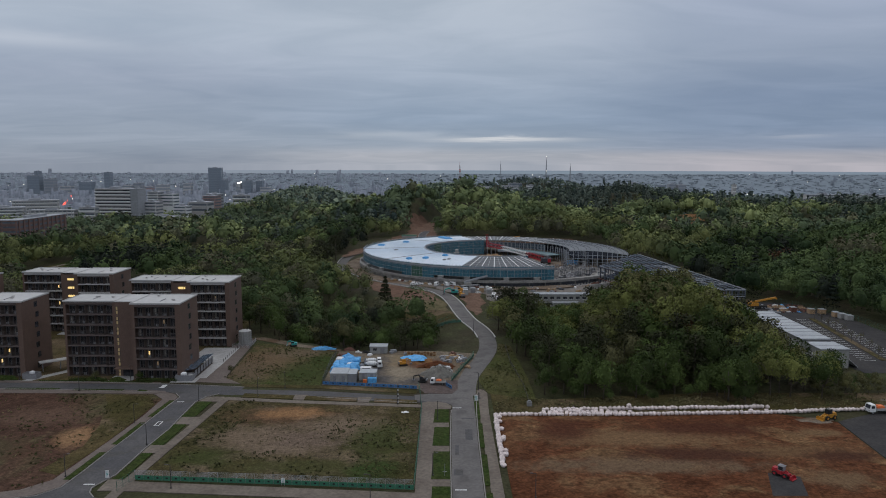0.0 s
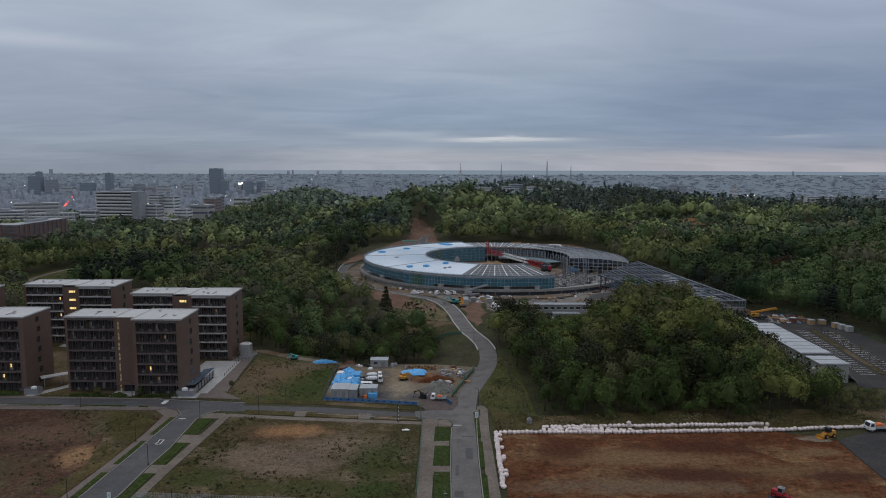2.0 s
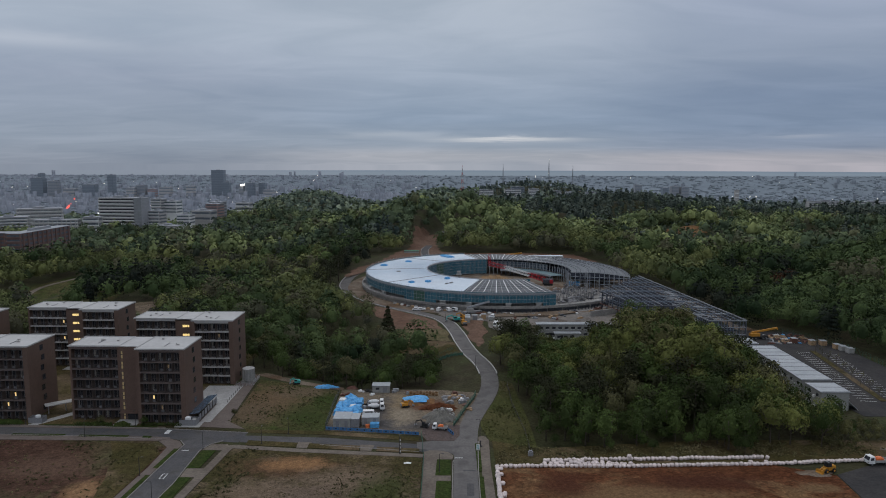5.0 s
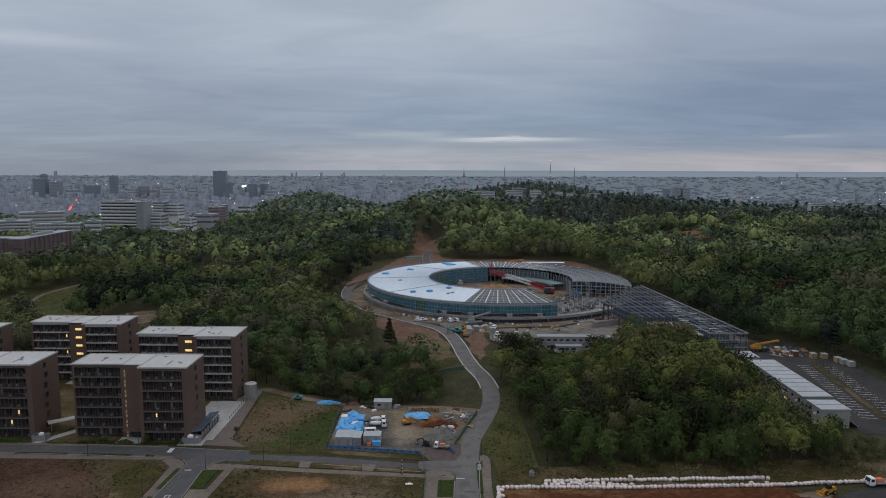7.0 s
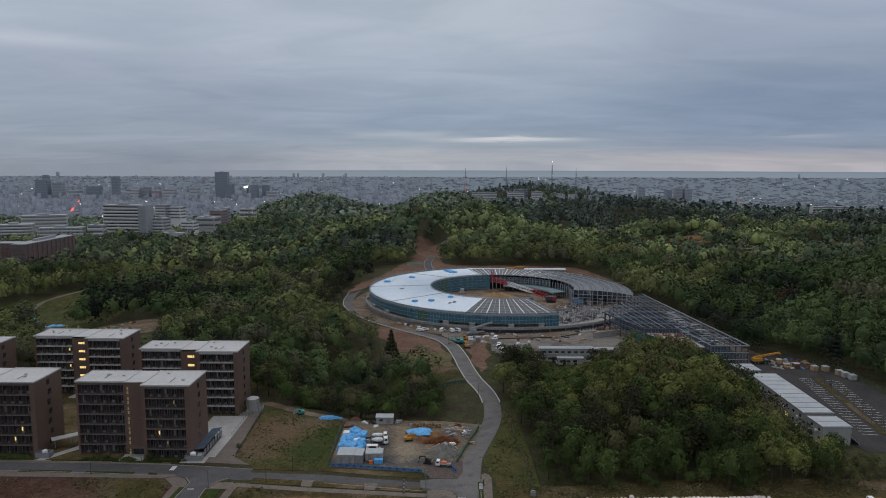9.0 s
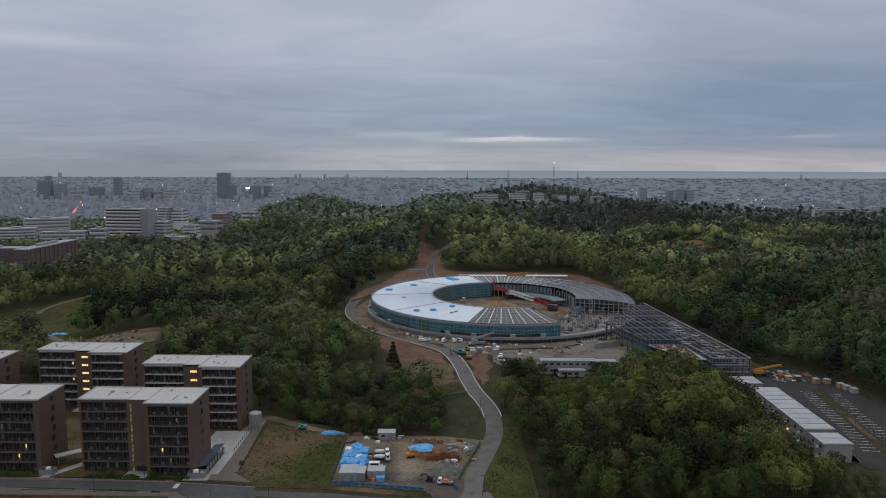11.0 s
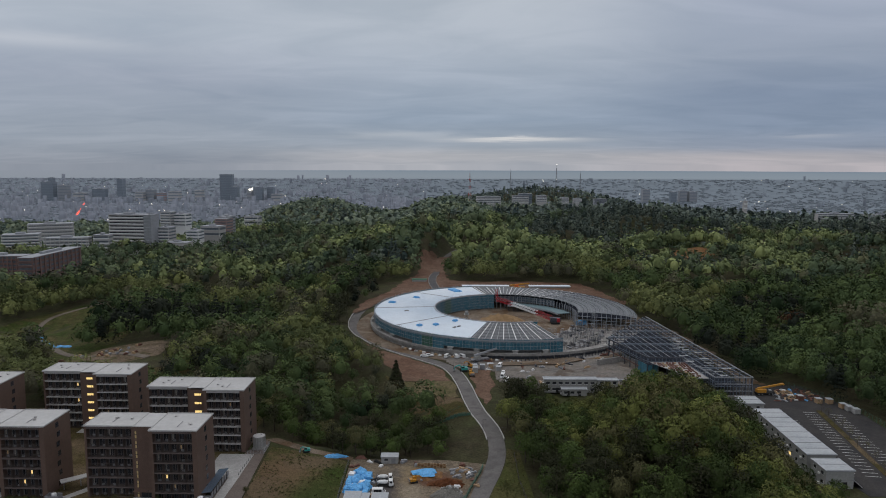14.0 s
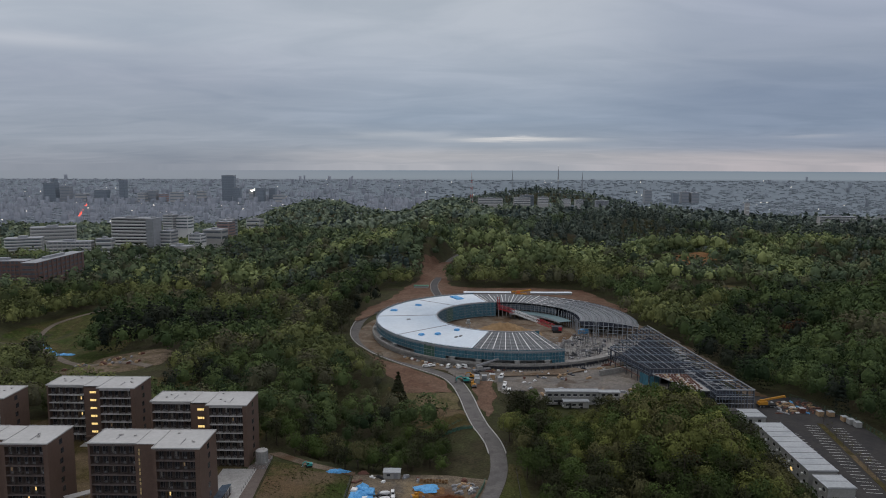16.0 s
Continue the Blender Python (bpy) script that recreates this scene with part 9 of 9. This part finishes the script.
tufts([[(-18, 124.5), (-5.8, 123.8), (-5.8, 166), (-14, 166)], [(-61, 190), (-33.4, 183), (-33.6, 217), (-62, 228)]], 700, 0.32, M_tuft, "weed_tufts", "dry weed tufts on the empty lots", 2)
M_weed = mat("dark_weed", (0.048, 0.050, 0.023), vary=0.3, scale=0.1, fine=2.0, tint=(0.062, 0.062, 0.030), island=0.25, spec=0.03)
tufts([[(-26, 141), (-8, 141), (-8, 158), (-25, 158)]], 120, 0.42, M_weed, "weed_clumps", "dark weed clumps on stony earth", 12)
tufts([[(-56, 128), (-8, 125), (-8, 138), (-56, 141)], [(-56, 142), (-48, 142), (-44, 171), (-54, 171)]], 300, 0.42, M_weed, "weed_clumps", "dark weed clumps in the rough grass", 13)
tufts([[(-62, 190), (-34, 184), (-34, 216), (-60, 226)]], 180, 0.4, M_weed, "weed_clumps", "dark weed clumps in the meadow", 14)
tufts([[(-100, 122), (-79, 122), (-73, 150), (-72, 172), (-88, 176), (-100, 176)]], 200, 0.42, M_weed, "weed_clumps", "dark weed clumps on the brown lot", 15)
tufts([[(-130, 122), (-75, 122), (-72.5, 170), (-76, 175), (-130, 176)]], 450, 0.32, M_tuft_dry, "weed_tufts", "dry weed tufts on the brown lot", 3)
tufts([[(10.4, 184), (12, 178), (23, 172), (23, 190), (22, 226), (18.8, 229), (17.8, 217)]], 350, 0.4, M_tuft, "bank_tufts", "green grass tufts on the bank", 5)
tufts([[(13, 162.5), (25, 164.6), (80, 168), (120, 167.5), (120, 178), (24, 172.5), (13, 176)]], 900, 0.5, M_tuft_dry, "bank_tufts", "tall dry grass behind the white sacks", 4)


# ---------------------------------------------------------------- distant buildings
M_far_white = mat("far_white_wall", (0.40, 0.39, 0.385), vary=0.1, scale=0.05, fine=0.4)
M_far_grey = mat("far_grey_wall", (0.27, 0.28, 0.30), vary=0.12, scale=0.05, fine=0.4)
# dark walls lightened towards blue, so the colour holds the haze before them
M_far_hazed = mat("far_hazed_wall", (0.175, 0.205, 0.240), rough=0.35, vary=0.15, scale=0.05, fine=0.4)
M_far_brown = mat("far_brown_wall", (0.17, 0.11, 0.10), vary=0.12, scale=0.05, fine=0.4)
M_far_pink = mat("far_pink_wall", (0.30, 0.21, 0.20), vary=0.1, scale=0.05, fine=0.4)
M_red_white = mat("red_mast_paint", (0.42, 0.09, 0.08), vary=0.1, scale=0.2)


M_far_tower_glass = mat("far_tower_glass", (0.200, 0.225, 0.260), rough=0.3, vary=0.1, scale=0.05, fine=0.4)
M_far_glass = mat("far_glass", (0.085, 0.10, 0.12), rough=0.3, vary=0.2, scale=0.05, fine=0.4)


def far_building(name, x0, x1, y, depth, z0, z1, m, floors, label, rz=0.0, win=M_far_glass, fins=0, band=True, piers=0, ledges=True):
    cx = (x0 + x1) / 2
    gz = min(z0, hgt(cx, y + depth / 2)) - 1
    b = thing(name, label, "building", (cx, y, gz), rz)
    w = (x1 - x0) / 2
    H = z1 - gz
    part("wall", Geo().box(-w, w, 0, depth, 0, H), m, b)
    part("roof", Geo().box(-w - 0.4, w + 0.4, -0.4, depth + 0.4, H, H + 0.6), M_far_grey, b)
    fh = (z1 - z0) / floors
    for k in range(floors):
        z = z0 - gz + k * fh + fh * 0.35
        if band:
            part("window_band", Geo().box(-w + 1, w - 1, -0.15, 0.0, z, z + fh * 0.42), win, b)
            part("window_band", Geo().box(w, w + 0.15, 1, depth - 1, z, z + fh * 0.42), win, b)
        if ledges:
            part("ledge", Geo().box(-w, w, -0.9, 0, z - fh * 0.24, z + fh * 0.04), M_white if m is M_far_white else m, b)
    for k in range(fins):
        x = lerp(-w, w, (k + 0.5) / fins)
        part("fin", Geo().box(x - 0.5, x + 0.5, -1.0, 0, 0, H), m, b)
    for k in range(piers):
        y_ = lerp(0, depth, (k + 0.5) / piers)
        part("pier", Geo().box(w, w + 0.9, y_ - 1.1, y_ + 1.1, 0, H), m, b)
    part("roof_plant", Geo().box(-w * 0.3, w * 0.2, depth * 0.3, depth * 0.7, H + 0.6, H + 3.0), M_far_grey, b)
    return b


far_building("campus_tower", -489, -435, 975, 20, -16, 26, M_far_white, 9, "nine-storey white campus slab with long balconies", -6, win=M_window)
far_building("campus_wing", -435, -424, 968, 22, -16, 26, M_far_grey, 9, "grey stair tower of the campus slab", -6, band=False)
far_building("campus_wing", -423, -407, 985, 22, -16, 7, M_far_white, 5, "white lower wing beside the campus slab", -6)
far_building("campus_building", -652, -590, 1060, 26, -16, 5, M_far_white, 4, "pale campus building with upright fins", 26, fins=18)
far_building("campus_building", -606, -562, 925, 24, -14, 2, M_far_white, 4, "white campus building with long balconies", 24)
far_building("campus_building", -532, -478, 895, 16, -12, 1, M_far_white, 3, "low white campus building with a grid front", 12, fins=10)
far_building("campus_building", -474, -454, 905, 14, -14, 4, M_far_white, 3, "white end pavilion with a flat projecting roof", 6)
far_building("campus_building", -406, -372, 960, 20, -17, -12, M_slab_light, 1, "low pale-roofed campus hall below the slab", -6, band=False)
far_building("campus_building", -392, -373, 1009, 20, -14, 0, M_white, 3, "white campus building in the woods", -4)
far_building("campus_building", -382, -352, 1040, 22, -12, 4, M_slab_light, 2, "long low white campus building", -8)
far_building("campus_building", -382, -362, 1120, 20, -12, 13, M_far_grey, 5, "grey campus block at the wood's edge", -10)
far_building("campus_building", -380, -360, 1098, 22, -16, 11, M_far_pink, 6, "pinkish campus block at the wood's edge", -10)
far_building("campus_building", -531, -512, 1250, 22, -18, 11, M_far_white, 6, "white campus block behind the slab", -8)
far_building("campus_building", -513, -488, 1260, 22, -16, 7, M_white, 4, "white campus building behind the slab", -8)
far_building("campus_building", -360, -336, 1190, 18, -14, 8, M_far_white, 3, "pale campus building on the wooded rise", -6)
far_building("brown_hall", -423, -409, 664, 92, -16, 6, M_far_brown, 5, "dark brown hall of residence with upright piers", 1, piers=11)
far_building("brown_hall", -490, -438, 694, 16, -16, 3.5, M_far_brown, 5, "dark brown hall of residence with upright piers", 4, fins=12)
far_building("hill_house", -330, -304, 1500, 12, hgt(-317, 1506) + 3, hgt(-317, 1506) + 11, M_far_white, 2, "white house standing in the woods")
far_building("housing_slab", 708, 778, 1357, 14, -12, 4, M_far_white, 5, "long white housing slab among trees", -3)
far_building("housing_slab", 800, 870, 1357, 14, -12, 3, M_far_white, 5, "long white housing slab among trees", -3)
for x0, x1, z0, z1, m in ((92, 190, -52, -26, M_far_white), (235, 300, -50, -22, M_far_white), (262, 315, -40, -14, M_far_hazed), (328, 368, -45, -20, M_far_white), (428, 462, -48, -30, M_far_white), (485, 528, -50, -34, M_far_white), (96, 170, -72, -56, M_far_white), (560, 610, -50, -34, M_far_grey)):
    far_building("hilltop_building", x0 * 0.8925, x1 * 0.8925, 2450 + (x0 * 0.37) % 60, 22, 80 + (z0 - 80) * 0.8925, 80 + (z1 - 80) * 0.8925, m, 4, "pale building on the far hilltop")
for x0, x1, z0, z1, m, fl in ((-2262, -2196, -112, 0, M_far_hazed, 24), (-2240, -2222, 0, 24, M_far_hazed, 2), (-2175, -2125, -112, -18, M_far_grey, 20), (-1862, -1832, -110, 18, M_far_hazed, 26), (-2000, -1930, -112, -36, M_far_hazed, 14),
                             (-1288, -1220, -112, 44, M_far_hazed, 36), (-1222, -1186, -112, -22, M_far_hazed, 24), (-1130, -1104, -112, -34, M_far_grey, 14), (-1088, -1046, -112, -24, M_far_hazed, 16), (-1030, -995, -112, -26, M_far_hazed, 18), (1030, 1068, -110, -32, M_far_grey, 16),
                             (-1740, -1700, -112, -52, M_far_white, 12), (-1560, -1500, -112, -48, M_far_white, 12), (-1640, -1600, -112, -60, M_far_pink, 12), (-1420, -1380, -112, -42, M_far_white, 14), (-1700, -1655, -112, -40, M_far_grey, 14), (-2090, -2030, -112, -58, M_far_white, 10),
                             (-1000, -940, -112, -62, M_far_white, 10), (1240, 1280, -110, -40, M_far_grey, 12), (1290, 1330, -110, -44, M_far_grey, 12), (1185, 1215, -110, -46, M_far_hazed, 12)):
    far_building("city_tower", x0, x1, 3790 + (x0 * 7) % 60, 40, z0, z1, m, max(2, fl // 3), "tall city building in the hazy distance", win=M_far_tower_glass, ledges=False)


def mast(x, y, z0, z1, m, label, w=7.0, lamps=False):
    t = thing("radio_mast", label, "mast", (x, y, z0))
    H = z1 - z0
    n = 8
    for k in range(n):
        za, zb = H * k / n, H * (k + 1) / n
        wa, wb = w * (1 - 0.82 * k / n), w * (1 - 0.82 * (k + 1) / n)
        g = Geo()
        for sx, sy in ((-1, -1), (1, -1), (1, 1), (-1, 1)):
            g.beam((sx * wa / 2, sy * wa / 2, za), (sx * wb / 2, sy * wb / 2, zb), 1.0)
        g.beam((-wa / 2, -wa / 2, za), (wb / 2, -wb / 2, zb), 0.7).beam((wa / 2, -wa / 2, za), (-wb / 2, -wb / 2, zb), 0.7)
        part("mast_section", g, m[k % len(m)], t)
    part("antenna", Geo().beam((0, 0, H), (0, 0, H * 1.12), 0.9), m[0], t)
    if lamps:
        for f in (0.62, 1.12):
            part("beacon", Geo().box(-0.9, 0.9, -w * 0.4 - 1.6, -w * 0.4, H * f, H * f + 1.8), M_lamp_far, t, "white beacon lamp")
    for f in (0.55, 0.8):
        part("platform", Geo().box(-w * 0.35, w * 0.35, -w * 0.35, w * 0.35, H * f, H * f + 2), M_far_grey, t)


mast(65, 2740, -52, 60, [M_red_white, M_far_white], "tall red and white radio mast on a wooded hill", 12)
mast(287, 3500, -50, 66, [M_far_grey], "grey lattice radio mast on the far hill")
mast(486, 3300, -50, 84, [M_far_grey], "grey lattice radio mast on the far hill", 9, True)
mast(617, 3400, -50, 58, [M_far_grey], "grey lattice radio mast on the far hill")
far_building("white_tower", 656, 664, 1580, 8, -20, 18, M_far_white, 4, "slim white tower among the trees", band=False)

# the city: far too many houses to count
rgc = np.random.default_rng(21)
# house walls bluish and low in contrast, haze put into the colour
M_city_hazed = mat("city_walls_hazed", (0.258, 0.280, 0.324), vary=0.10, scale=0.003, fine=0.02, tint=(0.235, 0.260, 0.304), island=0.15, spec=0.05, mix=(1.03, 1.0, 0.98))


def boxes(P, W, D, H, R_, name, m, label, category):
    n = len(P)
    c, s = np.cos(R_), np.sin(R_)
    co = np.empty((n, 8, 3))
    for k, (sx, sy) in enumerate(((-1, -1), (1, -1), (1, 1), (-1, 1))):
        x = P[:, 0] + c * sx * W / 2 - s * sy * D / 2
        y = P[:, 1] + s * sx * W / 2 + c * sy * D / 2
        for j, z in ((k, P[:, 2] - 4), (k + 4, P[:, 2] + H)):
            co[:, j, 0], co[:, j, 1], co[:, j, 2] = x, y, z
    f = np.array([(4, 5, 6, 7), (0, 1, 5, 4), (1, 2, 6, 5), (2, 3, 7, 6), (3, 0, 4, 7)])
    fa = (np.arange(n)[:, None, None] * 8 + f[None]).reshape(-1, 4)
    return tagged(new(name, quads_mesh(name, co.reshape(-1, 3), fa, m)), label, category, kind="stuff")


rgs = np.random.default_rng(33)
n_ = 300
P = np.stack([rgs.normal(-31, 8, n_), rgs.normal(147, 5, n_), np.full(n_, 0.10)], 1)
P[:, 0] = np.clip(P[:, 0], -54, -8)
P[:, 1] = np.clip(P[:, 1], 131, 164)
boxes(P, rgs.uniform(0.12, 0.42, n_), rgs.uniform(0.12, 0.34, n_), rgs.uniform(0.05, 0.2, n_), rgs.uniform(0, 3, n_), "stones", M_stony, "pale stones scattered over the empty lot", "stones")


def spread(n, y0, y1, power=1.0):
    y = y0 + (y1 - y0) * rgc.uniform(0, 1, n) ** power
    x = rgc.uniform(-0.67, 0.67, n) * y
    z = height(x, y)
    ok = ((z < -66) & ((x > -120) | (y > 2250))) | (y > 3900)
    return np.stack([x, y, z], 1)[ok]


P = spread(23000, 1750, 4930)
left = (P[:, 0] < -150)
keepc = rgc.uniform(size=len(P)) < np.where(left, 1.0, 0.22)
P, left = P[keepc], left[keepc]
tall = rgc.uniform(size=len(P)) < np.where(left & (P[:, 1] > 2500) & (P[:, 1] < 4300), 0.12, 0.02)
Hc = np.where(tall, rgc.uniform(10, 36, len(P)), rgc.uniform(3, 7, len(P)))
Wc = np.where(tall, rgc.uniform(10, 22, len(P)), rgc.uniform(5, 11, len(P)))
Dc, Rc = Wc * rgc.uniform(0.5, 1.1, len(P)), rgc.uniform(-0.4, 0.4, len(P)) + 0.2
# suburb walls kept near the plain's tone, with haze painted in
M_suburb_hazed = mat("suburb_walls_hazed", (0.205, 0.230, 0.264), vary=0.10, scale=0.003, fine=0.02, tint=(0.198, 0.224, 0.256), island=0.16, spec=0.05)
for side_, m_, words_ in ((left, M_city_hazed, "grey and pale houses of a wide distant city, haze in their colour"), (~left, M_suburb_hazed, "low grey houses of far suburbs on the plain, haze in their colour")):
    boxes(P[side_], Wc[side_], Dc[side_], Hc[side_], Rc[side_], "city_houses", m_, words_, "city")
# street trees and groves between the houses
P = spread(9000, 1750, 4900)
P = P[rgc.uniform(size=len(P)) < np.where(P[:, 0] < -150, 0.35, 0.6)]
# leaf colour paled to blue-grey, which paints haze over the groves
M_grove_hazed = mat("grove_leaf_hazed", (0.136, 0.158, 0.178), vary=0.15, scale=0.02, fine=0.1, tint=(0.150, 0.172, 0.194), island=0.15, spec=0.03)
boxes(P, rgc.uniform(8, 42, len(P)), rgc.uniform(8, 24, len(P)), rgc.uniform(2, 5, len(P)), rgc.uniform(0, 3, len(P)), "city_groves", M_grove_hazed, "groves between the city's houses, coloured pale as through haze", "woods")
P = spread(130, 2300, 4800)
P[:, 2] += rgc.uniform(8, 20, len(P))
boxes(P, np.full(len(P), 1.6), np.full(len(P), 1.2), rgc.uniform(0, 0.8, len(P)) - 1.5, np.zeros(len(P)), "city_lamps", M_lamp_far, "small lit windows and lamps of the city at dusk", "lights")
# tail lights of the traffic on one long avenue
f_ = np.linspace(0, 1, 16) ** 1.3 + rgc.normal(size=16) * 0.012
P = np.stack([-1400 - 395 * f_, 2560 + 800 * f_, np.zeros(16)], 1)
P[:, 2] = height(P[:, 0], P[:, 1]) + 16
boxes(P, rgc.uniform(2.5, 7.0, 16), np.full(16, 3.0), np.full(16, 1.5), np.zeros(16), "tail_lights", M_lamp_red, "red tail lights of traffic on a city avenue", "lights")
# floodlit ground beside the tall tower
P = np.array([[-1106, 3780, 0.0], [-1098, 3790, 3.0], [-1112, 3786, 2.0]])
P[:, 2] += -38
boxes(P, np.array([9.0, 7.0, 6.0]), np.full(3, 4.0), np.array([5.0, 4.0, 3.0]), np.zeros(3), "flood_lights", M_lamp_far, "bright warm floodlights in the distant city", "lights")

drape("field", [(150, 590), (170, 574), (207, 570), (245, 578), (266, 604), (254, 632), (212, 646), (166, 630)], 2.0, M_scrub, "small pale field in the woods", "grass", 0.4)
draped("path", [(160, 616), (185, 612), (205, 612), (226, 615), (250, 610), (270, 596)], 3.0, M_concrete_path, "pale lane beside the small field", "path", 0.7)
for i, (x, y) in enumerate(((213, 615), (218, 616), (223, 617))):
    car((x, y, hgt(x, y) + 0.7), -8, M_white if i else M_grey_metal, "pale car parked on the lane in the woods")
drape("bare_slope", [(240, 748), (262, 738), (282, 748), (278, 776), (250, 780)], 2.0, M_ochre, "bare ochre slope behind dark conifers", "ground", 0.4)
